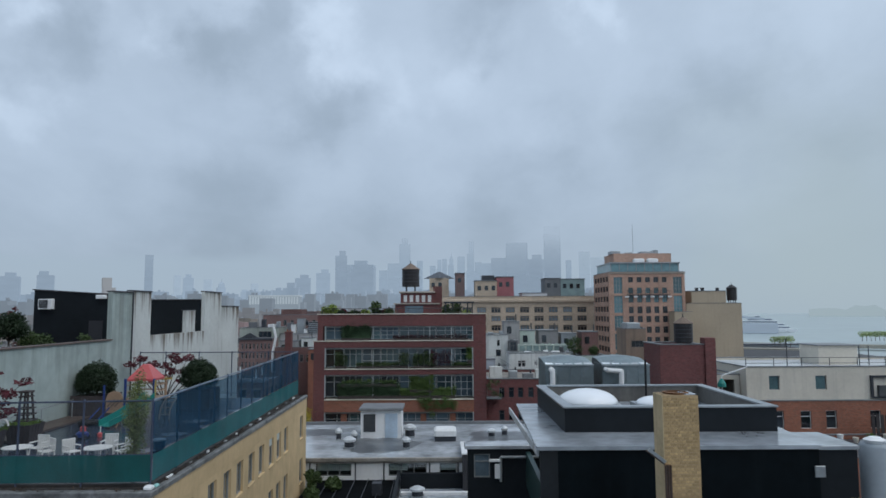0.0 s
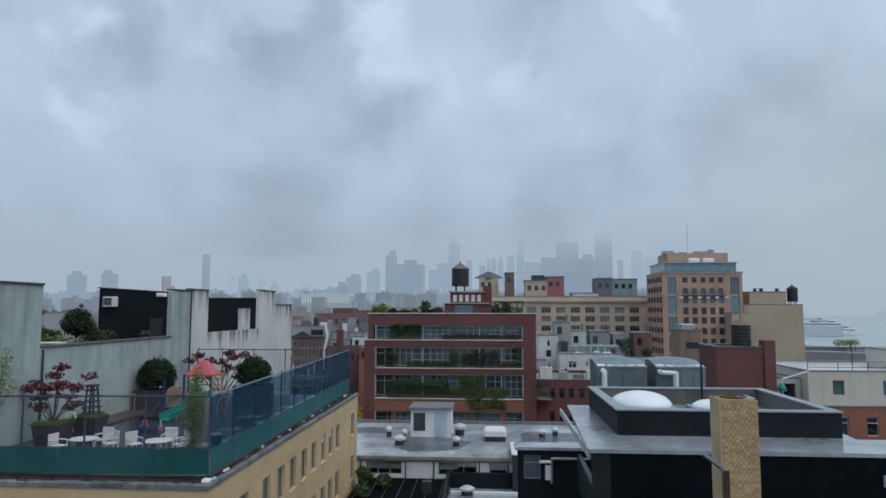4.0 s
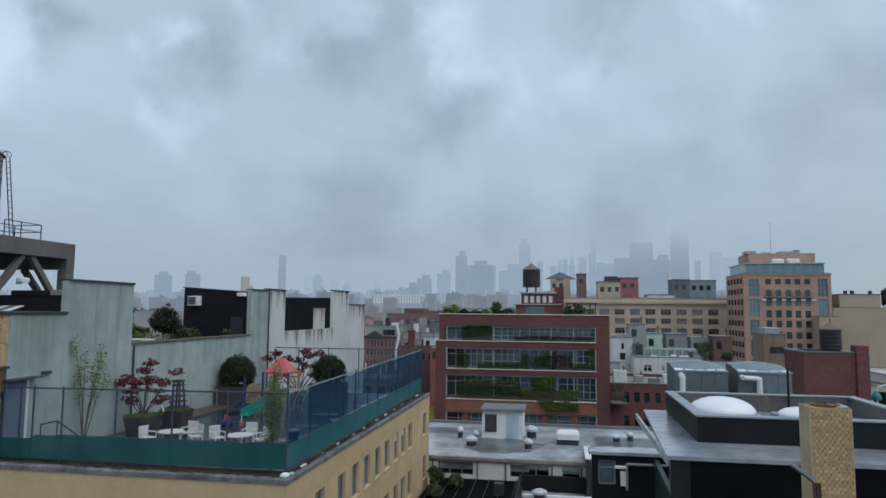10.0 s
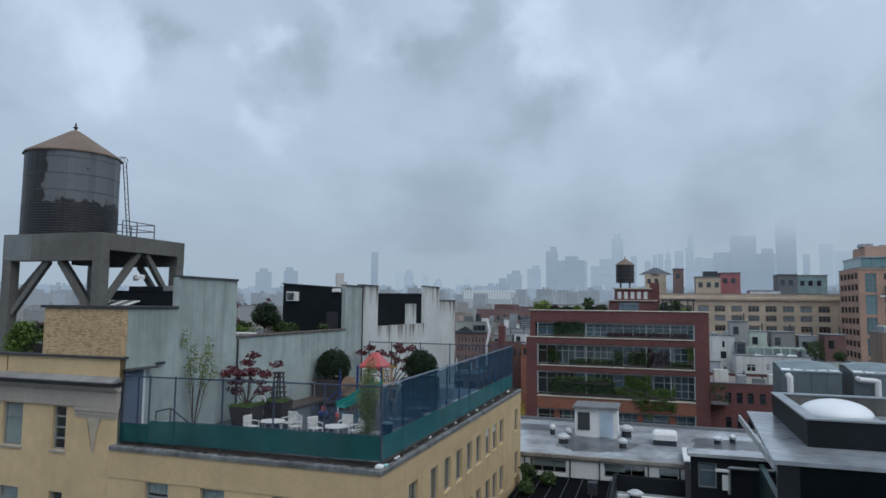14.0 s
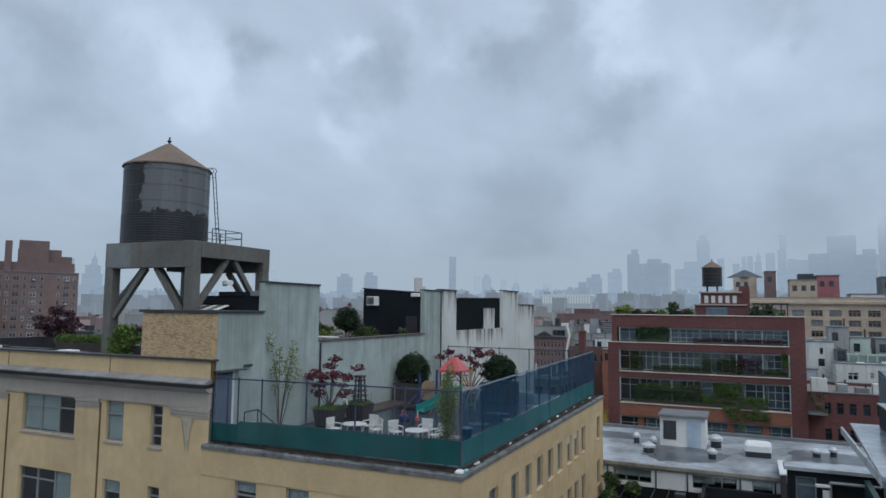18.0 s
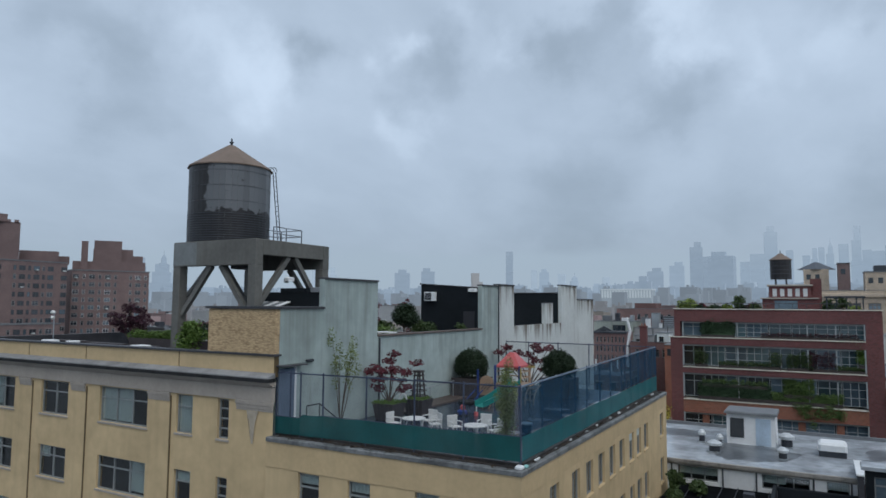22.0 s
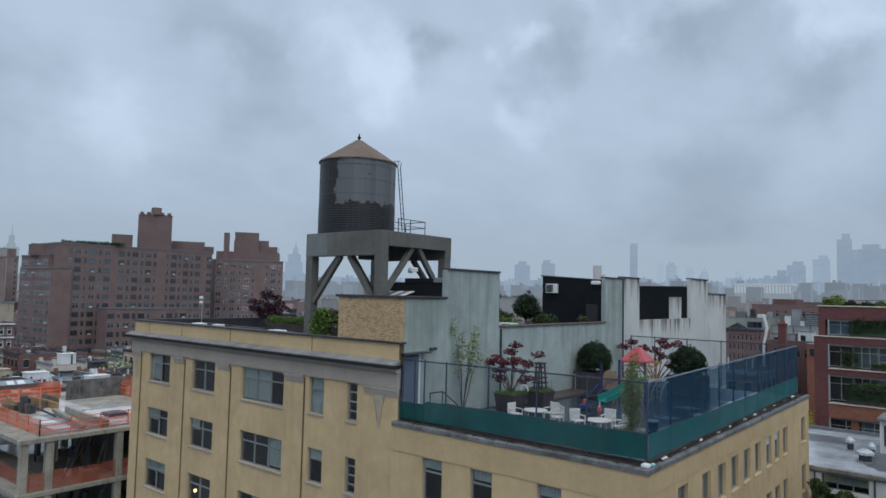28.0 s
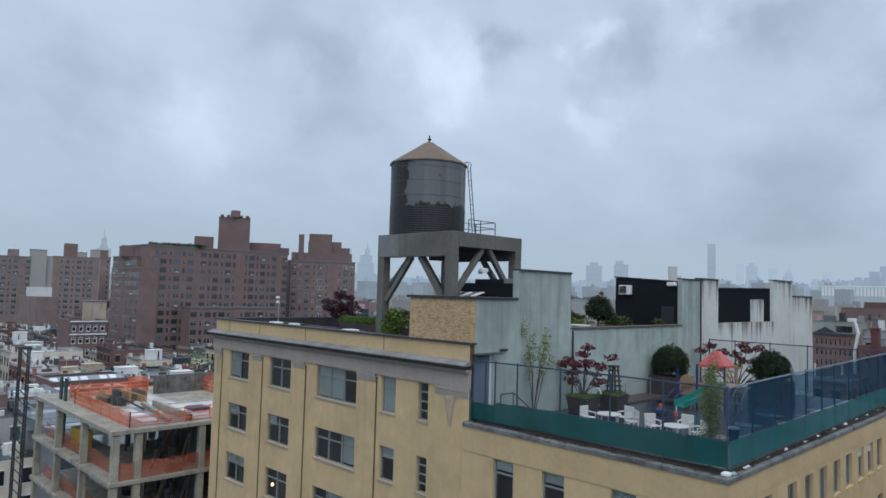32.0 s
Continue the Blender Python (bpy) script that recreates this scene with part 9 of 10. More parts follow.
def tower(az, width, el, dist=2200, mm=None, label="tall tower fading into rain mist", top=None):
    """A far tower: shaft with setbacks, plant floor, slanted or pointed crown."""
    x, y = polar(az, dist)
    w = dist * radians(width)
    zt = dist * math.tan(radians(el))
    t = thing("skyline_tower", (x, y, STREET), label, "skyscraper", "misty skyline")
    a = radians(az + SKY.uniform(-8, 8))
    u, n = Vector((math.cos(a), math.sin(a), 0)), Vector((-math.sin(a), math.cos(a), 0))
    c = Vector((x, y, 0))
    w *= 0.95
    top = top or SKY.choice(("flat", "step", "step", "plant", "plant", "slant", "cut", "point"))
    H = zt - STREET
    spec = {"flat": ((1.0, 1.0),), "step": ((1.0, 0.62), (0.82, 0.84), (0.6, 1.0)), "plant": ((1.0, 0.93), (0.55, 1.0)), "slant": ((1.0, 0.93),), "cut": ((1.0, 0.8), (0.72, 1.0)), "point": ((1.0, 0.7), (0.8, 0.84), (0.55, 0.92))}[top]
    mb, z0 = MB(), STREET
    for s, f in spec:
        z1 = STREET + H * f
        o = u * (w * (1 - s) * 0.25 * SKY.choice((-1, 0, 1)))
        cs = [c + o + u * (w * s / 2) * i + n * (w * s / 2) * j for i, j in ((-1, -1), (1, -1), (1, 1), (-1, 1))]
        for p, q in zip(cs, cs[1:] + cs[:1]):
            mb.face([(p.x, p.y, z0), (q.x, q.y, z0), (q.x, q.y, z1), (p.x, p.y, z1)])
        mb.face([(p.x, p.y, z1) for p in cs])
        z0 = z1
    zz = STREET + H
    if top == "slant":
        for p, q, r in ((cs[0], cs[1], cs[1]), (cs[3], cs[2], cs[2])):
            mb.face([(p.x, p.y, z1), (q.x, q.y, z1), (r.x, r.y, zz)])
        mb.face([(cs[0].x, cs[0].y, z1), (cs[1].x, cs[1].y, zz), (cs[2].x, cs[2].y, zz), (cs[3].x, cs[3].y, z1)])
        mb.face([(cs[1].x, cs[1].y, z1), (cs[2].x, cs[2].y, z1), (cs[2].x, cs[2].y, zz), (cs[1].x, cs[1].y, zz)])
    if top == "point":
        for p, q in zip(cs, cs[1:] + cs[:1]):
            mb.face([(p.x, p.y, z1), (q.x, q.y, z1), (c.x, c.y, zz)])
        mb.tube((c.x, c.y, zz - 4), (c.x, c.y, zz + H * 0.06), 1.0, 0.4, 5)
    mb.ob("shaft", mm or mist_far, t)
    return t


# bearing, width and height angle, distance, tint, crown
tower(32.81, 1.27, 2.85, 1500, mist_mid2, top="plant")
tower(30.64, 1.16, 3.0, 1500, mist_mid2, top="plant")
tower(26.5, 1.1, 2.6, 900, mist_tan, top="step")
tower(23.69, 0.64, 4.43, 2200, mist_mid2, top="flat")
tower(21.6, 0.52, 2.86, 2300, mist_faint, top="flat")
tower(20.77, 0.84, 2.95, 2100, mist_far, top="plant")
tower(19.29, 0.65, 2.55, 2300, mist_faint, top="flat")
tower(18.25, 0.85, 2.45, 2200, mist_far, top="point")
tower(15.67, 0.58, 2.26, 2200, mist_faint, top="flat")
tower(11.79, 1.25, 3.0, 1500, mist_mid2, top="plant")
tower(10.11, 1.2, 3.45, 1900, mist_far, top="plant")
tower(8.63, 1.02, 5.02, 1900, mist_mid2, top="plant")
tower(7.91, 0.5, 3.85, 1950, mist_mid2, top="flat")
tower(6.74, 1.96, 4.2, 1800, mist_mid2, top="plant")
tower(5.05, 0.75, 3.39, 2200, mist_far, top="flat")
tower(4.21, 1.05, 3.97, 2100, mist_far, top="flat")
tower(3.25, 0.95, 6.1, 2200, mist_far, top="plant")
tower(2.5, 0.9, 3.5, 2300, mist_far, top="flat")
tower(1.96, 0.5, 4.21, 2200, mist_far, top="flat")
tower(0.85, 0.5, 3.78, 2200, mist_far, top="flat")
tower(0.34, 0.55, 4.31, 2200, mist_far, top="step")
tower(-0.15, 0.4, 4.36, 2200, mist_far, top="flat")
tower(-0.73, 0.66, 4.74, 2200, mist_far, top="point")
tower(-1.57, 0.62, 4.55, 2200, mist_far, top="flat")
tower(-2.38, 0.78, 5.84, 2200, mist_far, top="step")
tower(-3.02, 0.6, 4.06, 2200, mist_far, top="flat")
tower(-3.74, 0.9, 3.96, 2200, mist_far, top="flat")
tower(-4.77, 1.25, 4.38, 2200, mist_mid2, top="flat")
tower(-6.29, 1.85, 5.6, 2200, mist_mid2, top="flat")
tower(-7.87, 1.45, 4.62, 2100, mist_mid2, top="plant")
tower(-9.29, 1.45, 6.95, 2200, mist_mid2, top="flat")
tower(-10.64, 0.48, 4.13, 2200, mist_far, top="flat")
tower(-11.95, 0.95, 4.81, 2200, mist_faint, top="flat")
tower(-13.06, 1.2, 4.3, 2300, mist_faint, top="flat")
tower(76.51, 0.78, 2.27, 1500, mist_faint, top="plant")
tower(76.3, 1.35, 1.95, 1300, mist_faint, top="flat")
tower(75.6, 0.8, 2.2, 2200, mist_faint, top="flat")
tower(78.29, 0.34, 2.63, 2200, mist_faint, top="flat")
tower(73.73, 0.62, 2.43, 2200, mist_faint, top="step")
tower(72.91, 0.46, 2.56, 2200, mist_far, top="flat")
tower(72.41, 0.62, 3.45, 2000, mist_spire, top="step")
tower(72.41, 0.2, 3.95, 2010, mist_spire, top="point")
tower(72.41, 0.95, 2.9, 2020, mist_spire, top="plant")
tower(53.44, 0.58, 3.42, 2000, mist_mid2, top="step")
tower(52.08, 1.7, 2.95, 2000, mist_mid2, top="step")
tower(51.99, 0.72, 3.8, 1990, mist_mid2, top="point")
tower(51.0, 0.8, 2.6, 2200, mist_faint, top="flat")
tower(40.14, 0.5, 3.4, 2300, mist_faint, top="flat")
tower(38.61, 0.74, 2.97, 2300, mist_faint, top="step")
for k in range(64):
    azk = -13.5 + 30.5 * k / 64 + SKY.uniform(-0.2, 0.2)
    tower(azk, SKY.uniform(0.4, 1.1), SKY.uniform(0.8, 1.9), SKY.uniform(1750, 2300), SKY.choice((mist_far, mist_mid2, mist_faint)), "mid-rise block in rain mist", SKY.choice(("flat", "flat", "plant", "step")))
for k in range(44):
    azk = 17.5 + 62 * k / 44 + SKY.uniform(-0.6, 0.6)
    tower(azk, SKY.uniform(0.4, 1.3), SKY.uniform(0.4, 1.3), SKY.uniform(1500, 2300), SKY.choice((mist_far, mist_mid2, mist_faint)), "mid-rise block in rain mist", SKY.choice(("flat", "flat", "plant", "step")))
# pale arcaded block at the edge of the mist; haze, and shade behind its piers, painted as glow
ax, ay = polar(14.1, 900)
ab = thing("arcaded_block", (ax, ay, STREET), "long pale arcaded block in the mist", "building")
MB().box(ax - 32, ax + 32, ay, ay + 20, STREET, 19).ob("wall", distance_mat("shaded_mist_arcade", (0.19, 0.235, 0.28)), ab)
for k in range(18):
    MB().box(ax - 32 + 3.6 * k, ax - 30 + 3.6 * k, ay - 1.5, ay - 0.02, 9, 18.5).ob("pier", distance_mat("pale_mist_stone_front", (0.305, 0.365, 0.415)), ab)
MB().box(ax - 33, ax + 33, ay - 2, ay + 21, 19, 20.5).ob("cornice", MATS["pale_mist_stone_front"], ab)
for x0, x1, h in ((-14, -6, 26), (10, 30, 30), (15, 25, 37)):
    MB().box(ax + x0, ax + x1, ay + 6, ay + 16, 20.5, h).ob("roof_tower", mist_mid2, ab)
# layered far roofs that close the horizon; their emitted haze tint is darker where nearer
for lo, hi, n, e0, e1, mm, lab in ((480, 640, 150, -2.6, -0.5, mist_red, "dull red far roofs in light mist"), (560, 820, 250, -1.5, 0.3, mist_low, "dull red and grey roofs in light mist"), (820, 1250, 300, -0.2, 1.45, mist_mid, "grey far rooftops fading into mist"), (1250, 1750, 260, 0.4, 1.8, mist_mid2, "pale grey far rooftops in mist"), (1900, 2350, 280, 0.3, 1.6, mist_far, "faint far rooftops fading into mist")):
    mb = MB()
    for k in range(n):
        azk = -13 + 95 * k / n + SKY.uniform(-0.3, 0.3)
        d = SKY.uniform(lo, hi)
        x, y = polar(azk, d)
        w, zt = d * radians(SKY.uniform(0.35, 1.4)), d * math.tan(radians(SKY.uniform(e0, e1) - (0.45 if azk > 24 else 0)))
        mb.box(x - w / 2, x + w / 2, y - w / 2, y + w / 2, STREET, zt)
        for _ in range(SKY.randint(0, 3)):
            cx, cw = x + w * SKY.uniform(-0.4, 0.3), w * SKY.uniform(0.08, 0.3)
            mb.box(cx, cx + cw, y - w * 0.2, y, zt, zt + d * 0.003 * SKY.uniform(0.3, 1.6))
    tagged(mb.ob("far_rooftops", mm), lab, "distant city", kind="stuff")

# ---- river side ----
pier = thing("pier", (330, 640, STREET - 3), "long grey river pier", "pier")
for az0, az1, d, h in ((-22.5, -36, 690, 1.6), (-22.5, -30, 610, 1.0)):
    p, q = polar(az0, d), polar(az1, d)
    MB().beam((*p, STREET + h - 1.5), (*q, STREET + h - 1.5), 12, 3).ob("deck", concrete_new, pier)
sh = thing("river_ship", (*polar(-25.5, 1145), STREET - 3), "white river cruise ship with several decks", "ship")
p, q = Vector((*polar(-23.2, 1145), 0)), Vector((*polar(-27.7, 1145), 0))
ship_white = mat("mist_white_hull", (0.86, 0.88, 0.90), 0.7, vary=0.1, scale=0.05, fine=0.6)
ship_glass = mat("blue_grey_ship_windows", (0.16, 0.20, 0.25), 0.5, vary=0.2, scale=0.1, fine=0.8)
dr_ = (q - p).normalized()
nr_ = Vector((dr_.y, -dr_.x, 0))
hull = MB()
ring = [(0.0, -0.5), (0.0, 0.5), (0.86, 0.5), (1.0, 0.0), (0.86, -0.5)]
lo_, hi_ = [p.lerp(q, f * 0.97) + nr_ * s * 12 for f, s in ring], [p.lerp(q, f) + nr_ * s * 14 for f, s in ring]
for i in range(5):
    j = (i + 1) % 5
    hull.face([(lo_[i].x, lo_[i].y, STREET - 2.6), (lo_[j].x, lo_[j].y, STREET - 2.6), (hi_[j].x, hi_[j].y, STREET + 2.2), (hi_[i].x, hi_[i].y, STREET + 2.2)])
hull.face([(v.x, v.y, STREET + 2.2) for v in hi_])
hull.ob("hull", ship_white, sh)
for f0, f1, z0, z1, wd in ((0.03, 0.88, 2.2, 6.6, 12), (0.06, 0.80, 6.8, 10.6, 11), (0.12, 0.70, 10.8, 14.4, 10), (0.25, 0.62, 14.6, 18.0, 8), (0.36, 0.44, 18.1, 23.0, 4)):
    a, b = p.lerp(q, f0), p.lerp(q, f1)
    zc = STREET + (z0 + z1) / 2
    MB().beam((a.x, a.y, zc), (b.x, b.y, zc), wd, z1 - z0).ob("deck", ship_white, sh)
    MB().beam((a.x, a.y, zc + 0.2), (b.x, b.y, zc + 0.2), wd + 0.4, 1.6).ob("window_band", ship_glass, sh)

for az0, n, far_ in ((-26.64, 4, 660), (-32.6, 7, 830)):
    x, y = polar(az0, far_)
    t = thing("pier_trees", (x, y, STREET - 1), "row of pale green trees on the pier", "tree")
    cr = MB()
    for k in range(n):
        tx = x + (k - (n - 1) / 2) * 4.5
        cr.leaves((tx, y, STREET + 6.2), 4.2, 260, 0.7, RNG, squash=(1, 1, 0.75))
        MB().tube((tx, y, STREET - 1), (tx, y, STREET + 4.5), 0.3, 0.2).ob("trunk", bark, t)
    cr.ob("crown", mat("pale_spring_leaves", (0.34, 0.42, 0.20), 0.7, vary=0.25), t)
x, y = polar(-26, 660)
sd = thing("pier_shed", (x, y, STREET - 1), "low grey pier shed with a dark roof", "shed")
MB().box(x - 60, x + 50, y, y + 14, STREET - 1.4, STREET + 1.2).ob("wall", steel_grey, sd)
MB().box(x - 62, x + 52, y - 1, y + 15, STREET + 1.2, STREET + 2.0).ob("roof", roof_dark, sd)
# far river terminal behind the ship
p2, q2 = Vector((*polar(-23.4, 1080), 0)), Vector((*polar(-26.4, 1080), 0))
rt_ = thing("river_terminal", (*p2.xy, STREET - 3), "grey river terminal shed in the mist", "terminal")
MB().beam((p2.x, p2.y, STREET + 5), (q2.x, q2.y, STREET + 5), 30, 14).ob("hall", mist_mid2, rt_)
MB().beam((p2.x, p2.y, STREET + 22), (q2.x * 0.7 + p2.x * 0.3, q2.y * 0.7 + p2.y * 0.3, STREET + 18), 30, 3).ob("roof", mist_mid2, rt_)
# far shore
ridge = [polar(-28.5 - 0.6 * k, 3400) for k in range(16)]
hts = [STREET + 2 + (10 + 9 * math.sin(k * 1.3) + 6 * math.sin(k * 2.9)) * min(1, k / 5) for k in range(16)]
fsx = MB()
for k in range(15):
    (xa, ya), (xb, yb4) = ridge[k], ridge[k + 1]
    fsx.face([(xa, ya, STREET - 3), (xb, yb4, STREET - 3), (xb, yb4, hts[k + 1] + 26), (xa, ya, hts[k] + 26)])
    fsx.face([(xa, ya, hts[k] + 26), (xb, yb4, hts[k + 1] + 26), (xb * 1.03, yb4 * 1.03, STREET - 3), (xa * 1.03, ya * 1.03, STREET - 3)])
# the shore glows: its haze is painted as emission
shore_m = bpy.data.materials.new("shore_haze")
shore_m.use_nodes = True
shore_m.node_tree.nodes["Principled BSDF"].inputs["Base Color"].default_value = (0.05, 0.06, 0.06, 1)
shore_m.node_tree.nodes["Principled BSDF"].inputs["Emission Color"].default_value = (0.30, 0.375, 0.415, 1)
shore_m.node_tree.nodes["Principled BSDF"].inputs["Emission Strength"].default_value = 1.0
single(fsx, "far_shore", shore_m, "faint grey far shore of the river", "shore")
# dark lattice fences and clutter on the brick roof edge
lf = thing("lattice_fence", (45.5, 67, -13), "dark timber lattice fence on a low roof", "fence")
for k in range(18):
    MB().box(42 + 0.45 * k, 42.3 + 0.45 * k, 67, 67.08, -13, -10.3 - 0.06 * k).ob("slat", timber_black, lf)
block("low_brick_deck", 25, 60, 58, 68.5, -12.6, red_brick_l, "low brick building with a planted roof deck", "building", parapet=0.4)
for x in (29, 32.5, 40, 51, 54):
    bush("deck_plant", x, 63 + (x % 3), -13.0, 0.5, 1.1, leaf_green, "potted green plant on a roof deck", 200, 0.12, 0.2)
for k in range(10):
    dk = thing("deck_pot", (34 + 1.5 * k, 66.5, -13.0), "pale plant pot on a roof deck", "pot")
    MB().lathe(34 + 1.5 * k, 66.5, [(0.2, -13.0), (0.3, -12.2 - 0.3 * (k % 3))], 10).ob("pot", white_paint if k % 2 else cream, dk)
pb = thing("patio_umbrella", (28.0, 71.5, -9.4), "closed green patio umbrella", "umbrella")
MB().lathe(28.2, 68.9, [(0.45, -7.85), (0.42, -7.5), (0.12, -7.05)], 10).ob("canopy", plastic_green, pb)
MB().tube((28.2, 68.9, -12.6), (28.2, 68.9, -7.2), 0.04).ob("pole", steel_grey, pb)
cr_ = MB().tube((28.53, 69.6, -9.4), (28.53, 69.6, -6.8), 0.05, n=6).tube((28.53, 69.6, -6.8), (31.15, 69.6, -5.95), 0.08, n=6)
single(cr_, "roof_strut", white_paint, "white sloping strut at the roof corner", "strut")
yr = thing("yellow_rail", (12, 14, -6.4), "yellow painted guard rail beside the flue", "guard rail")
MB().box(8.3, 14, 14.0, 14.06, -3.92, -3.86).ob("bar", plastic_yel, yr)
MB().box(8.3, 8.36, 14.0, 14.06, STREET, -3.92).ob("post", plastic_yel, yr)

# ---- on the terrace ----
leaf_olive = leaf_mat("olive_lime_leaves", (0.17, 0.21, 0.07))
leaf_plum = leaf_mat("plum_maple_leaves", (0.045, 0.014, 0.024))
moss = mat("moss_green_planting", (0.10, 0.17, 0.03), 0.9, vary=0.4, scale=4, fine=25, bump=0.4)


def planter(x, y, r, h, label, fill=moss):
    t = thing("planter", (x, y, DECK), label, "planter")
    n = 8
    for k in range(4):
        a, b = k * math.pi / 2 + math.pi / 4, (k + 1) * math.pi / 2 + math.pi / 4
        p0, p1 = Vector((math.cos(a), math.sin(a), 0)), Vector((math.cos(b), math.sin(b), 0))
        for i in range(5):
            s0, s1 = i / 5 + 0.01, (i + 1) / 5 - 0.01
            mb = MB()
            lo, hi = r * 1.08, r * 1.35
            q = [(p0.lerp(p1, s) * rr) for s, rr in ((s0, lo), (s1, lo), (s1, hi), (s0, hi))]
            z = (DECK, DECK, DECK + h, DECK + h)
            out = (p0 + p1).normalized() * 0.03
            f = [(x + v.x, y + v.y, zz) for v, zz in zip(q, z)]
            g = [(x + v.x - out.x, y + v.y - out.y, zz) for v, zz in zip(q, z)]
            mb.face(f).face(g[::-1])
            for j in range(4):
                mb.face([f[j], g[j], g[(j + 1) % 4], f[(j + 1) % 4]])
            mb.ob("plank", timber_dark, t)
    MB().box(x - r * 0.9, x + r * 0.9, y - r * 0.9, y + r * 0.9, DECK + h - 0.12, DECK + h - 0.03).ob("soil", fill, t)
    mb = MB()
    for _ in range(40):
        mb.leaves((x + RNG.uniform(-r, r) * 0.9, y + RNG.uniform(-r, r) * 0.9, DECK + h + 0.04), 0.2, 26, 0.05, RNG, squash=(1, 1, 0.5))
    mb.ob("ground_cover", moss, t)
    return t


timber_dark = mat("dark_wet_timber", (0.055, 0.045, 0.045), 0.6, vary=0.3, scale=2, fine=14, bump=0.2)
planter(-19.9, 29.6, 0.66, 0.85, "dark tapered timber planter with moss")
planter(-19.4, 31.7, 0.62, 0.85, "dark tapered timber planter with a trellis")


def limb_tree(name, x, y, z, tips, leaf, label, clump, count, size, trunk_r=0.05, fork=0.35, squash=(1, 1, 0.8)):
    """A small tree: bent limbs out of one fork to each tip, with leaf clumps at and along them."""
    t = thing(name, (x, y, z), label, "tree")
    st, cr = MB(), MB()
    for tx, ty, tz in tips:
        a = Vector((x + RNG.uniform(-0.05, 0.05), y + RNG.uniform(-0.05, 0.05), z))
        m = Vector((x + (tx - x) * 0.35 + RNG.uniform(-0.1, 0.1), y + (ty - y) * 0.35, z + (tz - z) * fork))
        m2 = m.lerp(Vector((tx, ty, tz)), 0.5) + Vector((RNG.uniform(-0.1, 0.1), RNG.uniform(-0.1, 0.1), 0.08))
        b = Vector((tx, ty, tz))
        st.tube(a, m, trunk_r, trunk_r * 0.7).tube(m, m2, trunk_r * 0.7, trunk_r * 0.45).tube(m2, b, trunk_r * 0.45, trunk_r * 0.2)
        cr.leaves(b, clump, count, size, RNG, squash=squash)
        cr.leaves(m2, clump * 0.75, count // 2, size, RNG, squash=squash)
    st.ob("trunk", bark, t)
    cr.ob("crown", leaf, t)
    return t


PT = DECK + 0.85
limb_tree("japanese_maple", -19.9, 29.6, PT, [(-20.6, 29.3, -3.35), (-20.0, 29.7, -3.0), (-19.8, 29.9, -2.65), (-19.5, 29.5, -3.4), (-21.1, 29.5, -3.6), (-20.6, 29.5, -4.35), (-18.5, 30.0, -3.05), (-19.0, 29.8, -4.3), (-20.1, 29.3, -3.5), (-18.9, 29.6, -3.5)], leaf_red, "young red maple with layered maroon leaves", 0.36, 75, 0.11, 0.035, 0.35, (1.1, 1.1, 0.5))
obl = thing("timber_obelisk", (-19.4, 31.7, PT), "weathered timber obelisk trellis in a planter", "trellis")
for i, j in ((-1, -1), (1, -1), (1, 1), (-1, 1)):
    MB().beam((-19.4 + 0.25 * i, 31.7 + 0.25 * j, PT), (-19.4 + 0.15 * i, 31.7 + 0.15 * j, PT + 1.4), 0.08, 0.08).ob("leg", timber_dark, obl)
for k in range(5):
    r, z = 0.35 - 0.03 * k, PT + 0.15 + 0.27 * k
    for i in (-1, 1):
        MB().beam((-19.4 - r, 31.7 + r * i, z), (-19.4 + r, 31.7 + r * i, z), 0.04, 0.05).ob("slat", timber_dark, obl)
        MB().beam((-19.4 + r * i, 31.7 - r, z), (-19.4 + r * i, 31.7 + r, z), 0.04, 0.05).ob("slat", timber_dark, obl)
MB().bevel_box(-19.64, -19.16, 31.46, 31.94, PT + 1.4, PT + 1.5, 0.02).ob("cap", timber_dark, obl)
gn = thing("garden_ornament", (-19.0, 29.7, DECK + 0.9), "small white curved garden ornament", "ornament")
gm = MB()
for k in range(8):
    a0, a1 = math.pi * k / 8, math.pi * (k + 1) / 8
    gm.tube((-19.0 + 0.22 * math.cos(a0), 29.5, PT + 0.25 + 0.28 * math.sin(a0)), (-19.0 + 0.22 * math.cos(a1), 29.5, PT + 0.25 + 0.28 * math.sin(a1)), 0.04, n=6)
gm.ob("arc", plastic_white, gn)
limb_tree("slender_sapling", -20.7, 26.6, DECK, [(-21.2, 26.4, -1.7), (-21.0, 26.8, -2.3), (-20.05, 26.6, -2.0), (-20.2, 26.7, -2.6), (-19.9, 26.5, -2.4), (-20.6, 26.7, -2.9), (-20.0, 26.9, -3.3), (-21.1, 26.6, -3.2)], leaf_olive, "slender sapling with sparse lime leaves", 0.32, 80, 0.065, 0.028, 0.45, (0.8, 0.8, 1.7))
leaf_bamboo = leaf_mat("olive_bamboo_leaves", (0.155, 0.19, 0.065))
limb_tree("bamboo_clump", -11.0, 24.4, DECK, [(-11.25 + 0.1 * k, 24.3 + 0.05 * (k % 3), -3.6 + 0.28 * (k % 5)) for k in range(7)], leaf_bamboo, "tall bamboo clump with fine lime leaves", 0.32, 300, 0.042, 0.018, 0.5, (0.7, 0.7, 1.8))
mb = MB()
for k in range(7):
    mb.leaves((-11.0 + RNG.uniform(-0.2, 0.2), 24.4, DECK + 0.5 + 0.26 * k), 0.5 - 0.025 * k, 330, 0.042, RNG, squash=(0.9, 0.85, 0.8))
single(mb, "bamboo_undergrowth", leaf_bamboo, "fine lime bamboo leaves above the deck", "plant")

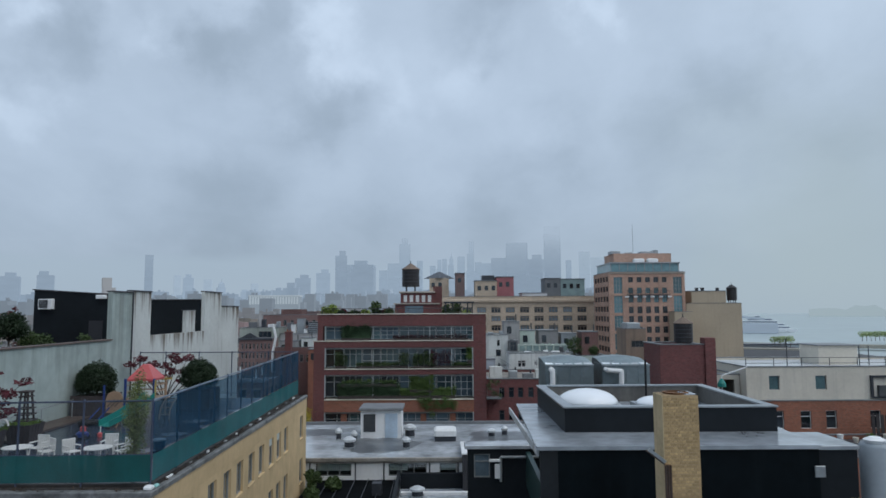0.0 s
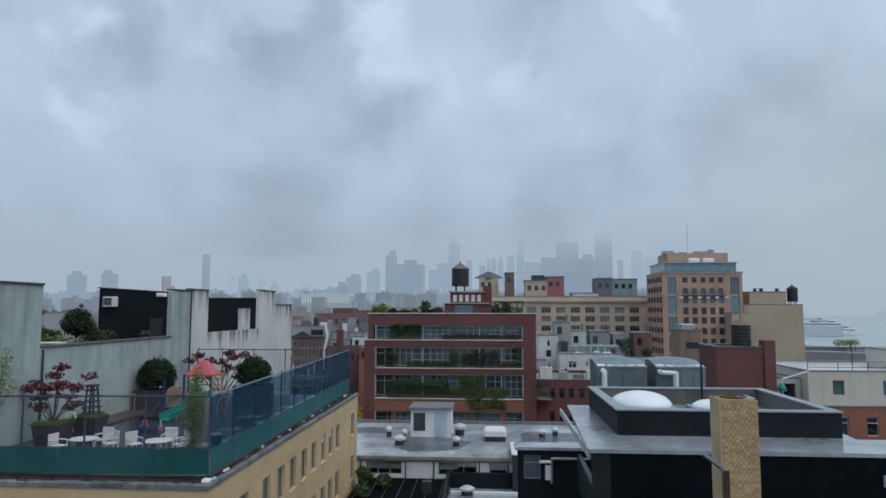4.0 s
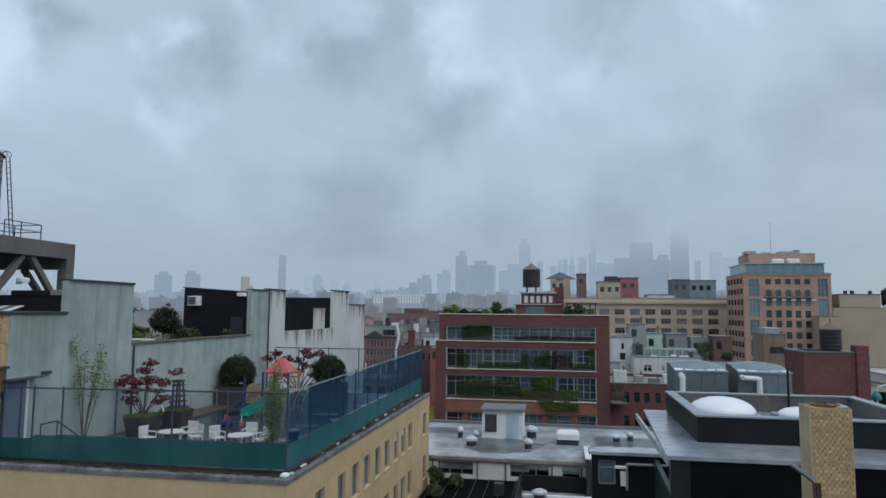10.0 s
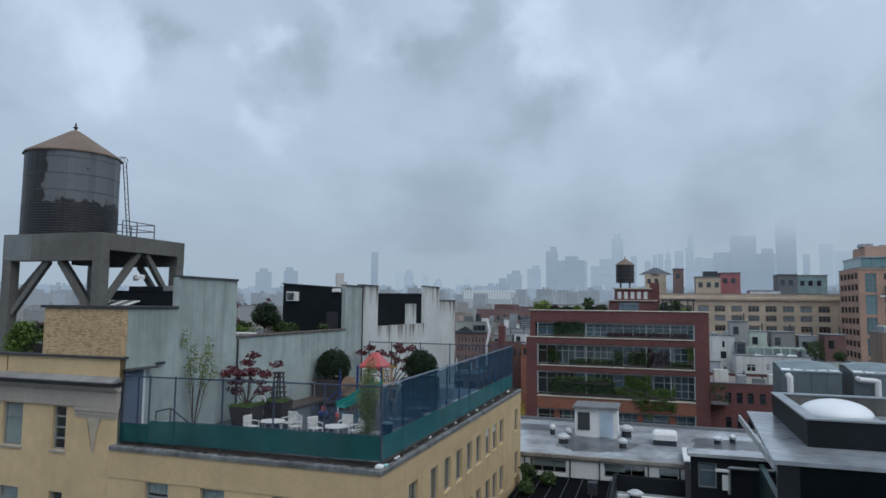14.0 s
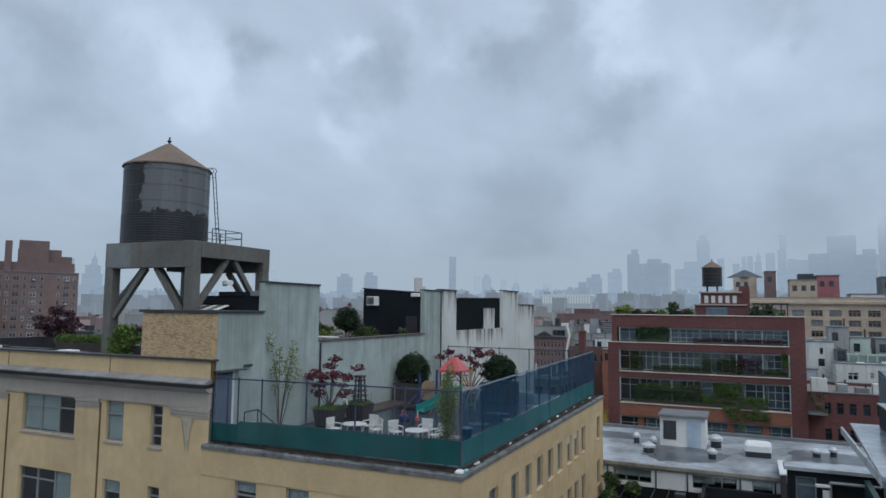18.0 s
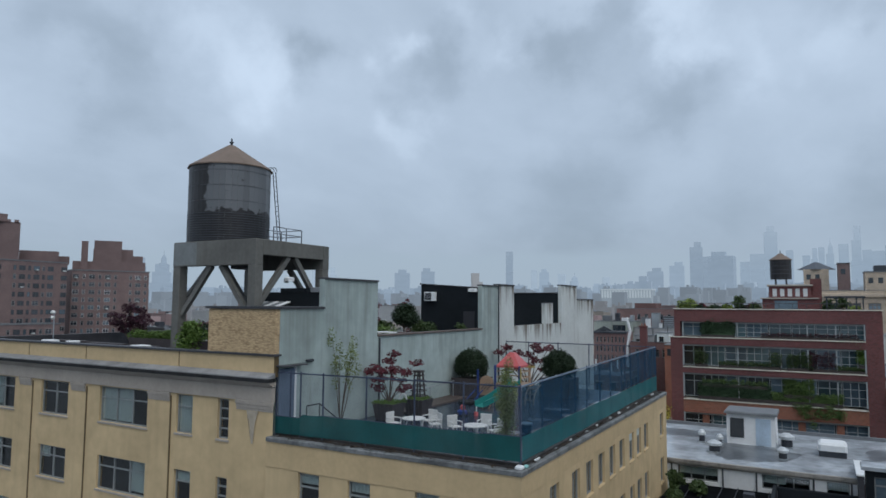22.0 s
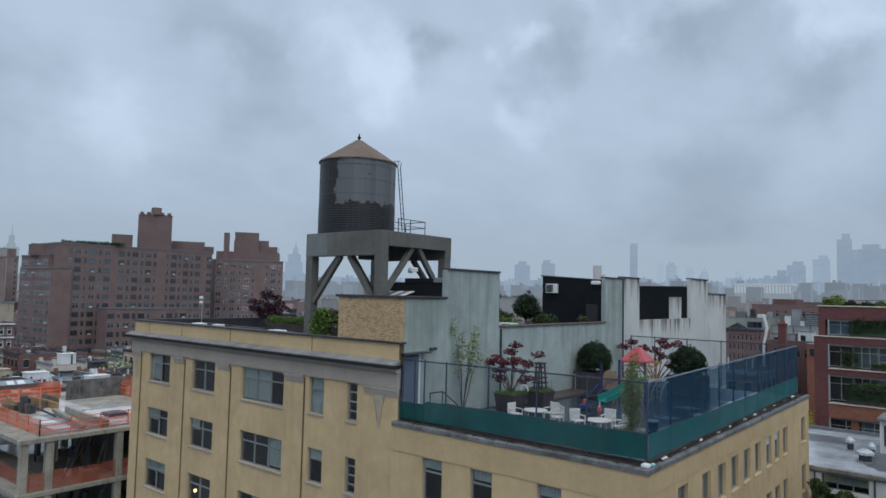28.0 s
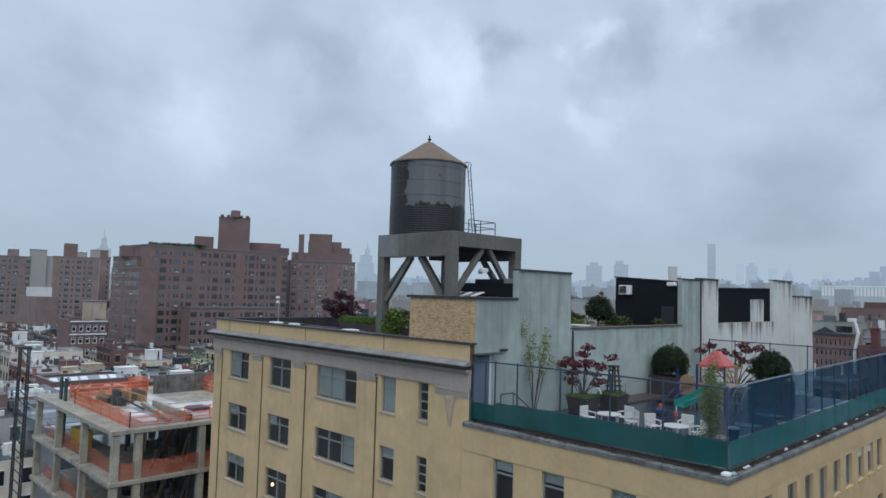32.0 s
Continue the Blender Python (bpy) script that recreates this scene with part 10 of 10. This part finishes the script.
for x, y, zt, hw in ((-20.2, 39.7, -2.9, 1.1), (-15.3, 42.6, -2.98, 1.1)):
    p = thing("planter", (x, y, DECK), "large dark timber planter box", "planter")
    for k in range(6):
        MB().box(x - 1.0 + 0.335 * k, x - 0.68 + 0.335 * k, y - 1.0, y - 0.95, DECK, DECK + 1.22).ob("plank", timber_dark, p)
        MB().box(x + 0.95, x + 1.0, y - 0.94 + 0.32 * k, y - 0.63 + 0.32 * k, DECK, DECK + 1.22).ob("plank", timber_dark, p)
    MB().box(x - 0.98, x + 0.94, y - 0.94, y + 0.98, DECK, DECK + 1.18).ob("body", timber_dark, p)
    t = thing("clipped_yew", (x, y, DECK + 1.18), "rounded dark evergreen shrub in a planter", "shrub")
    MB().tube((x, y, DECK + 1.18), (x, y, DECK + 1.8), 0.08, 0.05).ob("stem", bark, t)
    cr = MB()
    zc = (zt + DECK + 1.15) / 2
    hh = (zt - DECK - 1.15) / 2
    for k in range(130):
        a, f = RNG.uniform(0, 6.28), RNG.uniform(0, 1)
        rad = hw * min(1, 0.72 + 1.1 * f) * max(0.0, 1 - f ** 2.6) ** 0.5 * RNG.uniform(0.84, 0.99)
        cr.leaves((x + rad * math.cos(a), y + rad * math.sin(a), DECK + 1.4 + (zt - DECK - 1.62) * f), 0.25, 105, 0.055, RNG, squash=(1, 1, 1.15))
    for dx, dy, dz in ((0.1, 0, -0.1), (-0.3, 0.1, -0.22), (0.42, -0.1, -0.28)):
        cr.leaves((x + dx, y + dy, zt + dz), 0.2, 90, 0.05, RNG, squash=(0.8, 0.8, 1.5))
    cr.lathe(x, y, [(hw * 0.3, zc - hh * 0.7), (hw * 0.62, zc - hh * 0.4), (hw * 0.7, zc - hh * 0.05), (hw * 0.58, zc + hh * 0.35), (hw * 0.25, zc + hh * 0.62)], 14)
    cr.ob("foliage", leaf_dark, t)
limb_tree("maroon_maple", -18.6, 45.4, DECK, [(-20.8, 45.2, -3.5), (-20.2, 45.3, -3.15), (-19.4, 45.4, -3.5), (-18.6, 45.5, -3.6), (-17.7, 45.2, -3.25), (-17.1, 45.4, -3.1), (-16.5, 45.2, -3.45), (-18.0, 45.3, -2.95), (-16.0, 45.1, -3.6), (-20.0, 45.2, -4.1), (-17.0, 45.2, -4.0)], leaf_red, "wide maroon maple behind the playset", 0.42, 95, 0.12, 0.05, 0.35, (1.1, 1.1, 0.55))

# ---- white garden tables and chairs ----
def garden_table(x, y):
    t = thing("garden_table", (x, y, DECK), "round white resin garden table on a wet deck", "table", "garden tables")
    MB().lathe(x, y, [(0.50, DECK + 0.68), (0.55, DECK + 0.70), (0.55, DECK + 0.73), (0.52, DECK + 0.745)], 24).ob("tabletop", plastic_white, t)
    for k in range(4):
        a = k * math.pi / 2 + 0.6
        MB().tube((x + 0.40 * math.cos(a), y + 0.40 * math.sin(a), DECK), (x + 0.3 * math.cos(a), y + 0.3 * math.sin(a), DECK + 0.69), 0.035, n=6).ob("leg", plastic_white, t)
    return t


def garden_chair(x, y, turn):
    t = thing("garden_chair", (0, 0, 0), "white resin garden chair with a high back", "chair", "garden chairs")
    MB().bevel_box(-0.26, 0.26, -0.25, 0.25, 0.40, 0.44, 0.015).ob("seat", plastic_white, t)
    bk = MB()
    for k in range(6):
        bk.bevel_box(-0.27 + 0.092 * k, -0.19 + 0.092 * k, 0.22, 0.26, 0.45, 0.86, 0.01)
    bk.bevel_box(-0.28, 0.28, 0.215, 0.27, 0.80, 0.90, 0.02)
    bk.ob("backrest", plastic_white, t)
    for i in (-1, 1):
        for j in (-1, 1):
            MB().tube((0.26 * i, 0.25 * j, 0), (0.23 * i, 0.22 * j, 0.41), 0.025, 0.032, 6).ob("leg", plastic_white, t)
        MB().bevel_box(0.25 * i - 0.03, 0.25 * i + 0.03, -0.24, 0.25, 0.62, 0.66, 0.01).ob("armrest", plastic_white, t)
        MB().tube((0.25 * i, -0.22, 0.42), (0.25 * i, -0.22, 0.63), 0.022, n=6).ob("arm_support", plastic_white, t)
    t.matrix_basis = pose(x, y, DECK + E, 0, 0, turn)
    return t


garden_table(-16.69, 26.85)
garden_table(-13.49, 26.7)
c0 = garden_chair(-17.8, 26.86, 80)
for x, y, a in ((-16.0, 27.6, -40), (-16.7, 28.3, -10), (-14.9, 27.5, 60), (-13.9, 28.5, 5), (-12.9, 27.6, -35)):
    copy_thing(c0, pose(x, y, DECK + E, 0, 0, a))
bn = thing("storage_bin", (-12.45, 30.0, DECK), "dark blue lidded storage tub", "tub")
MB().lathe(-12.45, 30.0, [(0.22, DECK), (0.27, DECK + 0.36)], 16).ob("tub", mat("navy_plastic", (0.015, 0.025, 0.06), 0.4), bn)
MB().lathe(-12.45, 30.0, [(0.29, DECK + 0.36), (0.29, DECK + 0.41), (0.2, DECK + 0.45)], 16).ob("lid", steel_grey, bn)

# ---- playset ----
ps = thing("playset", (-17.2, 38.6, DECK), "plastic climbing playset with red canopy and green slide", "playset")
for x, y, mm in ((-18.0, 37.9, plastic_blue), (-16.4, 37.9, plastic_blue), (-18.0, 39.5, plastic_blue), (-16.4, 39.5, plastic_tan)):
    MB().tube((x, y, DECK), (x, y, -3.72), 0.07, n=10).ob("post", mm, ps)
MB().bevel_box(-18.1, -16.3, 37.8, 39.6, DECK + 1.05, DECK + 1.15, 0.02).ob("platform", plastic_tan, ps)
cn = MB()
pk, rim, zr = (-17.2, 38.7, -2.95), 0.74, -3.74
cc = [(-17.2 + i * rim, 38.7 + j * rim, zr) for i, j in ((-1, -1), (1, -1), (1, 1), (-1, 1))]
tp = [(-17.2 + i * 0.16, 38.7 + j * 0.16, -2.97) for i, j in ((-1, -1), (1, -1), (1, 1), (-1, 1))]
for k in range(4):
    cn.face([cc[k], cc[(k + 1) % 4], tp[(k + 1) % 4], tp[k]])
    a, b = cc[k], cc[(k + 1) % 4]
    cn.face([(a[0], a[1], zr - 0.12), (b[0], b[1], zr - 0.12), b, a])
cn.face(tp)
cn.ob("canopy", plastic_red, ps, "faded red pyramid canopy")
pn = MB()
arch = [(-18.85, DECK + 0.45), (-17.95, DECK + 0.45)] + [(-18.4 + 0.45 * math.cos(math.pi * k / 10), DECK + 1.2 + 0.42 * math.sin(math.pi * k / 10)) for k in range(11)]
pn.face([(x, 37.5, z) for x, z in arch]).face([(x, 37.58, z) for x, z in reversed(arch)])
for (xa, za), (xb, zb) in zip(arch, arch[1:] + arch[:1]):
    pn.face([(xa, 37.5, za), (xa, 37.58, za), (xb, 37.58, zb), (xb, 37.5, zb)])
pn.ob("activity_panel", plastic_tan, ps, "tan activity panel")
for k in range(3):
    MB().beam((-18.75 + 0.2 * k, 37.47, DECK + 0.8), (-18.35 + 0.2 * k, 37.47, DECK + 1.2), 0.05, 0.05).ob("panel_bar", timber, ps)
for x in (-19.0, -17.85):
    MB().tube((x, 37.55, DECK), (x, 37.55, DECK + 1.95), 0.06, n=8).ob("post", plastic_blue, ps)
sl = MB()
n = 10
for i in range(n):
    f0, f1 = i / n, (i + 1) / n

    def at(f):
        z = DECK + 1.4 - 1.35 * (f ** 0.9) + 0.16 * f ** 4
        return Vector((-16.45 - 1.3 * f, 37.5 - 2.35 * f, z - 0.1))

    a, b = at(f0), at(f1)
    sd = Vector((0.34, -0.15, 0))
    up = Vector((0, 0, 0.3))
    sl.face([a - sd, a + sd, b + sd, b - sd])
    sl.face([a - sd, b - sd, b - sd + up, a - sd + up]).face([a + sd, b + sd, b + sd + up, a + sd + up])
    sl.face([a - sd * 1.15 + up, b - sd * 1.15 + up, b - sd + up, a - sd + up]).face([a + sd * 1.15 + up, b + sd * 1.15 + up, b + sd + up, a + sd + up])
sl.ob("slide", plastic_green, ps, "green plastic slide")
for x in (-17.7, -17.3):
    MB().tube((x, 35.5, DECK), (x + 0.1, 35.6, DECK + 0.25), 0.04).ob("slide_foot", plastic_tan, ps)
for x in (-16.15, -15.6):
    am = MB()
    for k in range(8):
        a0, a1 = math.pi / 2 * k / 8, math.pi / 2 * (k + 1) / 8
        am.tube((x + 0.1 * k / 8, 39.4 - 1.5 * math.sin(a0), DECK + 1.05 * math.cos(a0)), (x + 0.1 * (k + 1) / 8, 39.4 - 1.5 * math.sin(a1), DECK + 1.05 * math.cos(a1)), 0.045, n=6)
    am.ob("climber_rail", plastic_tan, ps)
for k in range(4):
    a0 = math.pi / 2 * (k + 0.7) / 4.5
    MB().tube((-16.1, 39.4 - 1.5 * math.sin(a0), DECK + 1.05 * math.cos(a0)), (-15.55, 39.4 - 1.5 * math.sin(a0), DECK + 1.05 * math.cos(a0)), 0.035).ob("climber_rung", plastic_tan, ps)
for k in range(2):
    MB().tube((-19.5 + 0.5 * k, 36.6, DECK), (-19.1 + 0.5 * k, 37.4, DECK + 0.75), 0.04).ob("handrail", plastic_blue, ps)
MB().tube((-16.2, 37.6, DECK + 1.3), (-16.2, 37.6, DECK + 2.2), 0.05).ob("post", plastic_yel, ps)
MB().beam((-18.0, 39.4, -3.9), (-16.0, 39.4, -3.85), 0.08, 0.1).ob("beam", plastic_yel, ps)
ps.location.x += 0.28
ty = thing("ride_on_toy", (-17.0, 32.5, DECK), "small red and blue ride-on toy", "toy")
MB().bevel_box(-17.35, -16.85, 32.2, 32.6, DECK + 0.1, DECK + 0.35, 0.08).ob("body", plastic_blue, ty)
MB().bevel_box(-17.2, -16.95, 32.3, 32.5, DECK + 0.35, DECK + 0.6, 0.06).ob("seat", plastic_red, ty)
for x in (-17.3, -16.9):
    for y in (32.2, 32.58):
        MB().tube((x, y - 0.03, DECK + 0.11), (x, y + 0.03, DECK + 0.11), 0.11, n=12).ob("wheel", steel_dark, ty)
t2 = thing("ride_on_toy", (-16.5, 32.9, DECK), "small red and white toy scooter", "toy")
MB().bevel_box(-16.62, -16.42, 32.8, 33.0, DECK, DECK + 0.22, 0.05).ob("body", plastic_red, t2)
MB().tube((-16.5, 32.9, DECK + 0.22), (-16.5, 32.9, DECK + 0.5), 0.03).ob("stem", plastic_white, t2)

# pale patches paint the sky's reflection on the wet deck
deck_sheen = mat("pale_deck_sheen", (0.19, 0.21, 0.24), 0.2, vary=0.6, scale=1.2, fine=5, bump=0.05, spec=0.5)
for x, y, a, b in ((-13.2, 33.5, 0.7, 0.25), (-12.0, 35.6, 0.9, 0.3), (-11.2, 33.2, 0.5, 0.2), (-13.6, 37.4, 0.8, 0.28), (-12.3, 38.9, 0.7, 0.22), (-11.0, 37.0, 0.6, 0.3), (-14.3, 31.2, 0.6, 0.2), (-12.6, 41.2, 0.8, 0.3), (-10.8, 30.2, 0.5, 0.25), (-13.0, 29.6, 0.6, 0.2)):
    ring = [(x + a * math.cos(k * 0.449) * RNG.uniform(0.7, 1.15), y + b * 2.2 * math.sin(k * 0.449) * RNG.uniform(0.7, 1.15), DECK + 0.004) for k in range(14)]
    MB().face(ring).ob("worn_patch", deck_sheen, tw)
tyre = MB()
for k in range(16):
    a0, a1 = 2 * math.pi * k / 16, 2 * math.pi * (k + 1) / 16
    tyre.tube((-18.9 + 0.42 * math.cos(a0), 36.4 + 0.42 * math.sin(a0), DECK + 0.12), (-18.9 + 0.42 * math.cos(a1), 36.4 + 0.42 * math.sin(a1), DECK + 0.12), 0.12, n=7)
single(tyre, "rubber_tyre", mat("black_rubber", (0.01, 0.01, 0.011), 0.6), "black rubber tyre lying by the slide", "tyre")
for x in (-18.0, -16.4):
    for z in (1.5, 1.85):
        MB().tube((x, 37.9, DECK + z), (x, 39.5, DECK + z), 0.035, n=6).ob("guard_bar", plastic_tan, ps)
for z in (1.5, 1.85):
    MB().tube((-18.0, 39.5, DECK + z), (-16.4, 39.5, DECK + z), 0.035, n=6).ob("guard_bar", plastic_tan, ps)
# timber walk along the party wall, door and handrail
wk = thing("timber_walk", (-20.6, 38.5, DECK), "wet brown timber walkway along the white wall", "walkway")
for k in range(5):
    MB().bevel_box(PX + 0.05 + 0.28 * k, PX + 0.31 + 0.28 * k, 31.5, 46.4, DECK, DECK + 0.10, 0.01).ob("board", mat("brown_deck_board", (0.085, 0.062, 0.05), 0.5, vary=0.3, scale=1, fine=8), wk)
hr = thing("wall_handrail", (PX + 0.5, 36, DECK + 0.1), "grey steel handrail by the wall", "handrail")
MB().tube((PX + 0.5, 32.5, DECK + 0.9), (PX + 0.5, 38.5, DECK + 1.05), 0.035).ob("rail", steel_grey, hr)
for y in (32.6, 35.5, 38.4):
    MB().tube((PX + 0.5, y, DECK + 0.1), (PX + 0.5, y, DECK + 0.95), 0.03).ob("post", steel_grey, hr)
dr = thing("terrace_door", (PX, 23.6, DECK), "closed blue-grey steel door onto the terrace", "door")
MB().bevel_box(PX + 0.002, PX + 0.10, 22.95, 23.95, DECK + 0.15, -2.95, 0.02).ob("leaf", mat("blue_grey_paint", (0.13, 0.17, 0.23), 0.5), dr)
MB().box(PX + 0.002, PX + 0.07, 23.96, 24.1, DECK + 0.1, -2.88).ob("frame", white_paint, dr)
MB().bevel_box(PX + 0.002, PX + 0.5, 22.8, 24.4, -2.84, -2.79, 0.02).ob("canopy", dark_metal, dr)
MB().tube((PX + 0.1, 24.7, -2.7), (PX + 0.1, 25.2, -2.7), 0.06).ob("lamp", steel_dark, dr)
sr = thing("stair_rail", (-20.6, 25.3, DECK), "dark steel stair rail by the terrace door", "handrail")
MB().tube((-20.7, 24.1, DECK + 1.3), (-20.7, 25.0, DECK + 1.3), 0.03).tube((-20.7, 25.0, DECK + 1.3), (-20.7, 26.3, DECK + 0.45), 0.03).ob("rail", steel_dark, sr)
for y, z in ((24.1, 1.3), (25.0, 1.3), (26.3, 0.45)):
    MB().tube((-20.7, y, DECK), (-20.7, y, DECK + z), 0.025).ob("post", steel_dark, sr)
fs = thing("wall_downpipe", (PX + 0.08, 30.75, -6), "dark downpipe in the wall corner", "pipe")
MB().tube((PX + 0.08, 30.72, DECK), (PX + 0.08, 30.72, -1.9), 0.05).ob("pipe", steel_dark, fs)
f2 = thing("wall_downpipe", (PX + 0.08, 46.4, -6), "dark downpipe on the pale wall", "pipe")
MB().tube((PX + 0.06, 46.35, DECK), (PX + 0.06, 46.35, 1.45), 0.05).ob("pipe", steel_dark, f2)

# ---- on the tall roof ----
limb_tree("roof_maple", -43.6, 32, -3.3, [(-46.1, 32, -1.5), (-45.5, 31.6, -1.0), (-44.9, 32.3, -0.6), (-44.2, 31.8, -0.35), (-43.5, 32.1, -0.65), (-42.9, 32, -1.1), (-42.3, 31.8, -1.45), (-45.0, 31.5, -1.6), (-43.5, 31.6, -1.5), (-44.2, 31.5, -1.1)], leaf_plum, "round maroon maple on the roof", 0.5, 170, 0.105, 0.07, 0.35, (1.2, 1.1, 0.55))
hg = thing("roof_hedge", (-40.2, 31, -3.3), "low green hedge in a dark roof planter", "hedge")
MB().box(-42.6, -36.6, 30.7, 31.5, -3.3, -2.5).ob("planter", timber_dark, hg)
mb = MB()
for k in range(24):
    mb.leaves((-42.5 + 0.24 * k, 31.0, -2.35 + RNG.uniform(-0.05, 0.1)), 0.5, 130, 0.085, RNG, squash=(1, 0.7, 0.8))
mb.ob("foliage", leaf_green, hg)
hg2 = thing("roof_hedge", (-36.4, 31.8, -3.3), "tall dark hedge screen on the roof", "hedge")
MB().box(-38.4, -34.6, 31.6, 32.2, -3.3, -2.6).ob("planter", timber_dark, hg2)
mb = MB()
for k in range(20):
    mb.leaves((-38.2 + 0.19 * k, 31.8, -2.0 + RNG.uniform(-0.2, 0.2)), 0.6, 110, 0.085, RNG, squash=(0.9, 0.6, 1.1))
mb.ob("foliage", leaf_dark, hg2)
for x, y, w in ((-44.5, 27.5, 3.2), (-40.0, 27.0, 3.6), (-35.6, 26.4, 2.6), (-33.0, 25.0, 1.6)):
    rbx = thing("roof_bench", (x, y, -3.3), "low dark timber roof bench", "bench")
    MB().bevel_box(x - w / 2, x + w / 2, y, y + 0.5, -2.72, -2.62, 0.02).ob("seat", timber_dark, rbx)
    for s in (-0.42, 0.42):
        MB().box(x + w * s - 0.06, x + w * s + 0.06, y + 0.05, y + 0.45, -3.3, -2.72).ob("leg", timber_dark, rbx)
bush("roof_shrub", -29.7, 25.2, -3.3, 0.8, 1.9, leaf_green, "bright green leafy shrub on the roof", 1500, 0.10, 0.35)
for x, y, w in ((-43.2, 25.5, 0.9), (-41.6, 26.0, 0.5), (-32.2, 23.9, 0.9)):
    bx_ = thing("roof_crate", (x, y, -3.3), "pale weathered roof paver box", "box")
    MB().bevel_box(x - w / 2, x + w / 2, y - 0.3, y + 0.4, -3.3, -2.33 - (y - 24) * 0.08, 0.04).ob("case", white_paint, bx_)
rr_ = thing("roof_railing", (-38, 40, -3.3), "thin dark roof railing", "railing")
for k in range(10):
    MB().tube((-46.0 + 1.6 * k, 40, -3.3), (-46.0 + 1.6 * k, 40, -2.35), 0.03).ob("post", steel_dark, rr_)
MB().tube((-46.0, 40, -2.35), (-31.6, 40, -2.35), 0.03).ob("rail", steel_dark, rr_)
MB().box(-46.2, -31, 40.2, 40.5, -3.3, -3.0).ob("kerb", white_paint, rr_)
di = thing("roof_dish", (-46.2, 27.5, -3.3), "two small white dishes on a pole", "dish")
MB().tube((-46.2, 27.5, -3.3), (-46.2, 27.5, -0.7), 0.04).ob("pole", steel_grey, di)
for z, r in ((-0.8, 0.17), (-1.15, 0.15)):
    MB().lathe(-46.2, 27.4, [(0.05, z - 0.1), (r, z), (r * 0.7, z + 0.12), (0.05, z + 0.16)], 12).ob("dish", plastic_white, di)
bush("roof_shrub", -24.55, 38.2, -3.3, 1.0, 1.55, leaf_dark, "dark rounded shrub in the roof garden", 5600, 0.075, 1.6)
bush("roof_shrub", -25.7, 37.6, -3.3, 0.6, 0.8, leaf_hedge, "low green shrub in the roof garden", 900, 0.08, 1.3)
bush("roof_shrub", -23.6, 38.6, -3.3, 0.6, 0.9, leaf_hedge, "low green shrub beside a dark one", 900, 0.08, 1.2)
bush("roof_shrub", -22.6, 38.0, -3.3, 0.7, 1.0, leaf_hedge, "green shrub beside the black bulkhead", 700, 0.09, 1.0)
bush("roof_shrub", -22.35, 42.2, -3.3, 0.45, 0.7, leaf_hedge, "small spiky plant on the roof wall", 260, 0.10, 1.25)
limb_tree("roof_maple", -24.95, 39.1, -3.3, [(-25.05, 39.0, 0.0), (-24.85, 39.1, 0.2), (-25.0, 39.0, -0.2)], leaf_red, "small red maple in the roof garden", 0.16, 40, 0.08, 0.02)
limb_tree("roof_maple", -26.1, 37.2, -3.3, [(-26.1, 37.0, -0.6), (-25.95, 37.2, -0.15)], leaf_red, "small red maple beside a hedge", 0.25, 55, 0.08, 0.03)
h2 = thing("roof_hedge", (-25, 36, -3.3), "clipped green hedge in the roof garden", "hedge")
MB().box(-29, -23.6, 35.6, 36.2, -3.3, -2.3).ob("planter", timber_dark, h2)
mb = MB()
for k in range(14):
    mb.leaves((-28.8 + 0.38 * k, 35.9, -1.75), 0.5, 70, 0.09, RNG, squash=(1, 0.7, 0.9))
mb.ob("foliage", leaf_green, h2)
gt_ = thing("roof_table", (-22.9, 33.4, -3.3), "white roof garden table", "table")
MB().bevel_box(-23.8, -22.2, 33.0, 33.8, -1.75, -1.68, 0.02).ob("tabletop", plastic_white, gt_)
for x in (-23.7, -22.3):
    for y in (33.1, 33.7):
        MB().tube((x, y, -3.3), (x, y, -1.75), 0.04).ob("leg", plastic_white, gt_)
